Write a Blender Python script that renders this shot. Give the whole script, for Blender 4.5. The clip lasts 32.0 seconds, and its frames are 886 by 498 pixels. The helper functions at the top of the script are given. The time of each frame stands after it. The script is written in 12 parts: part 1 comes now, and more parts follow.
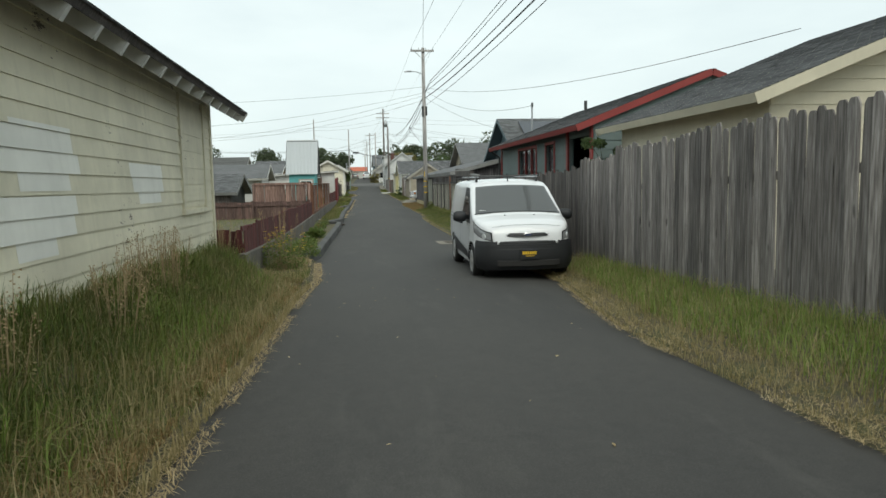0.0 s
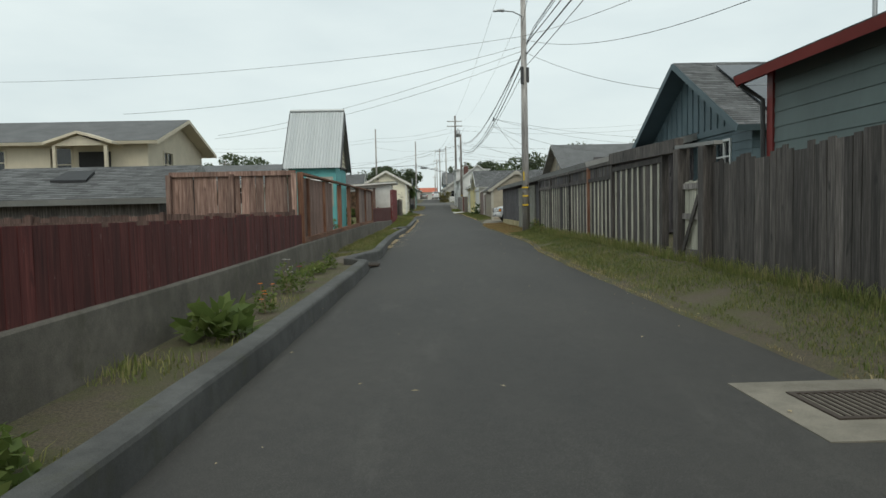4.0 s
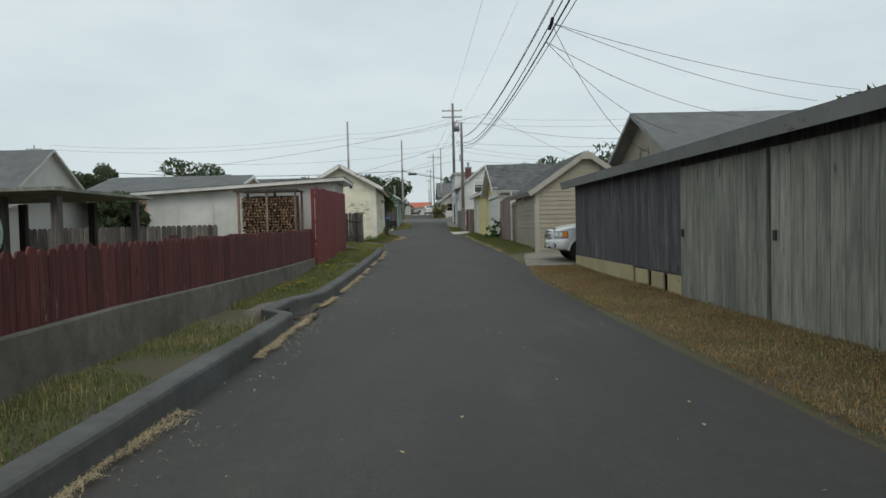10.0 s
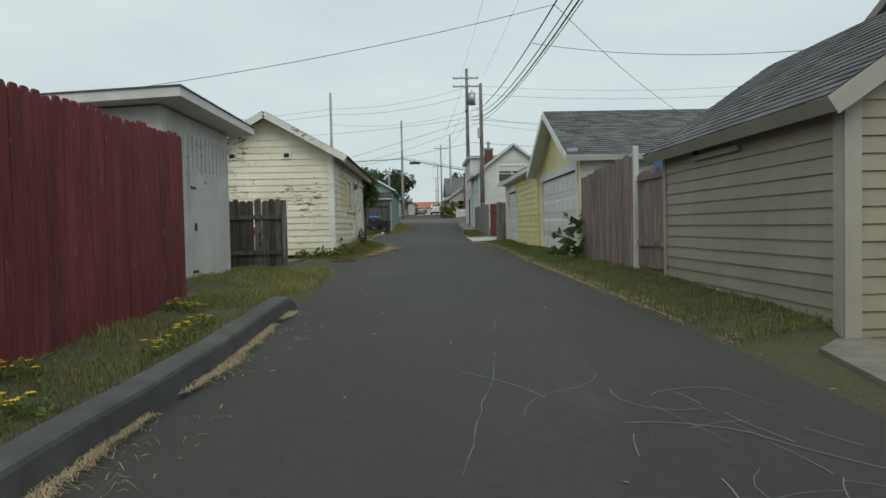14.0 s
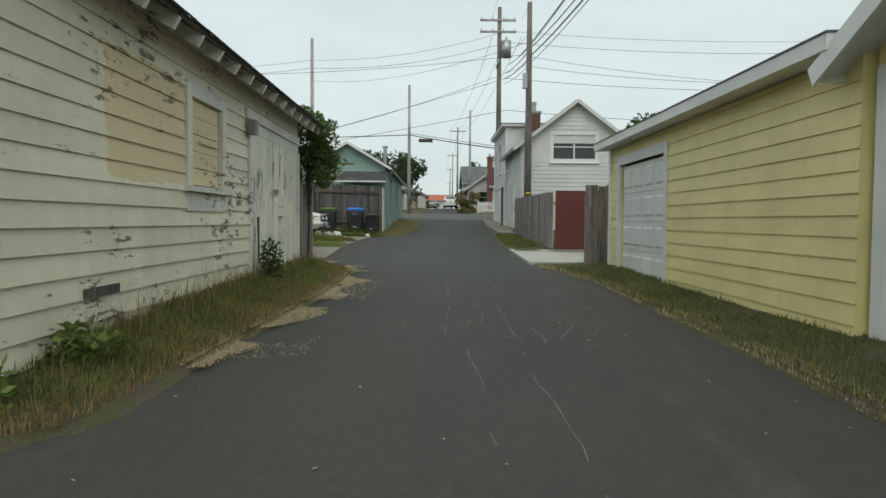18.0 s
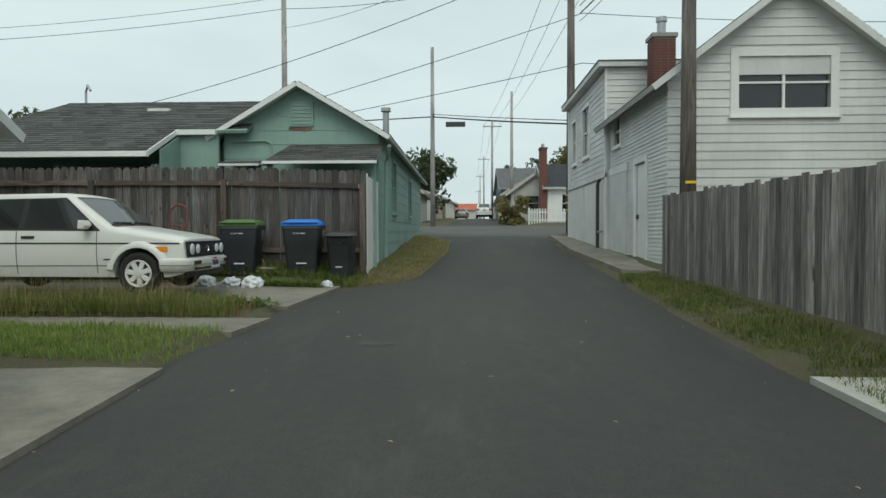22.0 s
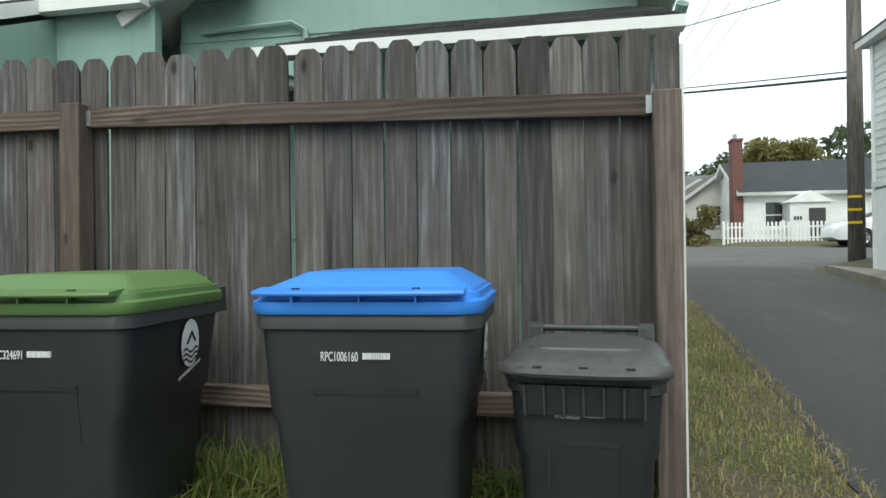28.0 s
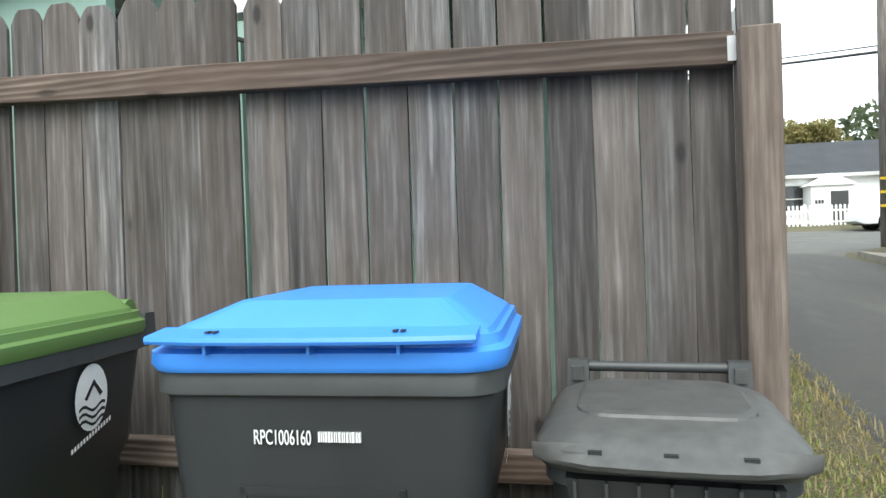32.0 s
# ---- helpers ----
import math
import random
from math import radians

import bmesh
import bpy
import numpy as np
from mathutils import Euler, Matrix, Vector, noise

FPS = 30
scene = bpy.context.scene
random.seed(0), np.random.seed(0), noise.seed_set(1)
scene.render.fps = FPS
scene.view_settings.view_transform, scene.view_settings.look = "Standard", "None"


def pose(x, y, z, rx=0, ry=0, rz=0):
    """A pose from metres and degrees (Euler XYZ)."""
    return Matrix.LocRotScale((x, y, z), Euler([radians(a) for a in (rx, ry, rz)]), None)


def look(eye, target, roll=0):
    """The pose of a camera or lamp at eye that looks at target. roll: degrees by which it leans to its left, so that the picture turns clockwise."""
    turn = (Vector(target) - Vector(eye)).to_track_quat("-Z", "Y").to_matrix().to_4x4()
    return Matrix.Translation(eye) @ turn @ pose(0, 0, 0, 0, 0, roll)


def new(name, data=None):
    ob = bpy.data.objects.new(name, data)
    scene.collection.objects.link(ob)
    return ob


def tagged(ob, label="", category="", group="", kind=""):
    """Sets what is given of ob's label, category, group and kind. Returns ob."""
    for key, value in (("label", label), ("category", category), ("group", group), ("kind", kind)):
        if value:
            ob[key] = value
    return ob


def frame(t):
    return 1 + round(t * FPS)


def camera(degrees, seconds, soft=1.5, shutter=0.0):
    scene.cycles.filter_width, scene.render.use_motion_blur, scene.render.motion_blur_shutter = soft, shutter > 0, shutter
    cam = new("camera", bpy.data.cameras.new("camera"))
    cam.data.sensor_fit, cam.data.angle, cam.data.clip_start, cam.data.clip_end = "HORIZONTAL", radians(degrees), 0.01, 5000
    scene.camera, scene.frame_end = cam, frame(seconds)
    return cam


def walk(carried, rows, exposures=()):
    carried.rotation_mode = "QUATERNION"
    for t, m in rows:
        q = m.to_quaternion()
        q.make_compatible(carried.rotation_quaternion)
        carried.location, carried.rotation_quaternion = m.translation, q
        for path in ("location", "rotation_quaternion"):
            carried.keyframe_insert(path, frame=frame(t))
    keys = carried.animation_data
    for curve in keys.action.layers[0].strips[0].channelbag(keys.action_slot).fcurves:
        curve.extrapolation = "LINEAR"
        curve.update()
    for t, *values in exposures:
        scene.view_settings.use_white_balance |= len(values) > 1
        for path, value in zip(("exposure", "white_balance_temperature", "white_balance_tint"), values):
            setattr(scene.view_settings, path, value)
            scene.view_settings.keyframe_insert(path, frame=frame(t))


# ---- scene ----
cam = camera(67.0, 32.0)
PATH = [
    (0, (-0.135, -0.569, 1.653), (0.129, 1.404, 1.461), -1.1),
    (0.5, (-0.003, 1.742, 1.547), (0.105, 3.728, 1.334), -1.0),
    (1, (0.017, 3.95, 1.425), (0.03, 5.941, 1.237), -1.3),
    (1.5, (0.081, 6.067, 1.379), (0.081, 8.059, 1.198), -1.7),
    (2, (0.087, 8.154, 1.251), (0.105, 10.146, 1.069), -1.5),
    (2.5, (0.176, 10.218, 1.202), (0.208, 12.21, 1.027), -1.6),
    (4.5, (0.561, 18.698, 1.02), (0.628, 20.695, 0.919), -1.3),
    (5, (0.66, 20.776, 1.033), (0.736, 22.773, 0.946), -1.7),
    (5.5, (0.718, 22.855, 1.038), (0.8, 24.852, 0.964), -1.3),
    (6, (0.82, 24.884, 1.119), (0.903, 26.881, 1.046), -0.7),
    (6.5, (0.868, 26.977, 1.137), (0.953, 28.974, 1.061), -0.8),
    (7, (0.947, 29.012, 1.104), (1.03, 31.009, 1.026), -1.1),
    (7.5, (1.022, 31.068, 1.106), (1.102, 33.065, 1.028), -1.3),
    (8, (1.126, 33.109, 1.142), (1.197, 35.107, 1.069), -1.5),
    (8.5, (1.186, 35.05, 1.171), (1.255, 37.047, 1.104), -1.1),
    (9, (1.234, 37.155, 1.201), (1.307, 39.152, 1.14), -1.2),
    (9.5, (1.293, 39.181, 1.252), (1.366, 41.178, 1.187), -1.1),
    (10, (1.334, 41.277, 1.253), (1.408, 43.274, 1.182), -1.4),
    (10.5, (1.388, 43.306, 1.253), (1.46, 45.303, 1.172), -1.5),
    (11, (1.431, 45.336, 1.266), (1.501, 47.333, 1.174), -1.5),
    (11.5, (1.484, 47.487, 1.231), (1.55, 49.484, 1.134), -1.2),
    (12, (1.515, 49.639, 1.207), (1.577, 51.635, 1.107), -1.0),
    (12.5, (1.565, 51.743, 1.218), (1.623, 53.74, 1.115), -1.2),
    (13, (1.606, 54.017, 1.23), (1.661, 56.015, 1.142), -1.1),
    (13.5, (1.654, 56.229, 1.256), (1.704, 58.227, 1.181), -1.2),
    (14, (1.711, 58.495, 1.283), (1.764, 60.493, 1.217), -1.2),
    (14.5, (1.77, 60.655, 1.343), (1.823, 62.653, 1.277), -1.7),
    (16.5, (1.706, 68.368, 1.572), (1.752, 70.366, 1.504), -0.6),
    (17, (1.733, 70.325, 1.608), (1.768, 72.323, 1.529), -0.0),
    (17.5, (1.727, 72.312, 1.617), (1.755, 74.31, 1.53), 0.1),
    (18, (1.765, 74.247, 1.544), (1.784, 76.245, 1.461), 0.4),
    (18.5, (1.765, 76.226, 1.58), (1.772, 78.224, 1.503), 0.1),
    (19, (1.728, 78.22, 1.668), (1.728, 80.219, 1.593), -0.4),
    (19.5, (1.704, 80.131, 1.699), (1.701, 82.129, 1.632), -0.6),
    (20, (1.668, 82.023, 1.742), (1.665, 84.022, 1.68), -0.7),
    (20.5, (1.629, 83.979, 1.746), (1.626, 85.978, 1.685), -0.5),
    (21, (1.581, 85.769, 1.765), (1.578, 87.768, 1.704), -0.5),
    (21.5, (1.491, 87.555, 1.796), (1.479, 89.554, 1.743), -0.5),
    (22, (1.333, 89.262, 1.837), (1.269, 91.261, 1.784), -0.2),
    (22.5, (1.082, 90.851, 1.864), (0.899, 92.842, 1.797), 0.1),
    (23, (0.752, 92.33, 1.892), (0.425, 94.302, 1.827), -0.1),
    (23.5, (0.422, 93.667, 1.909), (-0.026, 95.615, 1.838), -0.3),
    (24, (0.032, 94.849, 1.97), (-0.478, 96.782, 1.894), -0.9),
    (24.5, (-0.188, 95.728, 2.009), (-0.687, 97.663, 1.944), -0.6),
    (25, (-0.314, 96.326, 2.029), (-0.788, 98.269, 1.972), -0.6),
    (25.5, (-0.452, 96.854, 2.031), (-0.907, 98.801, 1.981), 0.1),
    (26, (-0.48, 97.301, 2.095), (-0.915, 99.253, 2.081), -2.6),
    (26.5, (-0.587, 97.716, 2.097), (-1.008, 99.671, 2.091), -1.9),
    (28.5, (-0.886, 99.002, 2.138), (-1.289, 100.961, 2.144), -0.5),
    (29, (-0.919, 99.222, 2.169), (-1.348, 101.176, 2.156), -0.6),
    (29.5, (-0.932, 99.3, 2.155), (-1.357, 101.254, 2.148), -1.2),
    (30, (-0.929, 99.237, 2.176), (-1.362, 101.19, 2.14), -0.8),
    (30.5, (-0.931, 99.218, 2.16), (-1.359, 101.171, 2.151), -0.5),
    (31, (-0.932, 99.285, 2.162), (-1.361, 101.239, 2.157), -1.1),
    (31.5, (-0.944, 99.335, 2.161), (-1.37, 101.289, 2.158), -1.4),
    (32, (-0.96, 99.434, 2.164), (-1.387, 101.388, 2.142), -1.8),
]
EXPOSURE = [(0, 0.55, 6700, 2), (3, 0.38, 6700, 2.5), (6, 0.32, 6700, 4), (8, 0.28, 6550, 5), (10, 0.15, 6500, 5), (14, 0.12, 6550, 2.5), (17, 0.28, 6700, 1), (18.5, 0.28, 6700, 1.5), (20, 0.24, 6550, 0), (23, 0.28, 6500, -1), (24, 0.38, 6500, -1), (25, 0.54, 6500, -1), (26, 0.78, 6500, -1), (28, 1.07, 6450, 1.5), (30, 1.65, 6550, 4.5), (32, 1.88, 6550, 6)]
walk(cam, [(t, look(eye, target, roll)) for t, eye, target, roll in PATH], EXPOSURE)

# ---- world and light: an even, overcast sky ----
world = bpy.data.worlds.new("overcast_sky")
scene.world = world
world.use_nodes = True
wn, wl = world.node_tree.nodes, world.node_tree.links
wn.clear()
sky = wn.new("ShaderNodeTexSky")
sky.sky_type, sky.sun_disc = "NISHITA", False
sky.sun_elevation, sky.sun_rotation = radians(51), radians(182)
sky.air_density, sky.dust_density, sky.ozone_density = 1.0, 4.0, 1.0
wmix = wn.new("ShaderNodeMix")
wmix.data_type = "RGBA"
wmix.inputs[0].default_value = 0.9
wmix.inputs[7].default_value = (5.6, 6.05, 6.35, 1)
wbg = wn.new("ShaderNodeBackground")
wbg.inputs[1].default_value = 0.115
wout = wn.new("ShaderNodeOutputWorld")
wco = wn.new("ShaderNodeTexCoord")
wmp = wn.new("ShaderNodeMapping")
wmp.inputs["Scale"].default_value = (1.0, 1.0, 3.2)
wl.new(wco.outputs["Generated"], wmp.inputs["Vector"])
wns = wn.new("ShaderNodeTexNoise")
wns.inputs["Scale"].default_value, wns.inputs["Detail"].default_value, wns.inputs["Roughness"].default_value = 2.6, 5.0, 0.55
wl.new(wmp.outputs[0], wns.inputs["Vector"])
wrp = wn.new("ShaderNodeValToRGB")
wrp.color_ramp.elements[0].position, wrp.color_ramp.elements[0].color = 0.3, (5.0, 5.55, 5.95, 1)
wrp.color_ramp.elements[1].position, wrp.color_ramp.elements[1].color = 0.7, (5.95, 6.45, 6.75, 1)
wl.new(wns.outputs["Fac"], wrp.inputs[0])
wl.new(wrp.outputs[0], wmix.inputs[7])
wl.new(sky.outputs[0], wmix.inputs[6])
wl.new(wmix.outputs[2], wbg.inputs[0])
wl.new(wbg.outputs[0], wout.inputs[0])
sun_data = bpy.data.lights.new("sun", "SUN")
sun_data.energy, sun_data.angle, sun_data.color = 0.95, radians(40), (1.0, 0.97, 0.93)
sun = new("sun", sun_data)
sun.matrix_world = look((0, 0, 40), (-1, 32, 0))

rng = random.Random(7)
V3 = Vector


# ---- materials ----
def shader(name):
    m = bpy.data.materials.new(name)
    m.use_nodes = True
    nt = m.node_tree
    return m, nt, nt.nodes["Principled BSDF"]


def node(nt, kind, **kw):
    n = nt.nodes.new("ShaderNode" + kind)
    for k, v in kw.items():
        if k in n.inputs:
            n.inputs[k].default_value = v
    return n


def noise_tex(nt, vec, scale, detail=4.0, rough=0.6, stretch=(1, 1, 1), offset=None):
    mp = nt.nodes.new("ShaderNodeMapping")
    mp.inputs["Scale"].default_value = stretch
    nt.links.new(vec, mp.inputs["Vector"])
    if offset is not None:
        nt.links.new(offset, mp.inputs["Location"])
    n = node(nt, "TexNoise", Scale=scale, Detail=detail, Roughness=rough)
    nt.links.new(mp.outputs[0], n.inputs["Vector"])
    return n.outputs["Fac"]


def ramp(nt, fac, stops):
    r = nt.nodes.new("ShaderNodeValToRGB")
    while len(r.color_ramp.elements) < len(stops):
        r.color_ramp.elements.new(0.5)
    for e, (p, c) in zip(r.color_ramp.elements, stops):
        e.position = p
        e.color = (*c, 1) if len(c) == 3 else c
    nt.links.new(fac, r.inputs[0])
    return r.outputs[0]


def mixc(nt, fac, a, b, blend="MIX"):
    m = nt.nodes.new("ShaderNodeMix")
    m.data_type, m.blend_type = "RGBA", blend
    for sock, v in ((m.inputs[0], fac), (m.inputs[6], a), (m.inputs[7], b)):
        if isinstance(v, (int, float)):
            sock.default_value = v
        elif isinstance(v, tuple):
            sock.default_value = (*v, 1) if len(v) == 3 else v
        else:
            nt.links.new(v, sock)
    return m.outputs[2]


def math_n(nt, op, a, b=0.0):
    m = nt.nodes.new("ShaderNodeMath")
    m.operation = op
    for sock, v in ((m.inputs[0], a), (m.inputs[1], b)):
        if isinstance(v, (int, float)):
            sock.default_value = v
        else:
            nt.links.new(v, sock)
    return m.outputs[0]


def bump(nt, bsdf, height, strength=0.3, dist=0.01):
    b = node(nt, "Bump", Strength=strength, Distance=dist)
    nt.links.new(height, b.inputs["Height"])
    nt.links.new(b.outputs[0], bsdf.inputs["Normal"])


def place(nt):
    return nt.nodes.new("ShaderNodeNewGeometry").outputs["Position"]


def rnd(nt):
    return nt.nodes.new("ShaderNodeObjectInfo").outputs["Random"]


def isl(nt):
    return nt.nodes.new("ShaderNodeNewGeometry").outputs["Random Per Island"]


def tone(c, k):
    return tuple(max(0.0, min(1.0, v * k)) for v in c[:3])


def wood_mat(name, dark, mid, light, flake=None, flake_amount=0.5, rough=0.85, axis="z", spread=0.45, island=False):
    """Weathered timber: long grain, knots, streaks, tone changing from piece to piece, and rests of old paint."""
    m, nt, b = shader(name)
    pos, r = place(nt), (isl(nt) if island else rnd(nt))
    off = nt.nodes.new("ShaderNodeCombineXYZ")
    for i, k in enumerate((37.0, 53.0, 71.0)):
        nt.links.new(math_n(nt, "MULTIPLY", r, k), off.inputs[i])
    st = {"z": (1, 1, 0.06), "x": (0.06, 1, 1), "y": (1, 0.06, 1)}[axis]
    grain = noise_tex(nt, pos, 34, 6, 0.65, st, off.outputs[0])
    soft = noise_tex(nt, pos, 3.2, 3, 0.6, tuple(min(1, v * 3) for v in st), off.outputs[0])
    knots = noise_tex(nt, pos, 7, 1, 0.4, tuple(min(1, v * 7) for v in st), off.outputs[0])
    col = ramp(nt, grain, [(0.28, dark), (0.5, mid), (0.74, light)])
    col = mixc(nt, 0.75, col, ramp(nt, soft, [(0.3, (0.45, 0.45, 0.46)), (0.7, (1.25, 1.22, 1.2))]), "MULTIPLY")
    vary = nt.nodes.new("ShaderNodeMapRange")
    vary.inputs[3].default_value, vary.inputs[4].default_value = 1 - spread, 1 + spread
    nt.links.new(r, vary.inputs[0])
    g = nt.nodes.new("ShaderNodeCombineColor")
    for i in range(3):
        nt.links.new(vary.outputs[0], g.inputs[i])
    col = mixc(nt, 1.0, col, g.outputs[0], "MULTIPLY")
    col = mixc(nt, ramp(nt, knots, [(0.72, (0, 0, 0)), (0.78, (0.8, 0.8, 0.8))]), col, tone(dark, 0.5))
    if flake:
        fl = noise_tex(nt, pos, 9, 8, 0.7, tuple(min(1, v * 6) for v in st), off.outputs[0])
        a = 1 - flake_amount
        col = mixc(nt, ramp(nt, fl, [(a * 0.5 + 0.18, (0, 0, 0)), (a * 0.5 + 0.26, (1, 1, 1))]), col, flake)
    nt.links.new(col, b.inputs["Base Color"])
    b.inputs["Roughness"].default_value = rough
    bump(nt, b, grain, 0.5, 0.006)
    return m


def paint_mat(name, colour, under=None, wear=0.0, rough=0.6, dirt=0.25, spread=0.05, grain_scale=60, stain=None, block=None, chips=(0.28, 0.28, 1.0)):
    """House paint: uneven, dirty in runs, flaking off to what lies under it."""
    m, nt, b = shader(name)
    pos, r = place(nt), rnd(nt)
    col = mixc(nt, ramp(nt, noise_tex(nt, pos, 1.1, 5, 0.6), [(0.35, (0, 0, 0)), (0.7, (1, 1, 1))]), tone(colour, 1 - dirt), tone(colour, 1.05))
    runs = noise_tex(nt, pos, 11, 5, 0.6, (1, 1, 0.09))
    col = mixc(nt, math_n(nt, "MULTIPLY", ramp(nt, runs, [(0.5, (0, 0, 0)), (0.8, (1, 1, 1))]), dirt * 1.4), col, tone(colour, 0.55))
    vary = nt.nodes.new("ShaderNodeMapRange")
    vary.inputs[3].default_value, vary.inputs[4].default_value = 1 - spread, 1 + spread
    nt.links.new(r, vary.inputs[0])
    g = nt.nodes.new("ShaderNodeCombineColor")
    for i in range(3):
        nt.links.new(vary.outputs[0], g.inputs[i])
    col = mixc(nt, 1.0, col, g.outputs[0], "MULTIPLY")
    fine = noise_tex(nt, pos, grain_scale, 4, 0.6)
    if stain:
        sp = noise_tex(nt, pos, 0.55, 3, 0.5)
        col = mixc(nt, math_n(nt, "MULTIPLY", ramp(nt, sp, [(0.52, (0, 0, 0)), (0.62, (1, 1, 1))]), 0.75), col, stain)
    if block:
        sep = nt.nodes.new("ShaderNodeSeparateXYZ")
        nt.links.new(pos, sep.inputs[0])
        wob = math_n(nt, "MULTIPLY", math_n(nt, "SUBTRACT", noise_tex(nt, pos, 3.0, 3, 0.5), 0.5), 0.25)
        inside = None
        for axis_, lo, hi in block[0]:
            c_ = math_n(nt, "ADD", sep.outputs[axis_], wob)
            for t_ in (math_n(nt, "GREATER_THAN", c_, lo), math_n(nt, "LESS_THAN", c_, hi)):
                inside = t_ if inside is None else math_n(nt, "MULTIPLY", inside, t_)
        col = mixc(nt, math_n(nt, "MULTIPLY", inside, 0.7), col, block[1])
    h = fine
    if wear and under:
        fl = noise_tex(nt, pos, 13, 9, 0.74, chips)
        patch = noise_tex(nt, pos, 0.8, 2, 0.5)
        mask = math_n(nt, "ADD", fl, math_n(nt, "MULTIPLY", math_n(nt, "SUBTRACT", patch, 0.5), 0.55))
        a = 0.74 - 0.3 * wear
        mk = ramp(nt, mask, [(a, (0, 0, 0)), (a + 0.025, (1, 1, 1))])
        col = mixc(nt, mk, col, mixc(nt, fine, tone(under, 0.55), tone(under, 1.2)))
        h = math_n(nt, "SUBTRACT", math_n(nt, "MULTIPLY", fine, 0.3), math_n(nt, "MULTIPLY", mk, 0.6))
    nt.links.new(col, b.inputs["Base Color"])
    b.inputs["Roughness"].default_value = rough
    bump(nt, b, h, 0.25, 0.004)
    return m


def plain_mat(name, colour, rough=0.5, metal=0.0, vary=0.12, scale=18, coat=0.0, rough_vary=0.15):
    m, nt, b = shader(name)
    pos = place(nt)
    n = noise_tex(nt, pos, scale, 5, 0.6)
    nt.links.new(mixc(nt, n, tone(colour, 1 - vary), tone(colour, 1 + vary)), b.inputs["Base Color"])
    rr = nt.nodes.new("ShaderNodeMapRange")
    rr.inputs[3].default_value, rr.inputs[4].default_value = max(0.02, rough - rough_vary * rough), min(1, rough + rough_vary * rough)
    nt.links.new(noise_tex(nt, pos, scale * 0.4, 4, 0.6), rr.inputs[0])
    nt.links.new(rr.outputs[0], b.inputs["Roughness"])
    b.inputs["Metallic"].default_value = metal
    b.inputs["Coat Weight"].default_value = coat
    return m


def glass_mat(name, tint=(0.03, 0.035, 0.04), rough=0.03):
    m, nt, b = shader(name)
    b.inputs["Base Color"].default_value = (*tint, 1)
    b.inputs["Roughness"].default_value = rough
    b.inputs["Specular IOR Level"].default_value = 0.8
    b.inputs["Alpha"].default_value = 0.72
    return m


def asphalt_mat():
    m, nt, b = shader("asphalt")
    pos = place(nt)
    fine = noise_tex(nt, pos, 150, 4, 0.8)
    mid = noise_tex(nt, pos, 9, 6, 0.65)
    big = noise_tex(nt, pos, 0.5, 4, 0.6, (1, 0.35, 1))
    col = ramp(nt, fine, [(0.3, (0.0245, 0.0234, 0.0217)), (0.52, (0.039, 0.0372, 0.0344)), (0.7, (0.105, 0.1, 0.0915))])
    col = mixc(nt, 0.6, col, ramp(nt, mid, [(0.3, (0.75, 0.75, 0.76)), (0.7, (1.2, 1.19, 1.17))]), "MULTIPLY")
    col = mixc(nt, 0.8, col, ramp(nt, big, [(0.3, (0.72, 0.73, 0.75)), (0.7, (1.25, 1.23, 1.2))]), "MULTIPLY")
    dust = noise_tex(nt, pos, 1.7, 7, 0.7, (1.0, 0.22, 1))
    col = mixc(nt, math_n(nt, "MULTIPLY", ramp(nt, dust, [(0.56, (0, 0, 0)), (0.78, (1, 1, 1))]), 0.45), col, (0.105, 0.1, 0.09))
    nt.links.new(col, b.inputs["Base Color"])
    b.inputs["Roughness"].default_value = 0.82
    bump(nt, b, fine, 0.5, 0.004)
    return m


def concrete_mat(name, colour=(0.33, 0.32, 0.30), dirt=0.5, scale=1.0, moss=None):
    m, nt, b = shader(name)
    pos = place(nt)
    fine = noise_tex(nt, pos, 120 * scale, 4, 0.7)
    mid = noise_tex(nt, pos, 5 * scale, 7, 0.7)
    big = noise_tex(nt, pos, 0.9, 4, 0.6)
    col = ramp(nt, fine, [(0.3, tone(colour, 0.72)), (0.7, tone(colour, 1.15))])
    col = mixc(nt, dirt, col, ramp(nt, mid, [(0.3, (0.5, 0.5, 0.48)), (0.68, (1.15, 1.14, 1.12))]), "MULTIPLY")
    col = mixc(nt, dirt, col, ramp(nt, big, [(0.35, (0.6, 0.6, 0.58)), (0.65, (1.15, 1.15, 1.14))]), "MULTIPLY")
    if moss:
        mo = noise_tex(nt, pos, 2.2, 6, 0.7)
        col = mixc(nt, ramp(nt, mo, [(0.55, (0, 0, 0)), (0.7, (0.8, 0.8, 0.8))]), col, moss)
    nt.links.new(col, b.inputs["Base Color"])
    b.inputs["Roughness"].default_value = 0.9
    bump(nt, b, math_n(nt, "ADD", fine, mid), 0.35, 0.006)
    return m


def soil_mat():
    m, nt, b = shader("verge_soil")
    pos = place(nt)
    fine = noise_tex(nt, pos, 60, 6, 0.75)
    mid = noise_tex(nt, pos, 2.3, 6, 0.65)
    col = ramp(nt, fine, [(0.3, (0.045, 0.038, 0.027)), (0.5, (0.1, 0.083, 0.055)), (0.72, (0.21, 0.17, 0.11))])
    col = mixc(nt, ramp(nt, mid, [(0.42, (0, 0, 0)), (0.6, (0.9, 0.9, 0.9))]), col, ramp(nt, fine, [(0.3, (0.045, 0.05, 0.018)), (0.7, (0.13, 0.13, 0.05))]))
    nt.links.new(col, b.inputs["Base Color"])
    b.inputs["Roughness"].default_value = 0.95
    bump(nt, b, fine, 0.8, 0.03)
    return m


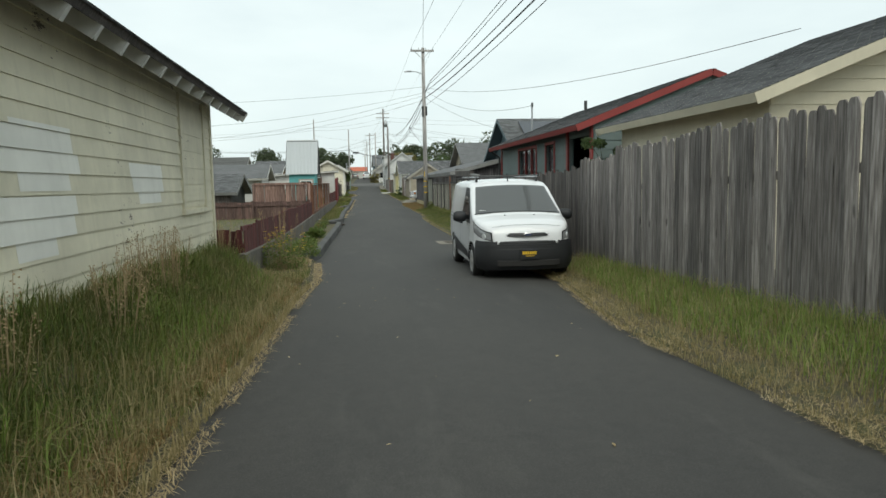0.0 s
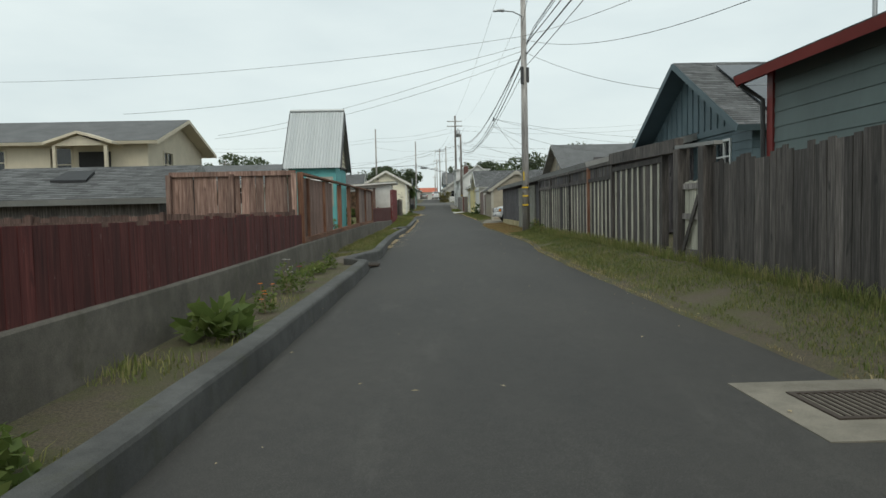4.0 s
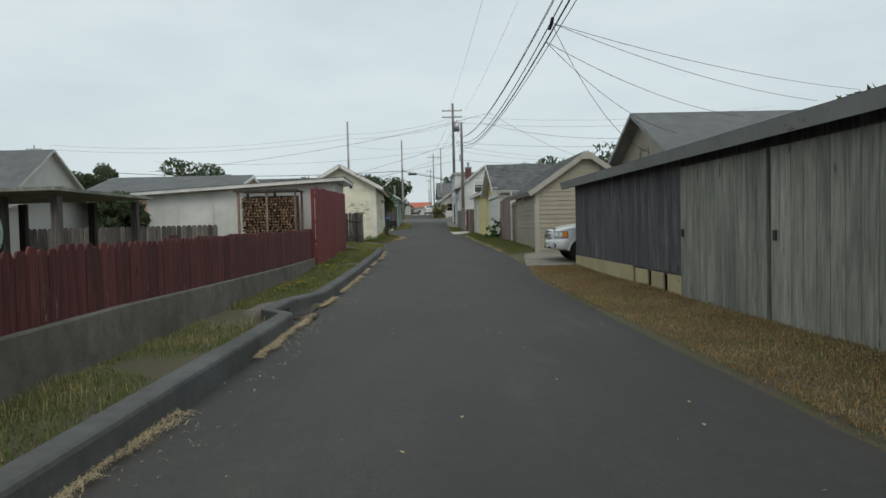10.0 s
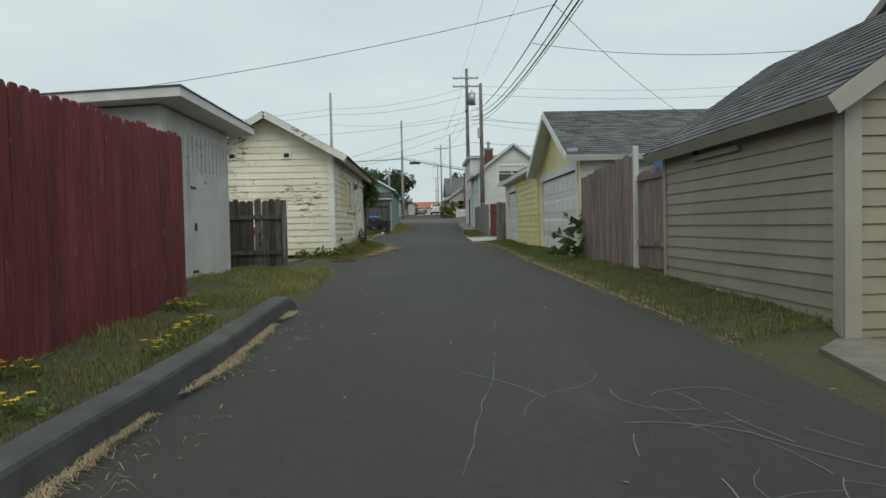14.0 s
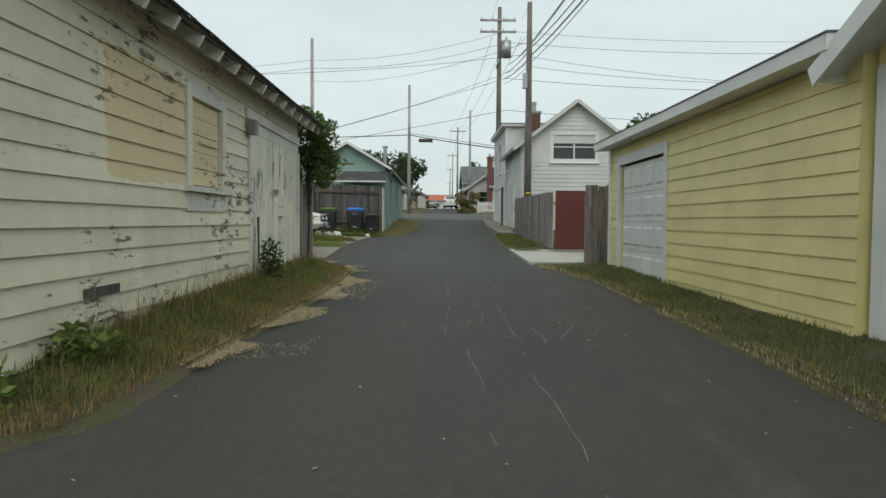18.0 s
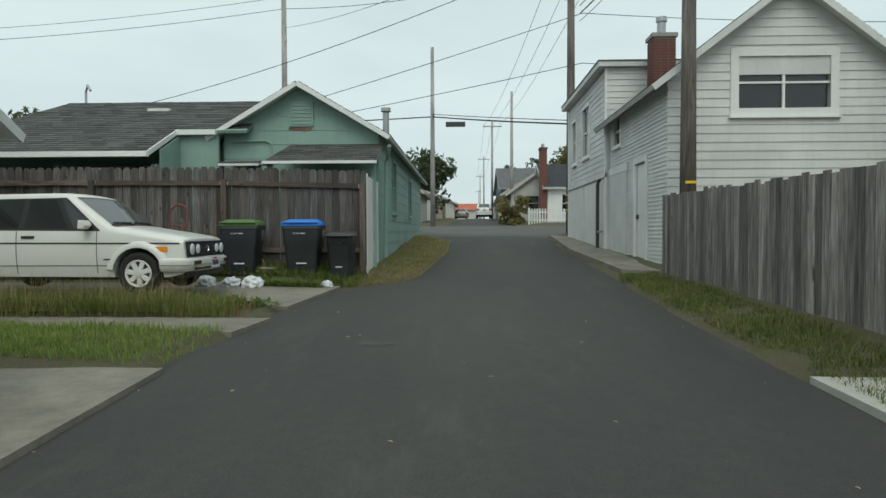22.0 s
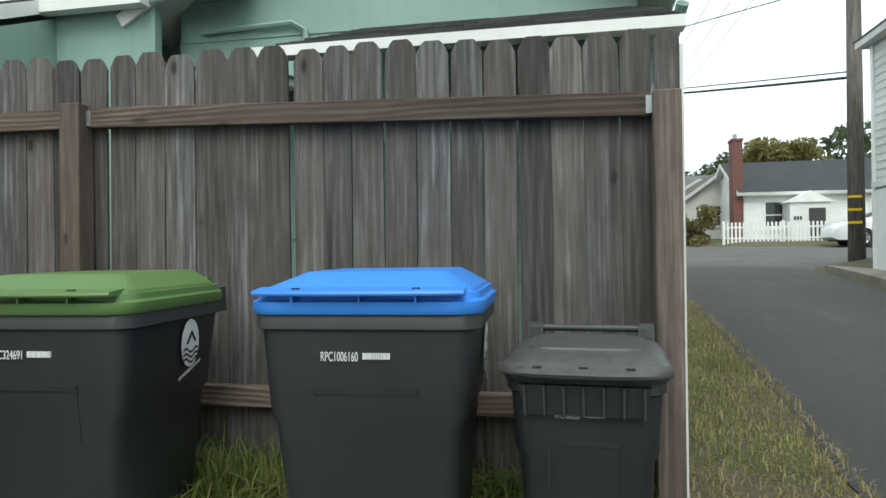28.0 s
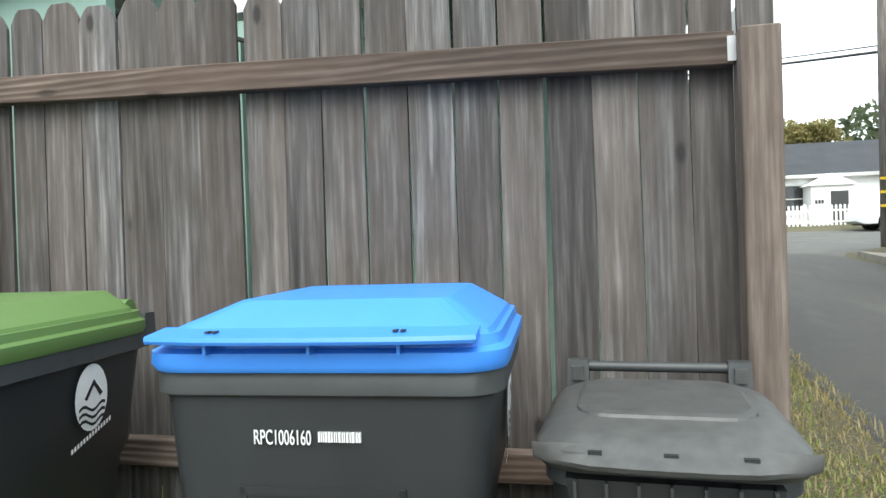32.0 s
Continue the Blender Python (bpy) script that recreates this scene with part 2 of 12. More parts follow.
def blade_mat(name, stops):
    """Grass or straw: each blade takes its own tone, patches differ, light shines through."""
    m, nt, b = shader(name)
    pos = place(nt)
    patch = noise_tex(nt, pos, 1.3, 3, 0.6)
    f = math_n(nt, "ADD", math_n(nt, "MULTIPLY", isl(nt), 0.42), math_n(nt, "MULTIPLY", patch, 0.62))
    col = ramp(nt, f, stops)
    nt.links.new(col, b.inputs["Base Color"])
    b.inputs["Roughness"].default_value = 0.7
    tr = nt.nodes.new("ShaderNodeBsdfTranslucent")
    nt.links.new(col, tr.inputs[0])
    mx = nt.nodes.new("ShaderNodeMixShader")
    mx.inputs[0].default_value = 0.45
    nt.links.new(b.outputs[0], mx.inputs[1])
    nt.links.new(tr.outputs[0], mx.inputs[2])
    nt.links.new(mx.outputs[0], nt.nodes["Material Output"].inputs[0])
    return m


def cedar_mat(name, dark, mid, light, brown, axis="z"):
    """Old cedar: silvered and brown boards, wavy grain, round knots, rain streaks."""
    m, nt, b = shader(name)
    pos, r = place(nt), rnd(nt)
    off = nt.nodes.new("ShaderNodeCombineXYZ")
    for i, k in enumerate((37.0, 53.0, 71.0)):
        nt.links.new(math_n(nt, "MULTIPLY", r, k), off.inputs[i])
    st = (1, 1, 0.045) if axis == "z" else (0.07, 1, 1)
    wide = (1, 1, 0.16) if axis == "z" else (0.16, 1, 1)
    fine = noise_tex(nt, pos, 60, 6, 0.6, st, off.outputs[0])
    wave = nt.nodes.new("ShaderNodeTexWave")
    wave.bands_direction = "X" if axis == "z" else "Z"
    for k, v in (("Scale", 9.0 if axis == "z" else 13.0), ("Distortion", 7.0), ("Detail", 2.0), ("Detail Scale", 0.7)):
        wave.inputs[k].default_value = v
    mp = nt.nodes.new("ShaderNodeMapping")
    mp.inputs["Scale"].default_value = (1, 1, 0.09) if axis == "z" else (0.13, 1, 1)
    nt.links.new(pos, mp.inputs["Vector"])
    nt.links.new(off.outputs[0], mp.inputs["Location"])
    nt.links.new(mp.outputs[0], wave.inputs["Vector"])
    g = math_n(nt, "ADD", math_n(nt, "MULTIPLY", fine, 0.85 if axis == "z" else 0.62), math_n(nt, "MULTIPLY", wave.outputs["Fac"], 0.05 if axis == "z" else 0.32))
    col = ramp(nt, g, [(0.18, dark), (0.46, mid), (0.76, light)])
    other = math_n(nt, "FRACT", math_n(nt, "MULTIPLY", r, 7.31))
    col = mixc(nt, math_n(nt, "MULTIPLY", ramp(nt, other, [(0.45, (0, 0, 0)), (0.95, (1, 1, 1))]), 0.6), col, mixc(nt, 0.75, col, brown, "MIX"))
    streak = noise_tex(nt, pos, 22, 3, 0.55, (1, 1, 0.03) if axis == "z" else (0.03, 1, 1), off.outputs[0])
    col = mixc(nt, 0.6, col, ramp(nt, streak, [(0.3, (0.5, 0.48, 0.46)), (0.5, (1, 1, 1)), (0.72, (1.35, 1.36, 1.38))]), "MULTIPLY")
    stain = noise_tex(nt, pos, 4.5, 4, 0.6, wide, off.outputs[0])
    col = mixc(nt, ramp(nt, stain, [(0.42, (0, 0, 0)), (0.62, (0.8, 0.8, 0.8))]), col, mixc(nt, 0.6, col, brown, "MIX"))
    soft = noise_tex(nt, pos, 2.2, 5, 0.65, wide, off.outputs[0])
    col = mixc(nt, 0.8, col, ramp(nt, soft, [(0.28, (0.5, 0.49, 0.48)), (0.7, (1.5, 1.5, 1.52))]), "MULTIPLY")
    rain = noise_tex(nt, pos, 16, 3, 0.6, (1, 1, 0.25) if axis == "z" else (0.25, 1, 1), off.outputs[0])
    col = mixc(nt, 0.55, col, ramp(nt, rain, [(0.35, (0.7, 0.68, 0.67)), (0.65, (1.25, 1.25, 1.26))]), "MULTIPLY")
    vary = nt.nodes.new("ShaderNodeMapRange")
    vary.inputs[3].default_value, vary.inputs[4].default_value = 0.6, 1.4
    nt.links.new(r, vary.inputs[0])
    gg = nt.nodes.new("ShaderNodeCombineColor")
    for i in range(3):
        nt.links.new(vary.outputs[0], gg.inputs[i])
    col = mixc(nt, 1.0, col, gg.outputs[0], "MULTIPLY")
    vo = nt.nodes.new("ShaderNodeTexVoronoi")
    mk = nt.nodes.new("ShaderNodeMapping")
    mk.inputs["Scale"].default_value = (5.5, 0.4, 2.6) if axis == "z" else (2.0, 0.4, 6.0)
    nt.links.new(pos, mk.inputs["Vector"])
    nt.links.new(off.outputs[0], mk.inputs["Location"])
    nt.links.new(mk.outputs[0], vo.inputs["Vector"])
    vo.inputs["Scale"].default_value = 1.0
    kn = ramp(nt, vo.outputs["Distance"], [(0.055, (1, 1, 1)), (0.1, (0.15, 0.15, 0.15)), (0.17, (0, 0, 0))])
    col = mixc(nt, math_n(nt, "MULTIPLY", kn, 0.8), col, tone(dark, 0.5))
    nt.links.new(col, b.inputs["Base Color"])
    b.inputs["Roughness"].default_value = 0.88
    bump(nt, b, math_n(nt, "SUBTRACT", g, math_n(nt, "MULTIPLY", kn, 0.3)), 0.6, 0.005)
    return m


def shingle_mat(name, colour, spread=0.35):
    m, nt, b = shader(name)
    pos = place(nt)
    fine = noise_tex(nt, pos, 160, 3, 0.7)
    big = noise_tex(nt, pos, 1.2, 4, 0.6)
    col = ramp(nt, fine, [(0.3, tone(colour, 0.6)), (0.7, tone(colour, 1.4))])
    k = nt.nodes.new("ShaderNodeMapRange")
    k.inputs[3].default_value, k.inputs[4].default_value = 1 - spread, 1 + spread
    nt.links.new(isl(nt), k.inputs[0])
    g = nt.nodes.new("ShaderNodeCombineColor")
    for i in range(3):
        nt.links.new(k.outputs[0], g.inputs[i])
    col = mixc(nt, 1.0, col, g.outputs[0], "MULTIPLY")
    col = mixc(nt, 0.7, col, ramp(nt, big, [(0.3, (0.7, 0.72, 0.7)), (0.7, (1.2, 1.2, 1.2))]), "MULTIPLY")
    nt.links.new(col, b.inputs["Base Color"])
    b.inputs["Roughness"].default_value = 0.92
    bump(nt, b, fine, 0.5, 0.004)
    return m


M = {}
M["asphalt"] = asphalt_mat()
M["soil"] = soil_mat()
M["concrete"] = concrete_mat("kerb_concrete", (0.105, 0.107, 0.107), 0.7, 1.0, (0.06, 0.062, 0.04))
M["wallconc"] = concrete_mat("retaining_concrete", (0.17, 0.155, 0.135), 0.75, 0.8, (0.085, 0.08, 0.055))
M["slab"] = concrete_mat("driveway_concrete", (0.25, 0.228, 0.19), 0.6)
M["newslab"] = concrete_mat("pale_concrete", (0.46, 0.45, 0.41), 0.35)
M["grass"] = blade_mat("grass_blades", [(0.18, (0.1, 0.135, 0.03)), (0.4, (0.17, 0.21, 0.055)), (0.6, (0.26, 0.26, 0.09)), (0.78, (0.42, 0.36, 0.18))])
M["verge"] = blade_mat("verge_grass_blades", [(0.18, (0.06, 0.09, 0.02)), (0.4, (0.11, 0.15, 0.035)), (0.62, (0.19, 0.2, 0.06)), (0.85, (0.34, 0.29, 0.13))])
M["lush"] = blade_mat("lush_grass_blades", [(0.15, (0.11, 0.17, 0.028)), (0.5, (0.2, 0.28, 0.055)), (0.75, (0.29, 0.34, 0.1)), (0.95, (0.44, 0.4, 0.19))])
M["drygrass"] = blade_mat("dry_grass_blades", [(0.15, (0.17, 0.155, 0.055)), (0.42, (0.28, 0.235, 0.105)), (0.7, (0.42, 0.34, 0.18)), (0.95, (0.58, 0.5, 0.31))])
M["rustgrass"] = blade_mat("parched_grass_blades", [(0.15, (0.17, 0.11, 0.045)), (0.5, (0.3, 0.2, 0.085)), (0.9, (0.45, 0.33, 0.17))])
M["straw"] = blade_mat("straw_litter", [(0.15, (0.28, 0.2, 0.1)), (0.5, (0.5, 0.39, 0.21)), (0.9, (0.68, 0.56, 0.36))])
M["gutterstraw"] = blade_mat("bleached_gutter_straw", [(0.15, (0.42, 0.32, 0.19)), (0.5, (0.62, 0.51, 0.33)), (0.9, (0.76, 0.67, 0.48))])
M["leaf"] = blade_mat("leaves", [(0.15, (0.035, 0.06, 0.02)), (0.5, (0.075, 0.115, 0.04)), (0.9, (0.16, 0.2, 0.075))])
M["leaf_mid"] = blade_mat("shrub_leaves", [(0.15, (0.045, 0.075, 0.02)), (0.5, (0.09, 0.135, 0.035)), (0.9, (0.17, 0.22, 0.07))])
M["leaf_far"] = blade_mat("far_leaves", [(0.15, (0.04, 0.06, 0.03)), (0.5, (0.075, 0.1, 0.05)), (0.9, (0.13, 0.15, 0.075))])
M["leaf_warm"] = blade_mat("turning_leaves", [(0.15, (0.09, 0.09, 0.03)), (0.5, (0.19, 0.175, 0.06)), (0.9, (0.32, 0.25, 0.1))])
M["weed"] = blade_mat("weed_leaves", [(0.15, (0.07, 0.11, 0.025)), (0.5, (0.14, 0.19, 0.05)), (0.9, (0.28, 0.32, 0.1))])
M["fl_yellow"] = plain_mat("yellow_petals", (0.75, 0.5, 0.02), 0.6)
M["fl_orange"] = plain_mat("orange_petals", (0.75, 0.22, 0.02), 0.6)
M["fl_white"] = plain_mat("white_petals", (0.75, 0.7, 0.68), 0.6)
M["fl_red"] = plain_mat("red_petals", (0.5, 0.03, 0.03), 0.6)
M["seed"] = plain_mat("seed_heads", (0.3, 0.22, 0.12), 0.8)
M["bark"] = wood_mat("bark", (0.03, 0.025, 0.02), (0.07, 0.06, 0.045), (0.13, 0.11, 0.09))
M["pole"] = wood_mat("utility_pole_wood", (0.2, 0.19, 0.18), (0.37, 0.355, 0.34), (0.5, 0.49, 0.475), spread=0.1)
M["darkpole"] = wood_mat("dark_utility_pole_wood", (0.085, 0.073, 0.065), (0.17, 0.148, 0.134), (0.27, 0.243, 0.225), spread=0.1)
M["greyfence"] = wood_mat("grey_weathered_boards", (0.081, 0.071, 0.066), (0.213, 0.193, 0.179), (0.414, 0.391, 0.374))
M["darkfence"] = wood_mat("dark_weathered_boards", (0.036, 0.032, 0.030), (0.090, 0.079, 0.072), (0.192, 0.174, 0.162))
M["stripe"] = wood_mat("pale_painted_strips", (0.275, 0.264, 0.209), (0.506, 0.495, 0.407), (0.682, 0.660, 0.550), spread=0.3)
M["brownfence"] = wood_mat("brown_stained_boards", (0.095, 0.053, 0.042), (0.227, 0.141, 0.113), (0.416, 0.293, 0.246), spread=0.3)
M["lowbrown"] = wood_mat("dark_brown_stained_boards", (0.05, 0.028, 0.024), (0.11, 0.066, 0.055), (0.2, 0.135, 0.115), spread=0.25)
M["palebrown"] = wood_mat("faded_brown_boards", (0.108, 0.072, 0.060), (0.240, 0.174, 0.150), (0.408, 0.318, 0.282), spread=0.25)
M["rustrail"] = wood_mat("orange_brown_rail", (0.098, 0.039, 0.023), (0.208, 0.098, 0.058), (0.351, 0.195, 0.130), spread=0.2, axis="y")
M["rustpost"] = wood_mat("orange_brown_posts", (0.098, 0.039, 0.023), (0.208, 0.098, 0.058), (0.351, 0.195, 0.130), spread=0.2)
M["redfence"] = wood_mat("dark_red_painted_boards", (0.05, 0.012, 0.011), (0.1, 0.024, 0.022), (0.155, 0.05, 0.044), flake=(0.25, 0.17, 0.16), flake_amount=0.12, spread=0.22)
M["redhigh"] = wood_mat("red_painted_boards", (0.127, 0.021, 0.022), (0.182, 0.032, 0.034), (0.237, 0.061, 0.061), flake=(0.34, 0.2, 0.19), flake_amount=0.1, spread=0.06)
M["redflat"] = paint_mat("dull_red_paint", (0.105, 0.018, 0.017), None, 0, 0.6, 0.2)
M["barn"] = wood_mat("grey_barn_boards", (0.037, 0.036, 0.040), (0.094, 0.088, 0.094), (0.213, 0.200, 0.206), spread=0.25)
M["barndoor"] = wood_mat("pale_sliding_door_boards", (0.15, 0.15, 0.125), (0.27, 0.27, 0.228), (0.4, 0.395, 0.34), spread=0.1)
M["pinkfence"] = wood_mat("faded_pinkish_boards", (0.12, 0.085, 0.075), (0.24, 0.18, 0.16), (0.4, 0.32, 0.29), spread=0.16)
M["endfence"] = cedar_mat("brown_grey_cedar_boards", (0.022, 0.021, 0.021), (0.085, 0.082, 0.081), (0.25, 0.25, 0.25), (0.085, 0.067, 0.056))
M["endrail"] = cedar_mat("brown_cedar_rail", (0.05, 0.034, 0.026), (0.13, 0.095, 0.075), (0.29, 0.24, 0.205), (0.12, 0.08, 0.06), "x")
M["endpost"] = cedar_mat("brown_cedar_post", (0.045, 0.036, 0.03), (0.11, 0.088, 0.074), (0.22, 0.185, 0.16), (0.11, 0.075, 0.056))
M["cream"] = paint_mat("peeling_cream_paint", (0.749, 0.702, 0.538), (0.2, 0.165, 0.13), 0.24, 0.7, 0.2, 0.05)
M["cream2"] = paint_mat("badly_peeling_cream_paint", (0.798, 0.747, 0.593), (0.21, 0.18, 0.14), 0.4, 0.7, 0.16, 0.05, block=([(1, 79.75, 82.85), (2, 1.9, 3.0)], (0.66, 0.53, 0.27)))
M["offwhite"] = paint_mat("peeling_white_paint", (0.762, 0.739, 0.672), (0.23, 0.2, 0.17), 0.42, 0.7, 0.2)
M["plankwhite"] = paint_mat("flaking_white_planks", (0.792, 0.759, 0.660), (0.24, 0.2, 0.16), 0.53, 0.75, 0.15, 0.05, chips=(1.0, 1.0, 0.16))
M["white"] = paint_mat("white_paint", (0.763, 0.763, 0.742), None, 0, 0.5, 0.1)
M["whitewear"] = paint_mat("worn_white_paint", (0.66, 0.65, 0.62), (0.3, 0.28, 0.25), 0.16, 0.6, 0.2)
M["patch"] = paint_mat("white_touch_up_paint", (0.82, 0.81, 0.74), None, 0, 0.6, 0.12)
M["tan"] = paint_mat("tan_paint", (0.335, 0.295, 0.225), (0.16, 0.13, 0.1), 0.12, 0.65, 0.15, 0.04)
M["tantrim"] = paint_mat("pale_tan_trim", (0.39, 0.365, 0.31), (0.2, 0.17, 0.13), 0.2, 0.65, 0.15)
M["yellow"] = paint_mat("yellow_paint", (0.806, 0.706, 0.336), None, 0, 0.6, 0.1, 0.03)
M["yellowbase"] = paint_mat("pale_yellow_board", (0.52, 0.45, 0.26), (0.2, 0.17, 0.12), 0.2, 0.65, 0.25)
M["teal"] = paint_mat("turquoise_stucco", (0.143, 0.440, 0.440), None, 0, 0.75, 0.14, 0.02, 90)
M["tealhouse"] = paint_mat("pale_green_paint", (0.25, 0.37, 0.325), (0.2, 0.2, 0.18), 0.08, 0.65, 0.14, 0.03)
M["slatehouse"] = paint_mat("slate_green_paint", (0.135, 0.176, 0.169), None, 0, 0.65, 0.15, 0.05)
M["blueslate"] = paint_mat("blue_grey_paint", (0.102, 0.150, 0.168), None, 0, 0.65, 0.15, 0.05)
M["redtrim"] = paint_mat("red_trim_paint", (0.25, 0.035, 0.03), None, 0, 0.55, 0.15)
M["greytrim"] = paint_mat("grey_weathered_fascia", (0.27, 0.27, 0.26), (0.12, 0.1, 0.09), 0.35, 0.7, 0.25)
M["creamhouse"] = paint_mat("cream_house_paint", (0.60, 0.55, 0.42), None, 0, 0.65, 0.12, 0.03)
M["beigehouse"] = paint_mat("beige_stucco", (0.56, 0.50, 0.39), None, 0, 0.8, 0.12, 0.03)
M["pinkhouse"] = paint_mat("peach_stucco", (0.60, 0.42, 0.32), None, 0, 0.8, 0.12, 0.03)
M["greywhite"] = paint_mat("grey_white_paint", (0.650, 0.655, 0.638), None, 0, 0.65, 0.14, 0.03)
M["roof"] = shingle_mat("grey_asphalt_shingles", (0.11, 0.112, 0.115))
M["roofbrown"] = shingle_mat("brown_grey_shingles", (0.08, 0.08, 0.077))
M["corr"] = plain_mat("corrugated_zinc", (0.46, 0.48, 0.485), 0.5, 0.3, 0.03, 6)
M["galv"] = plain_mat("galvanised_metal", (0.4, 0.41, 0.42), 0.45, 0.8)
M["iron"] = plain_mat("rusty_cast_iron", (0.07, 0.055, 0.045), 0.75, 0.4, 0.4, 40)
M["wire"] = plain_mat("cable_sheath", (0.02, 0.02, 0.021), 0.6)
M["darkmetal"] = plain_mat("dark_metal", (0.06, 0.06, 0.06), 0.5, 0.5)
M["glass"] = glass_mat("window_glass")
M["carglass"] = glass_mat("tinted_car_glass", (0.03, 0.035, 0.034), 0.03)
M["blind"] = plain_mat("pale_window_blind", (0.5, 0.5, 0.47), 0.8)
M["vanpaint"] = plain_mat("white_van_paint", (0.72, 0.73, 0.74), 0.25, 0, 0.03, 4, 0.5)
M["carwhite"] = plain_mat("old_white_car_paint", (0.68, 0.67, 0.63), 0.35, 0, 0.05, 6, 0.4)
M["rust"] = plain_mat("orange_rust", (0.2, 0.07, 0.025), 0.85, 0, 0.5, 30)
M["smoke"] = plain_mat("smoked_brown_lens", (0.07, 0.035, 0.025), 0.25)
M["suvgrey"] = plain_mat("grey_beige_car_paint", (0.25, 0.245, 0.225), 0.32, 0.35, 0.06, 6, 0.5)
M["blackplastic"] = plain_mat("black_bumper_plastic", (0.015, 0.016, 0.018), 0.6)
M["rubber"] = plain_mat("tyre_rubber", (0.022, 0.021, 0.02), 0.8)
M["rim"] = plain_mat("silver_wheel", (0.42, 0.42, 0.41), 0.35, 0.7)
M["lamp"] = plain_mat("clear_lamp_lens", (0.62, 0.63, 0.64), 0.12, 0.15, 0.25, 60)
M["darklamp"] = plain_mat("smoked_lamp_lens", (0.3, 0.31, 0.32), 0.12, 0.2, 0.3, 40)
M["amber"] = plain_mat("amber_lens", (0.75, 0.25, 0.02), 0.2)
M["redlens"] = plain_mat("red_lens", (0.42, 0.02, 0.02), 0.2)
M["plate"] = plain_mat("number_plate", (0.68, 0.68, 0.66), 0.4)
M["plateblue"] = plain_mat("plate_marks", (0.06, 0.07, 0.14), 0.5)
M["signyellow"] = plain_mat("yellow_lettering", (0.8, 0.5, 0.03), 0.5)
M["chrome"] = plain_mat("chrome", (0.6, 0.6, 0.6), 0.15, 1.0)
M["logoblue"] = plain_mat("dark_blue_badge", (0.05, 0.06, 0.1), 0.3)
M["bin"] = paint_mat("black_bin_plastic", (0.027, 0.03, 0.033), (0.14, 0.14, 0.14), 0.07, 0.42, 0.3, 0.05, 90, None, None, (0.5, 0.5, 1.6))
M["binedge"] = plain_mat("charcoal_bin_rim", (0.042, 0.046, 0.048), 0.5, 0, 0.3, 14)
M["lidblue"] = plain_mat("blue_bin_lid", (0.045, 0.23, 0.72), 0.38, 0, 0.06, 14)
M["lidgreen"] = plain_mat("green_bin_lid", (0.1, 0.18, 0.055), 0.42, 0, 0.08, 14)
M["lidgrey"] = plain_mat("dark_grey_bin_lid", (0.06, 0.061, 0.06), 0.5, 0, 0.55, 26)
M["label"] = plain_mat("white_label", (0.72, 0.73, 0.74), 0.5)
M["redmetal"] = plain_mat("red_painted_steel", (0.17, 0.035, 0.025), 0.5, 0.1, 0.3, 30)
M["bag"] = plain_mat("white_plastic_bag", (0.66, 0.68, 0.69), 0.4, 0, 0.12, 9)
M["blackbag"] = plain_mat("black_plastic_bag", (0.02, 0.02, 0.022), 0.35)
M["brick"] = plain_mat("red_chimney_brick", (0.15, 0.062, 0.05), 0.85, 0, 0.35, 25)
M["mortar"] = plain_mat("mortar", (0.3, 0.28, 0.26), 0.9)
M["solar"] = plain_mat("solar_glass", (0.05, 0.055, 0.065), 0.18, 0.1)
M["firewood"] = wood_mat("split_firewood", (0.1, 0.06, 0.035), (0.24, 0.15, 0.09), (0.42, 0.29, 0.19), spread=0.5, axis="y")
M["chalk"] = plain_mat("pale_crack_filler", (0.2, 0.2, 0.19), 0.9)
M["street"] = concrete_mat("worn_street_asphalt", (0.115, 0.113, 0.105), 0.5)
M["roofdark"] = shingle_mat("dark_slate_shingles", (0.034, 0.037, 0.043))
M["tarpatch"] = concrete_mat("patched_asphalt", (0.085, 0.084, 0.08), 0.6)
M["bluetarp"] = plain_mat("blue_sheet", (0.05, 0.18, 0.42), 0.5)
# Near-black for flat plates that stand in for shade inside hollows.
M["dark"] = plain_mat("dark_interior", (0.02, 0.02, 0.02), 0.9)
M["farhouse"] = paint_mat("far_house_paint", (0.5, 0.49, 0.46), None, 0, 0.7, 0.1)
M["redroof"] = shingle_mat("orange_red_roof", (0.42, 0.12, 0.07))
M["reflector"] = plain_mat("yellow_pole_marker", (0.75, 0.5, 0.02), 0.5)


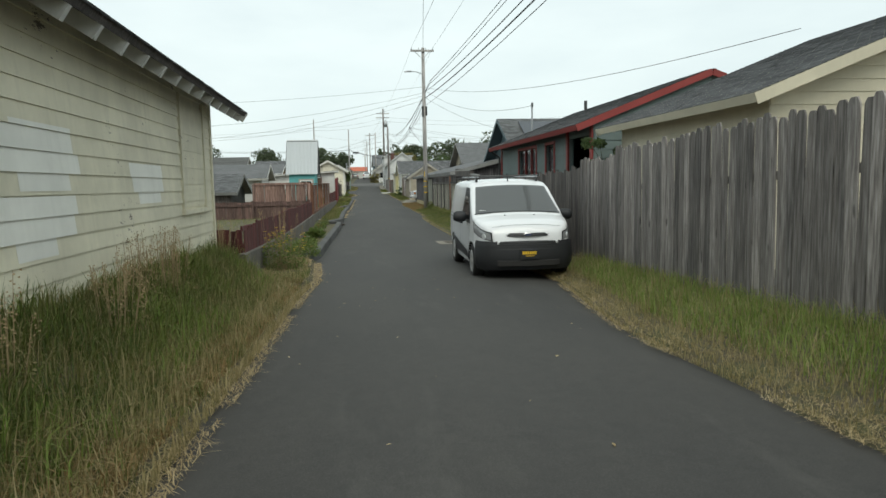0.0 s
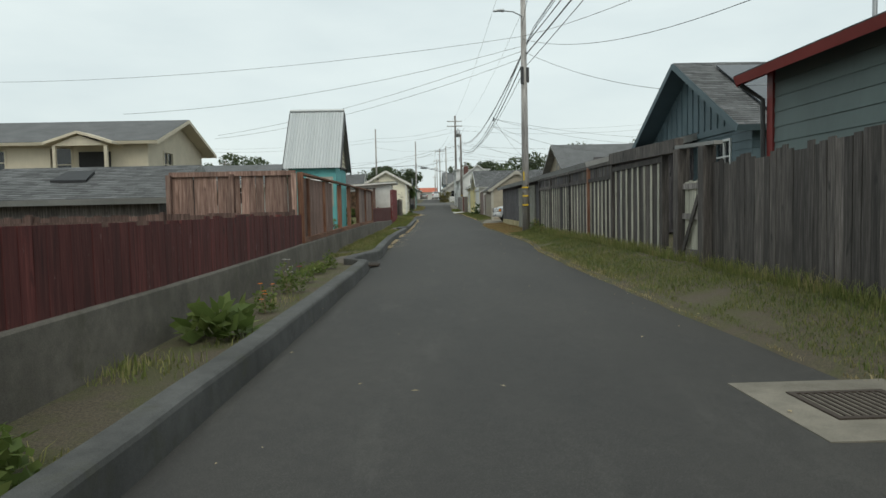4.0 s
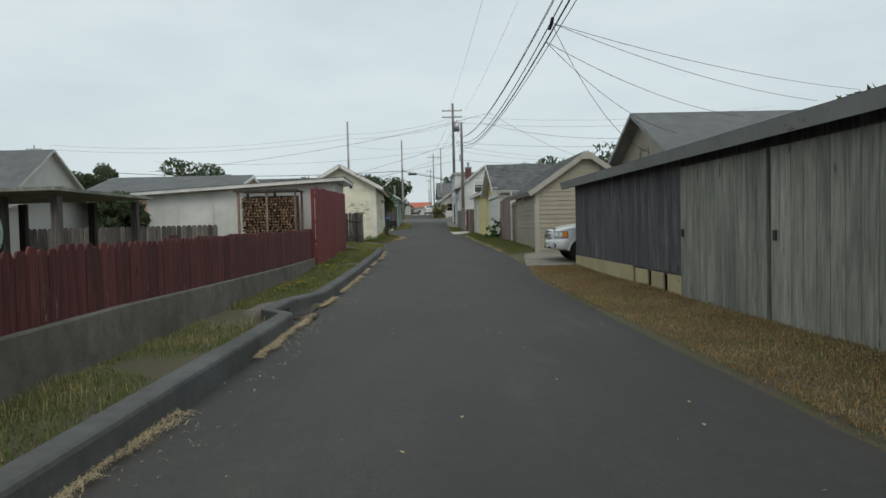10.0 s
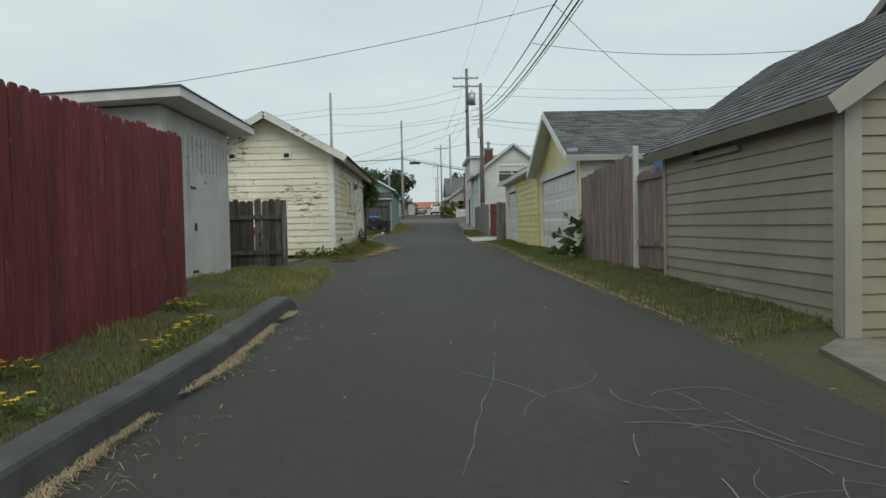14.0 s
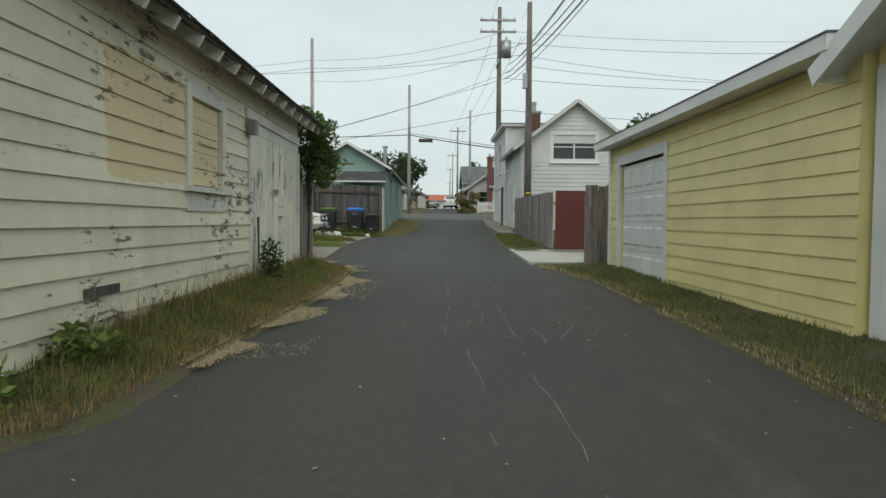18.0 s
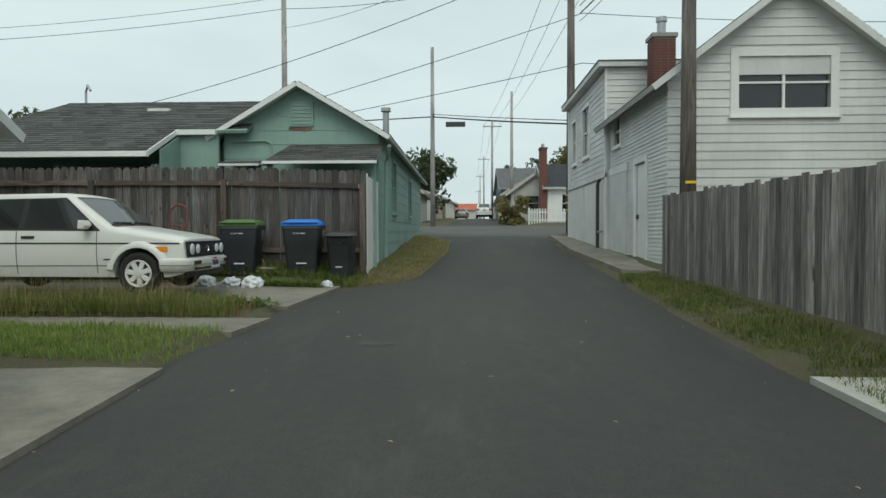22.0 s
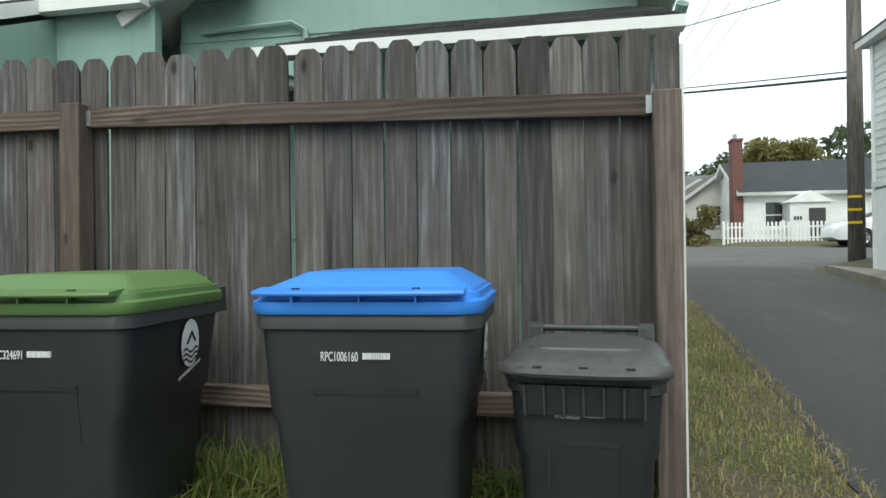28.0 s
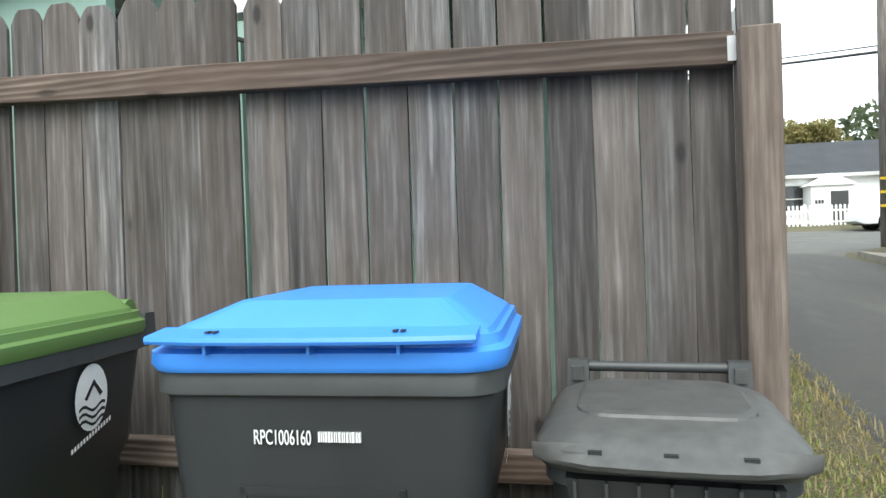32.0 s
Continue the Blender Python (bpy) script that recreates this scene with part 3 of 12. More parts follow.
# ---- mesh helpers ----
class Geo:
    """Collects vertices and faces of one part."""

    def __init__(self):
        self.v, self.f = [], []

    def add(self, verts, faces):
        n = len(self.v)
        self.v.extend(tuple(p) for p in verts)
        self.f.extend(tuple(i + n for i in q) for q in faces)
        return self

    def hexa(self, p):
        """Eight corners: four of the bottom, four of the top, both anticlockwise from above."""
        return self.add(p, [(3, 2, 1, 0), (4, 5, 6, 7), (0, 1, 5, 4), (1, 2, 6, 5), (2, 3, 7, 6), (3, 0, 4, 7)])

    def box(self, x0, x1, y0, y1, z0, z1):
        return self.hexa([(x0, y0, z0), (x1, y0, z0), (x1, y1, z0), (x0, y1, z0), (x0, y0, z1), (x1, y0, z1), (x1, y1, z1), (x0, y1, z1)])

    def fbox(self, fr, u0, u1, v0, v1, n0, n1):
        """A box in a frame fr = (origin, u, v, n)."""
        o, u, v, n = fr
        P = [o + u * a + v * b + n * c for c in (n0, n1) for a, b in ((u0, v0), (u1, v0), (u1, v1), (u0, v1))]
        return self.hexa(P)

    def slab(self, fr, pts, n0, n1):
        """A flat polygon given in u, v, with thickness along n."""
        o, u, v, n = fr
        k = len(pts)
        lo = [o + u * a + v * b + n * n0 for a, b in pts]
        hi = [o + u * a + v * b + n * n1 for a, b in pts]
        return self.add(lo + hi, [tuple(reversed(range(k))), tuple(range(k, 2 * k))] + [(i, (i + 1) % k, k + (i + 1) % k, k + i) for i in range(k)])

    def tube(self, path, r, sides=8, r_end=None, cap=True):
        path = [V3(p) for p in path]
        n, rings = len(path), []
        for i, p in enumerate(path):
            d = (path[min(i + 1, n - 1)] - path[max(i - 1, 0)]).normalized()
            a = d.cross(V3((0, 0, 1)) if abs(d.z) < 0.95 else V3((1, 0, 0))).normalized()
            b = d.cross(a)
            rr = r if r_end is None else r + (r_end - r) * i / max(1, n - 1)
            rings.append([p + (a * math.cos(t) + b * math.sin(t)) * rr for t in (2 * math.pi * k / sides for k in range(sides))])
        faces = [(i * sides + k, i * sides + (k + 1) % sides, (i + 1) * sides + (k + 1) % sides, (i + 1) * sides + k) for i in range(n - 1) for k in range(sides)]
        if cap:
            faces += [tuple(reversed(range(sides))), tuple(range((n - 1) * sides, n * sides))]
        return self.add([p for r_ in rings for p in r_], faces)

    def loft(self, rings, closed=True, cap=True):
        k, n = len(rings[0]), len(rings)
        faces = [(i * k + j, i * k + (j + 1) % k, (i + 1) * k + (j + 1) % k, (i + 1) * k + j) for i in range(n - 1) for j in range(k if closed else k - 1)]
        if cap:
            faces += [tuple(reversed(range(k))), tuple(range((n - 1) * k, n * k))]
        return self.add([p for r in rings for p in r], faces)

    def mesh(self, name, mat, smooth=False):
        me = bpy.data.meshes.new(name)
        me.from_pydata(self.v, [], self.f)
        me.materials.append(mat)
        if smooth:
            me.shade_smooth()
        return me


def fast_mesh(name, verts, faces, mat):
    """A mesh of many alike faces from arrays."""
    me = bpy.data.meshes.new(name)
    nf, k = faces.shape
    me.vertices.add(len(verts))
    me.vertices.foreach_set("co", np.asarray(verts, np.float32).ravel())
    me.loops.add(nf * k)
    me.loops.foreach_set("vertex_index", faces.astype(np.int32).ravel())
    me.polygons.add(nf)
    me.polygons.foreach_set("loop_start", np.arange(0, nf * k, k, dtype=np.int32))
    me.update(calc_edges=True)
    me.materials.append(mat)
    return me


def thing(name, label, category, group="", kind="", at=(0, 0, 0)):
    ob = new(name)
    ob.empty_display_size = 0.1
    ob.location = at
    return tagged(ob, label, category, group, kind)


def part(name, geo, mat, parent, label="", smooth=False):
    """Links a Geo, a bmesh or a mesh as one mesh object under a thing or a part."""
    if isinstance(geo, Geo):
        me = geo.mesh(name, mat, smooth)
    elif isinstance(geo, bmesh.types.BMesh):
        me = bpy.data.meshes.new(name)
        geo.to_mesh(me)
        geo.free()
        me.materials.append(mat)
        if smooth:
            me.shade_smooth()
    else:
        me = geo
    ob = new(name, me)
    if parent is not None:
        ob.parent = parent
        if parent.parent is None:
            ob.matrix_parent_inverse = Matrix.Translation(-parent.location)
    return tagged(ob, label)


def bevelled(geo, width=0.01, segments=2):
    bm = bmesh.new()
    vs = [bm.verts.new(p) for p in geo.v]
    for f in geo.f:
        try:
            bm.faces.new([vs[i] for i in f])
        except ValueError:
            pass
    bmesh.ops.recalc_face_normals(bm, faces=bm.faces)
    bmesh.ops.bevel(bm, geom=list(bm.edges), offset=width, segments=segments, affect="EDGES", clamp_overlap=True)
    return bm


def solid(name, geo, mat, label, category, group="", kind="", smooth=False):
    return tagged(part(name, geo, mat, None, "", smooth), label, category, group, kind)


Z = V3((0, 0, 1))


def interp(y, table):
    if y <= table[0][0]:
        return table[0][1]
    for (a, p), (b, q) in zip(table, table[1:]):
        if y <= b:
            t = (y - a) / (b - a)
            return p + (q - p) * t
    return table[-1][1]


# ---- the lie of the land ----
ROAD_Z = [(-60, 1.6), (-20, 0.95), (0, 0.34), (4, 0.17), (8, 0.0), (12, -0.1), (18, -0.2), (23, -0.2), (28, -0.15), (35, -0.08), (40, -0.03), (50, -0.03), (56, 0.01), (60, 0.08), (66, 0.26), (70, 0.34), (75, 0.38), (80, 0.46),
          (86, 0.51), (90, 0.58), (93, 0.66), (96, 0.78), (100, 0.91), (105, 1.1), (110, 1.3), (115, 1.58), (126, 2.05), (130, 2.2), (170, 3.3), (260, 4.6), (600, 5.0)]
ROAD_L = [(-60, -1.3), (0, -1.25), (10, -1.05), (12, -0.92), (13.8, -1.0), (16, -1.12), (22, -0.96), (28, -0.76), (33, -0.66), (38, -0.66), (45, -0.54), (49, -0.4), (57, -0.24), (62, -0.13), (64, -0.03), (70, -0.12), (73, -0.2), (74.4, -0.6), (75.4, -1.5), (76.2, -1.9), (76.9, -1.75), (77.3, -0.6), (77.8, -0.12), (80, -0.05), (84, 0.15), (87.6, 0.1), (90.0, -1.0), (93, -1.3), (95.4, -1.28), (96.2, -1.08), (98.1, -1.1), (99.6, -0.95), (100.35, -0.75), (100.85, 0.1), (101.7, 0.38), (103, 0.5), (108, 0.8), (113, 0.8), (116, -0.3), (132, 0.2), (260, 2.5)]
ROAD_R = [(-60, 2.5), (0, 2.6), (6, 2.72), (11, 3.5), (23, 3.45), (30, 3.42), (34.5, 3.52), (37, 3.8), (47, 3.95), (57, 4.05), (60, 4.4), (64, 4.42), (70, 4.3), (76, 4.35), (86, 4.55), (89.4, 4.0), (94, 4.0), (97, 3.93), (103, 4.2), (110, 4.3), (114, 4.5), (132, 4.4), (260, 6.0)]


def smooth3(f, y, w=1.2):
    return (f(y - w) + f(y) * 2 + f(y + w)) / 4


def gz(y):
    return smooth3(lambda q: interp(q, ROAD_Z), y, 1.5)


def el(y):
    return smooth3(lambda q: interp(q, ROAD_L), y, 0.35)


def er(y):
    return smooth3(lambda q: interp(q, ROAD_R), y, 0.6)


WALL_X = [(10, -1.95), (30, -1.85), (45, -1.6), (60, -1.52), (68, -1.5)]


def wall_x(y):
    return interp(y, WALL_X)


def step(a, b, t):
    t = max(0.0, min(1.0, (t - a) / (b - a)))
    return t * t * (3 - 2 * t)


YARD = [(-60, 0.55), (0, 0.55), (9, 0.6), (11, 0.55), (20, 0.45), (30, 0.45), (45, 0.5), (60, 0.45), (67, 0.3), (71, 0.2), (73, 0.1), (74.5, 0.0), (78.2, 0.0), (79.2, 0.3), (88, 0.3), (91, 0.05), (99, 0.05), (101, 0.2), (115, 0.2), (125, 0.1), (300, 0.1)]


def ground_z(x, y):
    z = gz(y)
    l, r = el(y), er(y)
    if l - 0.05 < x < r + 0.05:
        return z - 0.06
    n = 0.025 * noise.noise((x * 1.7, y * 1.7, 3.0)) + 0.04 * noise.noise((x * 0.4, y * 0.4, 9.0))
    if x <= l:
        d = l - x
        if 90.65 < y < 94.75 or 96.3 < y < 97.15 or 98.0 < y < 100.5 or (75.4 < y < 78.0 and x < -1.7):
            return z - 0.03 + n * 0.2
        if d < 0.42 and min(abs(y - c) for c in (31.2, 51.15)) < 1.1:
            return z - 0.06
        if 68.5 > y > 11:
            if x > wall_x(y) - 0.12:
                return z + 0.1 + n * 0.5
            return z + interp(y, YARD) + n
        return z + 0.02 + interp(y, YARD) * step(0.2, 1.5, d) + n * min(1, d)
    d = x - r
    if 59.0 < y < 64.4 or 88.9 < y < 94.6:
        return z - 0.02 + n * 0.3
    if 43.8 < y < 59.0:
        return z + 0.0 + 0.03 * step(0.1, 1.2, d) + n * 0.5 * min(1, d)
    return z + 0.015 + 0.18 * step(0.1, 1.6, d) + n * min(1, d)


STREET0, STREET1 = 116.0, 127.0


def build_ground():
    xs = [-400, -200, -110, -70, -48, -36, -28, -22, -17, -13, -10, -8, -6.5, -5.4, -4.6, -4.0, -3.5, -3.1, -2.8, -2.5, -2.25]
    xs += [round(-2.08 + 0.12 * i, 3) for i in range(62)]
    xs += [5.6, 6.0, 6.6, 7.4, 8.6, 10, 12, 15, 19, 25, 34, 48, 70, 110, 200, 400]
    ys = [-300, -120, -60, -35, -20, -12, -8, -5, -3] + [-1.5 + 0.45 * i for i in range(262)] + [117, 118, 120, 122, 124, 126, 128, 130, 133, 138, 145, 155, 170, 190, 220, 260, 330, 450, 700, 1200]
    verts = [(x, y, ground_z(x, y) if not STREET0 < y < STREET1 else gz(y) - 0.06) for y in ys for x in xs]
    nx = len(xs)
    faces = [(j * nx + i, j * nx + i + 1, (j + 1) * nx + i + 1, (j + 1) * nx + i) for j in range(len(ys) - 1) for i in range(nx - 1)]
    g = Geo()
    g.v, g.f = verts, faces
    solid("ground", g, M["soil"], "uneven verge and yard soil with sparse green growth", "ground", kind="structure", smooth=True)


def build_road():
    g = Geo()
    ys = [-60, -40, -25, -15] + [-8 + 0.5 * i for i in range(248)] + [118 + 4 * i for i in range(36)]
    cols = 9
    for y in ys:
        l, r = el(y), er(y)
        w = 0.05 * noise.noise((0.0, y * 1.3, 1.0)) + 0.03 * noise.noise((0.0, y * 4.3, 5.0))
        w2 = 0.05 * noise.noise((4.0, y * 1.3, 1.0)) + 0.03 * noise.noise((4.0, y * 4.3, 5.0))
        for i in range(cols):
            t = i / (cols - 1)
            crown = 0.03 * (1 - (2 * t - 1) ** 2)
            g.v.append((l + w + (r + w2 - l - w) * t, y, gz(y) + crown - (0.05 if i in (0, cols - 1) else 0)))
    for j in range(len(ys) - 1):
        for i in range(cols - 1):
            g.f.append((j * cols + i, j * cols + i + 1, (j + 1) * cols + i + 1, (j + 1) * cols + i))
    solid("road", g, M["asphalt"], "dark worn asphalt alley with fine cracks", "road", kind="structure", smooth=True)
    s = Geo()
    yy = [STREET0 - 0.5] + [STREET0 + (STREET1 - STREET0) * i / 6 for i in range(7)] + [STREET1 + 0.5]
    for y in yy:
        for x in (-300, -60, -12, -0.3, 4.5, 18, 60, 300):
            s.v.append((x, y, gz(y) + (0.034 if STREET0 - 0.1 < y < STREET1 + 0.1 else -0.12)))
    for j in range(8):
        for i in range(7):
            s.f.append((j * 8 + i, j * 8 + i + 1, (j + 1) * 8 + i + 1, (j + 1) * 8 + i))
    solid("cross_street", s, M["street"], "grey asphalt cross street beyond the alley", "road", kind="structure", smooth=True)


build_ground()
build_road()


# ---- fences ----
BOARDS = {}


def board_mesh(w, h, d, mat, top="flat", seed=0):
    """One upright board, its origin at the middle of its foot. top: flat, ear (clipped corners) or round."""
    key = (round(w, 3), round(h, 2), round(d, 3), mat.name, top, seed)
    if key in BOARDS:
        return BOARDS[key]
    q = random.Random(str(key))
    c = min(0.004, d * 0.2)
    a, b = w / 2, d / 2
    sec = [(-a + c, -b), (a - c, -b), (a, -b + c), (a, b), (-a, b), (-a, -b + c)]
    tilt = q.uniform(-0.006, 0.006)
    zs = [(0.0, 1.0, 0.0), (h * 0.5, 1.0, q.uniform(-0.004, 0.004))]
    if top == "ear":
        zs += [(h - w * 0.4, 1.0, tilt), (h - w * 0.1, 0.68, tilt), (h, 0.46, tilt)]
    elif top == "round":
        zs += [(h - w * 0.5, 1.0, tilt), (h - w * 0.2, 0.85, tilt), (h - w * 0.05, 0.55, tilt), (h, 0.22, tilt)]
    else:
        zs += [(h, 1.0, tilt)]
    g = Geo().loft([[(x * s + o, y, z) for x, y in sec] for z, s, o in zs])
    BOARDS[key] = g.mesh("board", mat)
    return BOARDS[key]


def set_board(parent, name, me, x, y, z, turn=0.0, lean=0.0, label=""):
    ob = new(name, me)
    ob.parent = parent
    ob.location = (x - parent.location.x, y - parent.location.y, z - parent.location.z)
    ob.rotation_euler = (0, lean, turn)
    return tagged(ob, label)


def board_fence(label, p0, p1, zb, zt, mat, pitch=0.145, w=0.138, d=0.018, top="flat", jag=0.02, rails=(), railmat=None, rail_side=-1, posts=0, postmat=None, post_up=0.0, lean=0.012, skip=(), name="fence", sides=0.0, group="", wjit=0.0):
    """A run of upright boards from p0 to p1. zb, zt: heights of foot and top, as functions of the way along in metres. rails: heights over the foot."""
    p0, p1 = V3((*p0, 0)), V3((*p1, 0))
    L = (p1 - p0).length
    u = (p1 - p0) / L
    n = V3((u.y, -u.x, 0))
    turn = math.atan2(u.y, u.x)
    q = random.Random(label)
    f = thing(name, label, "fence", group, at=(p0.x, p0.y, zb(0)))
    s, k = pitch / 2, 0
    while s < L:
        ww = w * (1 + q.uniform(-wjit, wjit))
        if not any(a <= s <= b for a, b in skip):
            h = round((zt(s) - zb(s) + q.uniform(-jag, jag)) / 0.03) * 0.03
            p = p0 + u * s + n * q.uniform(-0.004, 0.004)
            set_board(f, "board", board_mesh(round(ww, 2) if wjit else w, h, d, mat, top, k % 3), p.x, p.y, zb(s), turn, q.uniform(-lean, lean))
        s += pitch * (ww / w)
        k += 1
    railmat, postmat = railmat or mat, postmat or mat
    for r in rails:
        seg = posts or 2.4
        a = 0.0
        while a < L - 0.05:
            b = min(L, a + seg)
            g = Geo()
            e0, e1 = p0 + u * a + n * rail_side * (d / 2 + 0.021), p0 + u * (b - 0.006) + n * rail_side * (d / 2 + 0.021)
            g.add([e0 + n * s_ * 0.019 + Z * (zb(a) + r + t_) for s_, t_ in ((-1, -0.045), (1, -0.045), (1, 0.045), (-1, 0.045))] + [e1 + n * s_ * 0.019 + Z * (zb(b) + r + t_) for s_, t_ in ((-1, -0.045), (1, -0.045), (1, 0.045), (-1, 0.045))],
                  [(0, 1, 2, 3), (7, 6, 5, 4), (0, 4, 5, 1), (1, 5, 6, 2), (2, 6, 7, 3), (3, 7, 4, 0)])
            part("rail", g, railmat, f)
            a = b
    if posts:
        a = 0.0
        while a < L + 0.01:
            p = p0 + u * min(a, L) + n * rail_side * (d / 2 + 0.062)
            h = zt(min(a, L)) - zb(min(a, L)) + post_up
            set_board(f, "post", board_mesh(0.09, round(h, 1), 0.09, postmat, "flat", 7), p.x, p.y, zb(min(a, L)), turn)
            a += posts
    return f


# ---- buildings ----
def cells(L, H, holes):
    """Splits a wall rectangle with openings into solid rectangles."""
    us = sorted({0.0, L, *[h[0] for h in holes], *[h[1] for h in holes]})
    out = []
    for a, b in zip(us, us[1:]):
        v = 0.0
        for h in sorted((h for h in holes if h[0] < b - 1e-6 and h[1] > a + 1e-6), key=lambda h: h[2]):
            if h[2] > v:
                out.append((a, b, v, h[2]))
            v = h[3]
        if v < H:
            out.append((a, b, v, H))
    return out


def wall_core(parent, fr, L, H, holes, mat, thick=0.12, gable=None):
    g = Geo()
    for a, b, c, d in cells(L, H, holes):
        g.fbox(fr, a, b, c, d, -thick, 0)
    if gable:
        g.slab(fr, gable, -thick, 0)
    return part("wall", g, mat, parent)


def clapboards(parent, fr, L, H, holes, mat, pitch=0.15, gable=None, proud=0.022, name="board", start=0.0, lap=0.012):
    """Lapped boards, each a piece of its own, round openings and up into a gable (u of peak, v of peak)."""
    o, u, v, n = fr
    top = max(H, gable[1] if gable else 0)
    z = start

    def span(h):
        if gable is None or h <= H:
            return 0.0, L
        t = (h - H) / (gable[1] - H)
        return gable[0] * t, L + (gable[0] - L) * t

    while z < top - 0.02:
        z1 = min(z + pitch, top)
        mid = (z + z1) / 2
        cuts = sorted((max(0, h[0]), min(L, h[1])) for h in holes if h[2] < mid < h[3])
        a = 0.0
        segs = []
        for c, d in cuts:
            if c > a + 0.01:
                segs.append((a, c))
            a = max(a, d)
        if a < L - 0.01:
            segs.append((a, L))
        lo, hi = span(z), span(z1)
        for a, b in segs:
            a0, b0, a1, b1 = max(a, lo[0]), min(b, lo[1]), max(a, hi[0]), min(b, hi[1])
            if b0 - a0 < 0.02:
                continue
            if b1 < a1:
                a1 = b1 = (a1 + b1) / 2
            jit = rng.uniform(-0.002, 0.002)
            P = [o + u * a0 + v * z, o + u * b0 + v * z, o + u * b0 + v * z + n * (proud + jit), o + u * a0 + v * z + n * (proud + jit),
                 o + u * a1 + v * z1, o + u * b1 + v * z1, o + u * b1 + v * z1 + n * lap * 0.5, o + u * a1 + v * z1 + n * lap * 0.5]
            part(name, Geo().hexa([P[3], P[2], P[1], P[0], P[7], P[6], P[5], P[4]]), mat, parent)
        z = z1


def trim(parent, fr, u0, u1, v0, v1, mat, proud=0.035, name="trim", back=0.0, label=""):
    return part(name, Geo().fbox(fr, u0, u1, v0, v1, back, proud), mat, parent, label)


def window_unit(parent, fr, u0, u1, v0, v1, frame_mat, cols=1, rows=1, w=0.08, sill=True, blind=0.0, name="window", proud=0.04):
    """A framed window with mullions, panes set back in the opening, and a sill."""
    o, u, v, n = fr
    win = part(name, Geo().fbox(fr, u0 - w, u0, v0 - w, v1 + w, -0.02, proud).fbox(fr, u1, u1 + w, v0 - w, v1 + w, -0.02, proud).fbox(fr, u0, u1, v1, v1 + w, -0.02, proud).fbox(fr, u0, u1, v0 - w, v0, -0.02, proud), frame_mat, parent)
    cw, rh = (u1 - u0) / cols, (v1 - v0) / rows
    for i in range(cols):
        for j in range(rows):
            p = part("pane", Geo().fbox(fr, u0 + i * cw + 0.02, u0 + (i + 1) * cw - 0.02, v0 + j * rh + 0.02, v0 + (j + 1) * rh - 0.02, -0.07, -0.062), M["glass"], win)
    for i in range(1, cols):
        part("mullion", Geo().fbox(fr, u0 + i * cw - 0.025, u0 + i * cw + 0.025, v0, v1, -0.085, -0.01), frame_mat, win)
    for j in range(1, rows):
        part("mullion", Geo().fbox(fr, u0, u1, v0 + j * rh - 0.02, v0 + j * rh + 0.02, -0.085, -0.012), frame_mat, win)
    if blind:
        part("blind", Geo().fbox(fr, u0, u1, v1 - (v1 - v0) * blind, v1, -0.115, -0.1), M["blind"], win)
    if sill:
        part("sill", Geo().fbox(fr, u0 - w - 0.03, u1 + w + 0.03, v0 - w - 0.035, v0 - w, -0.01, proud + 0.05), frame_mat, win)
    return win


def shingles(parent, fr, pts_u, slope_len, mat, exposure=0.14, tab=0.3, name="shingles", detail=True):
    """Courses of lapped shingles on a slope; fr: u along the eave, v up the slope. pts_u(v) gives the reach along u."""
    o, u, v, n = fr
    g = Geo()
    q = random.Random(slope_len)
    k = 0
    s = -0.02
    while s < slope_len:
        e = min(s + exposure * 1.25, slope_len + 0.01)
        a, b = pts_u(max(0, s))
        a2, b2 = pts_u(min(slope_len, e))
        a, b = max(a, a2), min(b, b2)
        t = a - (tab * 0.5 if k % 2 else 0)
        while t < b:
            x0, x1 = max(a, t), min(b, t + tab - 0.006)
            if x1 - x0 > 0.02:
                lift = 0.016 + q.uniform(0, 0.004)
                drop = q.uniform(-0.006, 0.006)
                P = [o + u * x0 + v * (s + drop), o + u * x1 + v * (s + drop), o + u * x1 + v * e, o + u * x0 + v * e]
                Q = [P[0] + n * lift, P[1] + n * lift, P[2] + n * 0.005, P[3] + n * 0.005]
                m_ = len(g.v)
                g.v.extend(tuple(p) for p in P[:2] + Q)
                g.f.extend([(m_ + 0, m_ + 1, m_ + 3, m_ + 2), (m_ + 2, m_ + 3, m_ + 4, m_ + 5)])
            t += tab
        s += exposure
        k += 1
    return part(name, g, mat, parent)


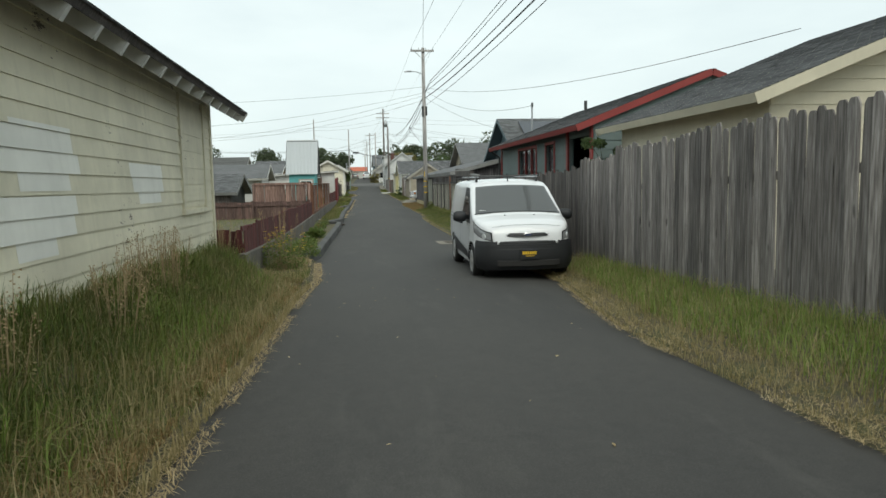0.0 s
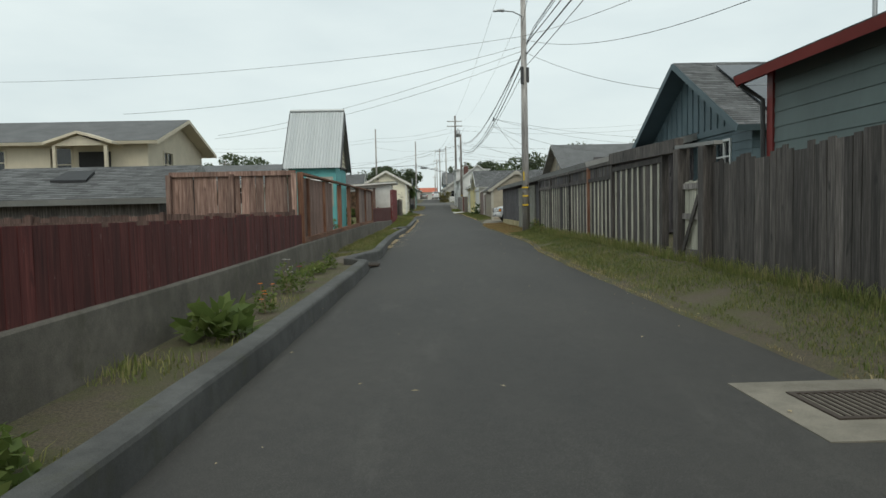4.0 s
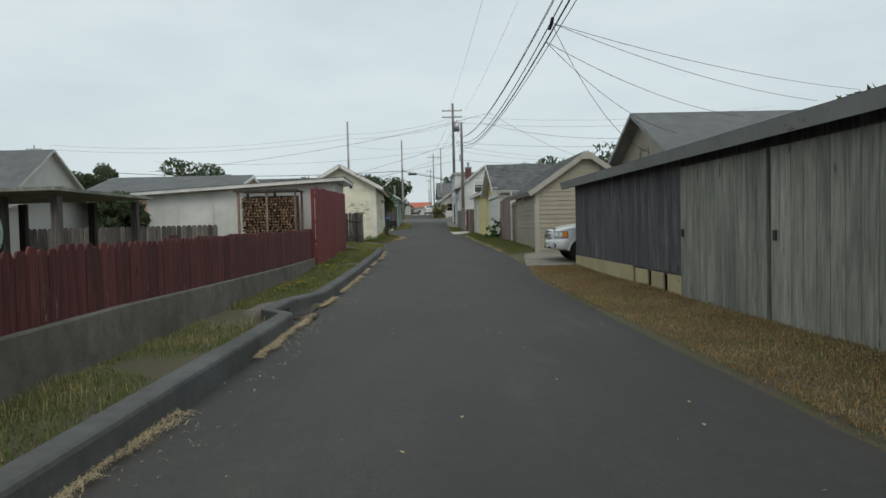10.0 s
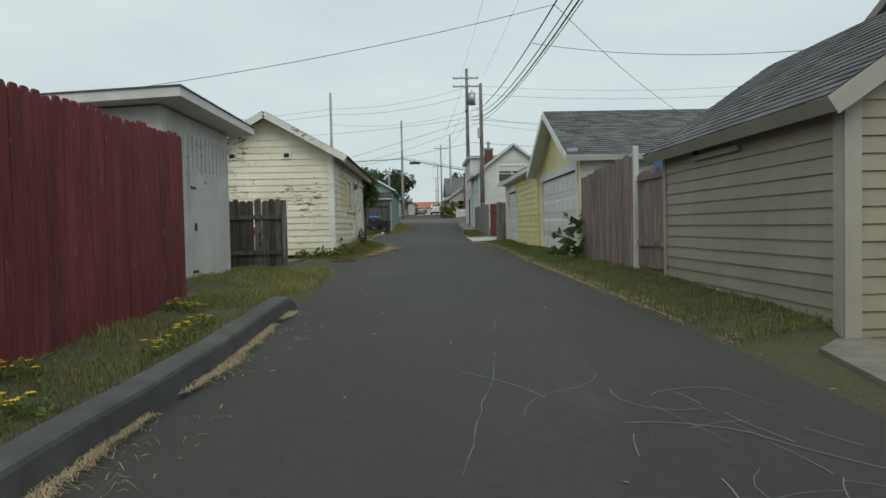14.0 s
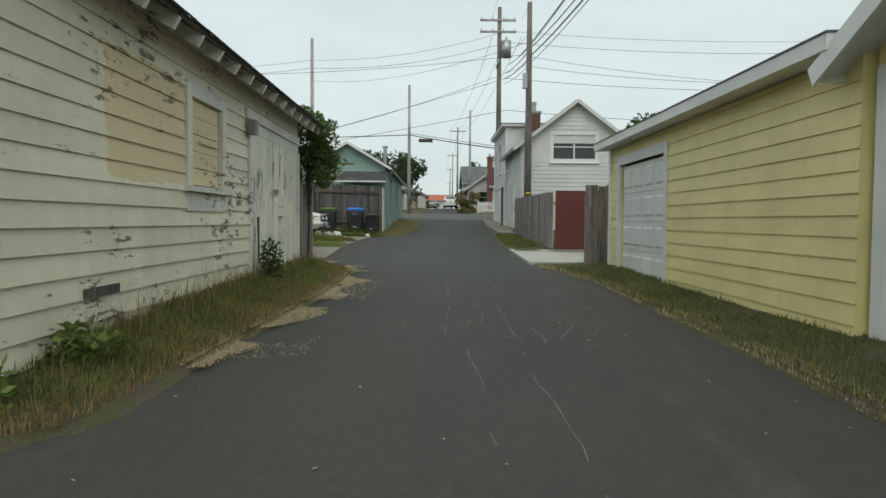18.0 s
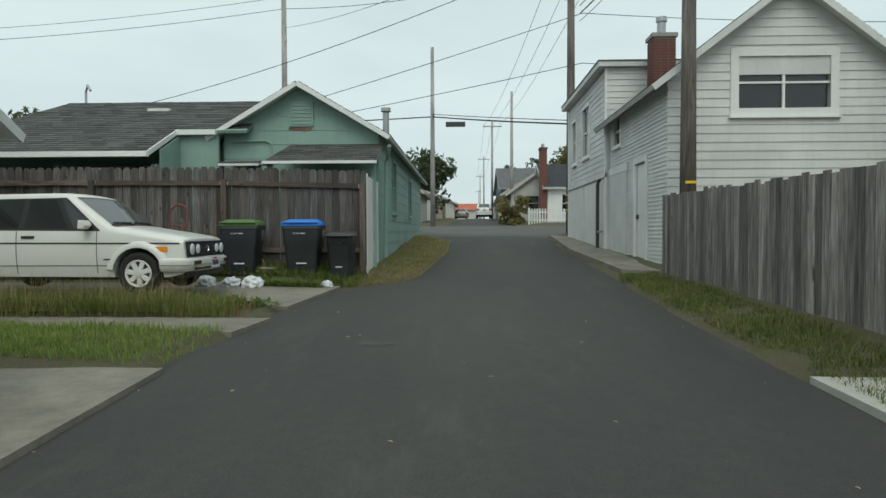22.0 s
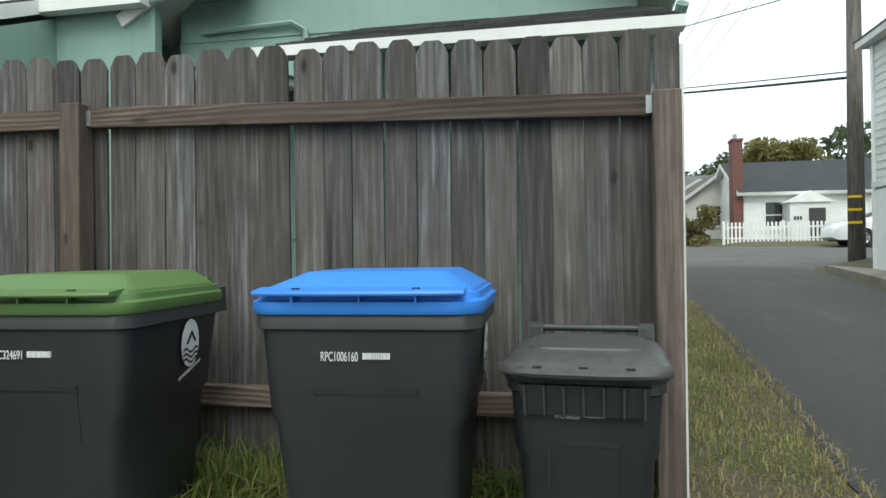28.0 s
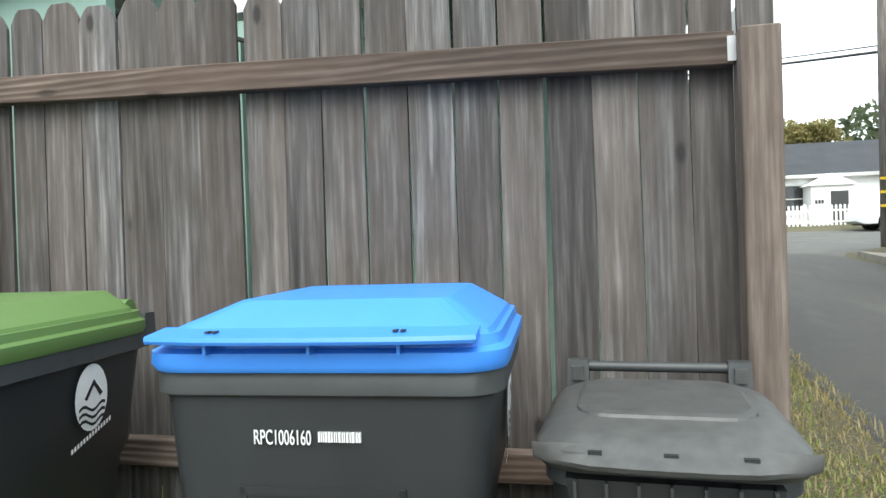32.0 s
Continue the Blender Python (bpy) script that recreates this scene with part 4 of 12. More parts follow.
def gable_roof(parent, x0, x1, y0, y1, axis, eave_z, ridge_z, over, rake, mat, fascia_mat, thick=0.1, tails=False, tab=0.3, ridge_at=None, fascia_h=0.14, fine=True):
    """A ridged roof over the rectangle. axis: the way the ridge runs. over: eaves' reach; rake: reach past the gables."""
    if axis == "y":
        mid = (x0 + x1) / 2 if ridge_at is None else ridge_at
        sides = [(V3((x0, y0 - rake, 0)), V3((0, 1, 0)), x0, mid, -1), (V3((x1, y1 + rake, 0)), V3((0, -1, 0)), x1, mid, 1)]
        L = y1 - y0 + 2 * rake
    else:
        mid = (y0 + y1) / 2 if ridge_at is None else ridge_at
        sides = [(V3((x1 + rake, y0, 0)), V3((-1, 0, 0)), y0, mid, -1), (V3((x0 - rake, y1, 0)), V3((1, 0, 0)), y1, mid, 1)]
        L = x1 - x0 + 2 * rake
    for o, u, e, m_, sg in sides:
        run = abs(m_ - e)
        rise = ridge_z - eave_z
        out = (V3((sg, 0, 0)) if axis == "y" else V3((0, sg, 0)))
        v = (-out * run + Z * rise).normalized()
        n = u.cross(v)
        if n.z < 0:
            n = -n
        ext = over / run * math.hypot(run, rise)
        org = o + Z * eave_z - v * ext
        sl = math.hypot(run, rise) + ext
        fr = (org, u, v, n)
        part("roof", Geo().fbox(fr, 0, L, 0, sl, 0.0, thick), M["darkfence"] if tails else fascia_mat, parent)
        frs = (org + n * (thick + 0.003), u, v, n)
        if fine:
            shingles(parent, frs, lambda s: (-0.015, L + 0.015), sl, mat, tab=tab)
        else:
            part("shingles", Geo().fbox(frs, -0.01, L + 0.01, -0.01, sl, 0, 0.02), mat, parent)
        if not tails:
            part("fascia", Geo().fbox(fr, 0.0, L, -0.03, -0.002, thick - fascia_h, thick + 0.004), fascia_mat, parent)
        for uu in (-0.028, L + 0.003):
            part("bargeboard", Geo().fbox(fr, uu, uu + 0.025, -0.03, sl - 0.02, thick - fascia_h - 0.03, thick + 0.006), fascia_mat, parent)
        if tails:
            c = 0.25
            while c < L - 0.1:
                part("rafter_tail", Geo().fbox(fr, c, c + 0.06, -0.01, ext + 0.05, -0.13, -0.002), fascia_mat, parent)
                c += 0.6
    cap = Geo()
    return cap


def face(x, y, z, way):
    """A frame on a wall that looks towards way, u to the right as seen from outside."""
    n = {"+x": V3((1, 0, 0)), "-x": V3((-1, 0, 0)), "+y": V3((0, 1, 0)), "-y": V3((0, -1, 0))}[way]
    return (V3((x, y, z)), Z.cross(n), Z, n)


def house_shell(ob, x0, x1, y0, y1, z0, eave, mat, holes, thick=0.12, gable_axis=None, ridge=None, ridge_at=None):
    """Four walls with their openings; holes: per side a list of (u0, u1, v0, v1). Returns the frames of the four sides."""
    H = eave - z0
    frs = {"-y": (face(x0, y0, z0, "-y"), x1 - x0), "+y": (face(x1, y1, z0, "+y"), x1 - x0), "+x": (face(x1, y0, z0, "+x"), y1 - y0), "-x": (face(x0, y1, z0, "-x"), y1 - y0)}
    for k, (fr, L) in frs.items():
        gab = None
        if gable_axis == "y" and k[1] == "y" or gable_axis == "x" and k[1] == "x":
            m_ = L / 2
            if ridge_at is not None:
                m_ = {"-y": ridge_at - x0, "+y": x1 - ridge_at, "+x": ridge_at - y0, "-x": y1 - ridge_at}[k]
            gab = [(0, H), (L, H), (m_, ridge - z0)]
        if k in ("-y", "+y"):
            wall_core(ob, fr, L, H, holes.get(k, []), mat, thick, gab)
        else:
            o, u, v, n = fr
            h2 = [(a - thick, b - thick, c, d) for a, b, c, d in holes.get(k, [])]
            wall_core(ob, (o + u * (thick + 0.001), u, v, n), L - 2 * thick - 0.002, H, h2, mat, thick, None if gab is None else [(-thick, H), (L - thick, H), (gab[2][0] - thick, gab[2][1])])
    return {k: v[0] for k, v in frs.items()}


# west side: cream shed at the start
def cream_shed():
    x1, y0, y1, z0, ev = -2.5, -9.0, 11.3, 0.1, 3.22
    s = thing("shed", "cream clapboard shed with peeling paint and white touch-up patches", "shed", at=(-4.5, 0, z0))
    fr = house_shell(s, -7.0, x1, y0, y1, z0, ev, M["cream"], {"+x": [(18.3, 19.65, 1.3, 2.8)]}, gable_axis="y", ridge=4.7)
    hole = [(18.2, 19.75, 1.2, 2.9)]
    clapboards(s, fr["+x"], y1 - y0, ev - z0, hole, M["cream"], 0.17)
    clapboards(s, fr["+y"], 4.5, ev - z0, [], M["cream"], 0.17, (2.25, 4.6))
    f = fr["+x"]
    hatch = part("hatch", Geo().fbox(f, 18.3, 19.65, 1.3, 2.8, -0.06, 0.012), M["cream"], s, "boarded-up window hatch painted cream")
    for z in (1.5, 1.74, 1.98, 2.22, 2.46, 2.68):
        part("board", Geo().fbox(f, 18.31, 19.64, z - 0.115, z + 0.115, 0.013, 0.022), M["cream"], hatch)
    trim(s, f, 18.2, 18.3, 1.25, 2.9, M["cream"], 0.045)
    trim(s, f, 19.65, 19.75, 1.25, 2.9, M["cream"], 0.045)
    trim(s, f, 18.15, 19.8, 1.2, 1.27, M["cream"], 0.07, "sill")
    trim(s, f, 20.2, 20.31, 0.0, ev - z0 - 0.1, M["cream"], 0.04, "corner_board")
    for a, b, c, d in ((13.2, 14.65, 1.56, 2.08), (13.1, 14.5, 1.05, 1.52), (16.1, 17.3, 1.4, 1.85)):
        q = random.Random(a)
        z = c
        while z < d:
            row = math.floor(z / 0.17) * 0.17
            e_ = (b - a) * 0.5 * (1 - math.sqrt(max(0.02, 1 - ((z - (c + d) / 2) / ((d - c) * 0.62)) ** 2)))
            w0, w1 = a + e_ + q.uniform(-0.12, 0.12), b - e_ + q.uniform(-0.12, 0.12)
            o, u, v, n = f
            k0 = 0.0245 - 0.016 * (z - row) / 0.17
            zz = min(d, row + 0.168)
            k1 = 0.0245 - 0.016 * (zz - row) / 0.17
            part("paint_patch", Geo().add([o + u * w0 + v * z + n * k0, o + u * w1 + v * z + n * k0, o + u * w1 + v * zz + n * k1, o + u * w0 + v * zz + n * k1], [(0, 1, 2, 3)]), M["patch"], s, "white touch-up paint patch")
            z = row + 0.1701
    gable_roof(s, -7.0, x1, y0, y1, "y", ev + 0.03, 4.72, 0.5, 0.6, M["roof"], M["whitewear"], 0.07, tails=True)
    return s


cream_shed()


# retaining wall, kerb, beds
def retaining_wall():
    g = Geo()
    ys = [11.0 + 0.5 * i for i in range(115)]
    top = lambda y: gz(y) + interp(y, [(11, 0.62), (20, 0.6), (28, 0.56), (38, 0.55), (48, 0.57), (60, 0.35), (64, 0.3), (68, 0.12)])
    rings = []
    for y in ys:
        x, z = wall_x(y), gz(y) - 0.2
        t = top(y)
        rings.append([(x - 0.17, y, z), (x + 0.02, y, z), (x, y, t - 0.015), (x - 0.012, y, t), (x - 0.14, y, t), (x - 0.15, y, t - 0.015)])
    g.loft(rings)
    solid("retaining_wall", g, M["wallconc"], "low stained concrete retaining wall along the alley", "wall", kind="structure")
    return top


WALL_TOP = retaining_wall()


INLETS = (31.05, 51.0)


def kerb():
    g = Geo()
    ys = [14.5 + 0.125 * i for i in range(425)]
    rings = []
    for y in ys:
        dent = 0.0
        for c in INLETS:
            dent = max(dent, step(-0.95, -0.4, y - c) * (1 - step(0.4, 2.0, y - c)))
        x = el(y) + 0.03 - dent * 0.36 - 0.5 * (1 - step(15.0, 17.3, y)) + 0.01 * noise.noise((0.0, y * 0.7, 4.0))
        z = gz(y)
        h = (0.185 + 0.008 * noise.noise((3.0, y * 0.9, 1.0))) * step(14.5, 16.0, y) * (1 - step(66.8, 67.7, y))
        rings.append([(x - 0.17, y, z - 0.15), (x + 0.05, y, z - 0.15), (x + 0.032, y, z + h - 0.04), (x + 0.022, y, z + h - 0.014), (x + 0.0, y, z + h), (x - 0.15, y, z + h + 0.005), (x - 0.17, y, z + h - 0.01)])
    g.loft(rings)
    solid("kerb", g, M["concrete"], "grey concrete kerb that bends back round the drains", "kerb", kind="structure", smooth=False)
    for c in INLETS:
        z = gz(c)
        x = el(c) - 0.33
        t = thing("kerb_inlet", "storm drain in the kerb with a concrete hood and a painted-dark opening", "drain", "kerb inlets", at=(x, c, z))
        # No hollow in the kerb: a black plate paints the opening's shade.
        part("opening", Geo().box(x + 0.066, x + 0.078, c - 0.24, c + 0.32, z - 0.02, z + 0.115), M["dark"], t, "dark plate painted as the shaded drain opening")
        part("hood", Geo().hexa([(x - 0.4, c - 0.5, z + 0.05), (x - 0.1, c - 0.42, z + 0.05), (x - 0.1, c + 0.6, z + 0.05), (x - 0.4, c + 0.62, z + 0.05), (x - 0.4, c - 0.44, z + 0.15), (x - 0.1, c - 0.36, z + 0.186), (x - 0.1, c + 0.56, z + 0.186), (x - 0.4, c + 0.58, z + 0.15)]), M["wallconc"], t, "worn concrete slab over the drain")


kerb()


def drain(x, y, w, d, z, along="x", label="rusty iron drain grate set in the asphalt"):
    t = thing("drain_grate", label, "drain", "drain grates", at=(x, y, z))
    part("frame", Geo().box(x - w / 2, x + w / 2, y - d / 2, y - d / 2 + 0.04, z - 0.03, z + 0.006).box(x - w / 2, x + w / 2, y + d / 2 - 0.04, y + d / 2, z - 0.03, z + 0.006).box(x - w / 2, x - w / 2 + 0.04, y - d / 2 + 0.04, y + d / 2 - 0.04, z - 0.03, z + 0.006).box(x + w / 2 - 0.04, x + w / 2, y - d / 2 + 0.04, y + d / 2 - 0.04, z - 0.03, z + 0.006), M["iron"], t)
    # Shallow black sheet under the bars, painting the shade of a deep shaft.
    part("pit", Geo().box(x - w / 2 + 0.02, x + w / 2 - 0.02, y - d / 2 + 0.02, y + d / 2 - 0.02, z - 0.035, z - 0.03), M["dark"], t)
    k = x - w / 2 + 0.07
    while k < x + w / 2 - 0.05:
        part("bar", Geo().box(k, k + 0.022, y - d / 2 + 0.04, y + d / 2 - 0.04, z - 0.025, z + 0.004), M["iron"], t)
        k += 0.05
    return t


# west fences
def west_fences():
    wx = lambda y: wall_x(y) - 0.075
    y0, y1 = 11.36, 29.75
    board_fence("low dark-red painted board fence on the concrete wall", (wx(y0), y0), (wx(y1), y1), lambda s: WALL_TOP(max(11, y0 + s)) + 0.0, lambda s: 1.0 + 0.02 * math.sin(s) if s > 1.5 else 0.9 + 0.07 * s, M["redfence"], 0.15, 0.146, 0.02, jag=0.015, rails=(0.12, 0.42), rail_side=-1, posts=2.4)
    board_fence("end of the low red fence against the shed", (-2.56, 11.42), (-2.04, 11.42), lambda s: 0.25, lambda s: 0.92, M["redfence"], 0.15, 0.146, 0.02, jag=0.012)
    # brown fence on the wall
    y0, y1 = 29.85, 45.0
    top = lambda s: 1.78 + 0.004 * s
    f = thing("fence", "brown timber fence with open panels and orange-brown posts on the wall", "fence", at=(wx(y0), y0, WALL_TOP(y0)))
    posts = (29.9, 30.55, 32.55, 35.3, 37.35, 39.7, 42.1, 44.9)
    for p in posts:
        h = top(p - y0) - WALL_TOP(p)
        set_board(f, "post", board_mesh(0.11, round(h, 1), 0.11, M["rustpost"], "flat", 3), wx(p), p, WALL_TOP(p) + 0.004, math.pi / 2)
    for a, b in zip(posts, posts[1:]):
        part("rail", Geo().hexa([(wx(a) - 0.06, a, top(a - y0)), (wx(a) + 0.075, a, top(a - y0)), (wx(b) + 0.075, b - 0.004, top(b - y0)), (wx(b) - 0.06, b - 0.004, top(b - y0)),
                                 (wx(a) - 0.06, a, top(a - y0) + 0.04), (wx(a) + 0.075, a, top(a - y0) + 0.04), (wx(b) + 0.075, b - 0.004, top(b - y0) + 0.04), (wx(b) - 0.06, b - 0.004, top(b - y0) + 0.04)]), M["rustrail"], f)
        part("rail", Geo().hexa([(wx(a) - 0.03, a + 0.06, WALL_TOP(a) + 0.01), (wx(a) + 0.06, a + 0.06, WALL_TOP(a) + 0.01), (wx(b) + 0.06, b - 0.06, WALL_TOP(b) + 0.01), (wx(b) - 0.03, b - 0.06, WALL_TOP(b) + 0.01),
                                 (wx(a) - 0.03, a + 0.06, WALL_TOP(a) + 0.11), (wx(a) + 0.06, a + 0.06, WALL_TOP(a) + 0.11), (wx(b) + 0.06, b - 0.06, WALL_TOP(b) + 0.11), (wx(b) - 0.03, b - 0.06, WALL_TOP(b) + 0.11)]), M["rustrail"], f)
    q = random.Random(4)
    s = 30.05
    k = 0
    while s < 44.9:
        if not 34.0 < s < 39.75:
            me = board_mesh(0.15, round(top(s - y0) - WALL_TOP(s) - 0.12, 1), 0.018, M["palebrown"] if s > 39 else M["brownfence"], "flat", k % 4)
            set_board(f, "board", me, wx(s) - 0.01, s, WALL_TOP(s) + 0.1, math.pi / 2, q.uniform(-0.012, 0.012))
        s += 0.156
        k += 1
    y0, y1 = 45.0, 59.95
    board_fence("low red painted picket fence on the concrete wall", (wx(y0), y0), (wx(y1), y1), lambda s: WALL_TOP(45 + s), lambda s: 1.14 + 0.006 * s, M["redfence"], 0.15, 0.144, 0.02, top="ear", jag=0.012, rails=(0.12, 0.45), rail_side=-1, posts=2.4)
    y0, y1 = 59.95, 67.4
    board_fence("high dark-red dog-eared board fence leaning slightly", (wx(y0) + 0.115, y0), (wx(y1) + 0.115, y1), lambda s: gz(59.95 + s) + 0.06, lambda s: 2.39 + 0.021 * s, M["redhigh"], 0.152, 0.15, 0.02, top="ear", jag=0.012, rails=(0.75, 1.3, 2.0), rail_side=-1, posts=2.35, lean=0.005)
    # cross fences in the yards
    board_fence("tall brown board fence across the yard", (-4.4, 29.72), (wx(29.7) - 0.08, 29.72), lambda s: 0.3, lambda s: 1.86, M["brownfence"], 0.15, 0.149, 0.018, jag=0.004, rails=(0.3, 1.51), rail_side=1, posts=1.2, post_up=-0.05)
    board_fence("low brown board fence across the yard", (-26.0, 28.4), (wx(29.4) - 0.08, 29.5), lambda s: 0.1, lambda s: 1.05, M["lowbrown"], 0.16, 0.156, 0.018, jag=0.01, rails=(0.15, 0.8), rail_side=1, posts=2.4)
    board_fence("short dark grey fence beside the parking bay", (-2.8, 72.8), (-1.25, 72.8), lambda s: 0.42, lambda s: 1.93, M["darkfence"], 0.15, 0.146, 0.02, top="ear", jag=0.012, rails=(0.4, 1.15), rail_side=1, posts=1.55)


west_fences()
for yc in INLETS:
    x = el(yc)
    solid("gutter_patch", Geo().box(x - 0.34, x + 0.02, yc - 0.9, yc + 1.6, gz(yc) - 0.15, gz(yc) - 0.022), M["asphalt"], "asphalt gutter at the kerb inlet", "road", kind="structure")
    drain(x - 0.03, yc, 0.46, 0.52, gz(yc) + 0.016)
drain(3.06, 20.45, 0.62, 0.55, gz(20.4) + 0.03)
drain(-0.45, 76.45, 0.66, 0.56, gz(76.4) + 0.03)


# turquoise shed with a steep corrugated roof
def teal_shed():
    x0, x1, y0, y1, z0, ev, rz = -3.5, -2.12, 36.85, 39.55, 0.35, 2.46, 4.15
    s = thing("garden_shed", "turquoise shed with a steep corrugated zinc roof", "shed", at=(-2.8, 38.4, z0))
    fr = house_shell(s, x0, x1, y0, y1, z0, ev, M["teal"], {"-y": [(0.62, 1.18, 0.95, 1.62)]}, gable_axis="x", ridge=rz)
    window_unit(s, fr["-y"], 0.62, 1.18, 0.95, 1.62, M["white"], 2, 1, 0.05)
    for a, b, c, d in ((0.5, 0.6, 0.85, 1.74), (1.2, 1.3, 0.85, 1.74), (0.6, 1.2, 1.66, 1.74), (0.6, 1.2, 0.85, 0.91)):
        trim(s, fr["-y"], a, b, c, d, M["tantrim"], 0.03, "casing")
    clapboards(s, (fr["+x"][0] + Z * (ev - z0), *fr["+x"][1:]), y1 - y0, 0.0, [], M["creamhouse"], 0.15, ((y1 - y0) / 2, rz - ev), 0.03)
    mid = (y0 + y1) / 2
    for sg, e in ((-1, y0), (1, y1)):
        run, rise = mid - y0, rz - ev
        o = V3((x1 + 0.16, e + sg * 0.12, ev - 0.12 * rise / run)) if sg < 0 else V3((x0 - 0.16, e + sg * 0.12, ev - 0.12 * rise / run))
        u = V3((-1, 0, 0)) if sg < 0 else V3((1, 0, 0))
        v = V3((0, -sg * run, rise)).normalized()
        n = V3((0, sg * rise, run)).normalized()
        L, sl = x1 - x0 + 0.32, math.hypot(run, rise) + 0.2
        k = 64
        g = Geo()
        for t in (0.0, 0.012):
            for b in (0, sl / 2, sl):
                for i in range(k + 1):
                    g.v.append(tuple(o + u * (L * i / k) + v * b + n * (t + 0.05 + 0.012 * math.cos(i / k * L / 0.076 * 2 * math.pi))))
        for lay in (0, 1):
            for b in (0, 1):
                for i in range(k):
                    a = lay * 3 * (k + 1) + b * (k + 1) + i
                    g.f.append((a, a + 1, a + k + 2, a + k + 1) if lay else (a, a + k + 1, a + k + 2, a + 1))
        part("roof", g, M["corr"], s, "corrugated zinc sheet")
        for b in (0.25, sl / 2, sl - 0.2):
            i = 0.1
            while i < L:
                part("screw", Geo().tube([o + u * i + v * b + n * 0.06, o + u * i + v * b + n * 0.075], 0.012, 6), M["galv"], s)
                i += 0.27
        for uu in ((-0.025, 0.0), (L, L + 0.025)):
            part("bargeboard", Geo().fbox((o, u, v, n), uu[0], uu[1], 0, sl, -0.1, 0.05), M["darkmetal"], s)
    part("ridge_cap", Geo().tube([(x0 - 0.17, mid, rz + 0.1), (x1 + 0.17, mid, rz + 0.1)], 0.05, 8), M["corr"], s)
    trim(s, fr["+x"], -0.03, y1 - y0 + 0.03, ev - z0 - 0.06, ev - z0 + 0.0, M["darkmetal"], 0.045, "band")


teal_shed()


# white flat-roofed outbuilding behind the red fence
def white_outbuilding():
    x0, x1, y0, y1, z0, ev = -9.2, -1.9, 67.9, 71.0, 0.3, 2.79
    s = thing("outbuilding", "white flat-roofed outbuilding with wide eaves and plank doors", "shed", at=(-5, 69.5, z0))
    fr = house_shell(s, x0, x1, y0, y1, z0, ev, M["whitewear"], {})
    fq = (V3((x0 - 0.5, y0 - 0.4, ev - 0.12)), V3((0, 1, 0)), V3((8.22, 0, 0.42)).normalized(), V3((-0.42, 0, 8.22)).normalized())
    part("roof", Geo().fbox(fq, 0, y1 - y0 + 0.75, 0, 8.23, 0, 0.13), M["whitewear"], s, "thin sloping roof slab with white fascia")
    part("felt", Geo().fbox(fq, -0.02, y1 - y0 + 0.77, -0.02, 8.25, 0.132, 0.15), M["roof"], s, "grey roofing felt")
    part("wall_top", Geo().hexa([(x0 + 2.5, y0, ev), (x1, y0, ev), (x1, y0 + 0.1, ev), (x0 + 2.5, y0 + 0.1, ev), (x0 + 2.5, y0, ev + 0.02), (x1, y0, ev + 0.26), (x1, y0 + 0.1, ev + 0.26), (x0 + 2.5, y0 + 0.1, ev + 0.02)]).box(x1 - 0.1, x1, y0 + 0.1, y1, ev, ev + 0.255), M["whitewear"], s)
    fx = fr["+x"]
    u = 0.0
    while u < 3.1:
        trim(s, fx, u, u + 0.03, 1.95, ev - z0, M["whitewear"], 0.02, "batten")
        u += 0.2
    d = trim(s, fx, 0.95, 2.95, 0.1, 1.93, M["whitewear"], 0.04, "door", label="white plank door with a black latch")
    part("handle", Geo().fbox(fx, 1.1, 1.14, 1.0, 1.12, 0.04, 0.07), M["darkmetal"], d)
    for v in (0.35, 1.65):
        part("hinge", Geo().fbox(fx, 0.97, 1.2, v, v + 0.04, 0.04, 0.05), M["darkmetal"], d)
    fy = fr["-y"]
    trim(s, fy, 1.2, 2.5, 0.1, 1.95, M["whitewear"], 0.03, "door", label="white painted side door")
    trim(s, fy, 1.14, 1.2, 0.1, 2.0, M["whitewear"], 0.05, "trim")
    trim(s, fy, 2.5, 2.56, 0.1, 2.0, M["whitewear"], 0.05, "trim")


white_outbuilding()


def wood_rack():
    s = thing("firewood_rack", "timber rack stacked with split firewood behind the red fence", "firewood", at=(-4.2, 66.5, 0.5))
    x0, x1, y0, y1, z0 = -5.15, -3.1, 65.9, 67.3, 0.5
    for x in (x0, (x0 + x1) / 2, x1):
        for y in (y0, y1):
            part("post", Geo().box(x - 0.04, x + 0.04, y - 0.04, y + 0.04, z0, 2.66), M["brownfence"], s)
    part("roof_board", Geo().box(x0 - 0.1, x1 + 0.1, y0 - 0.1, y1 + 0.1, 2.66, 2.7), M["brownfence"], s)
    part("back_panel", Geo().box(x0, x1, y0 + 0.75, y0 + 0.78, z0, 2.5), M["darkfence"], s)
    part("roof_edge", Geo().box(x0 - 0.15, x1 + 0.12, y0 - 0.14, y0 - 0.1, 2.62, 2.7), M["darkfence"], s)
    q = random.Random(3)
    z = z0 + 0.3
    while z < 2.4:
        x = x0 + 0.12
        while x < x1 - 0.08:
            r = q.uniform(0.045, 0.075)
            a = q.uniform(0, 6)
            sec = [(math.cos(a + k * 2.09) * r * q.uniform(0.8, 1.1), math.sin(a + k * 2.09) * r * q.uniform(0.8, 1.1)) for k in range(3)]
            y = y0 + q.uniform(0.0, 0.12)
            part("log", Geo().loft([[(x + p, yy, z + w) for p, w in sec] for yy in (y, y + 0.5)]), M["firewood"], s)
            x += r * 1.75
        z += 0.105


wood_rack()


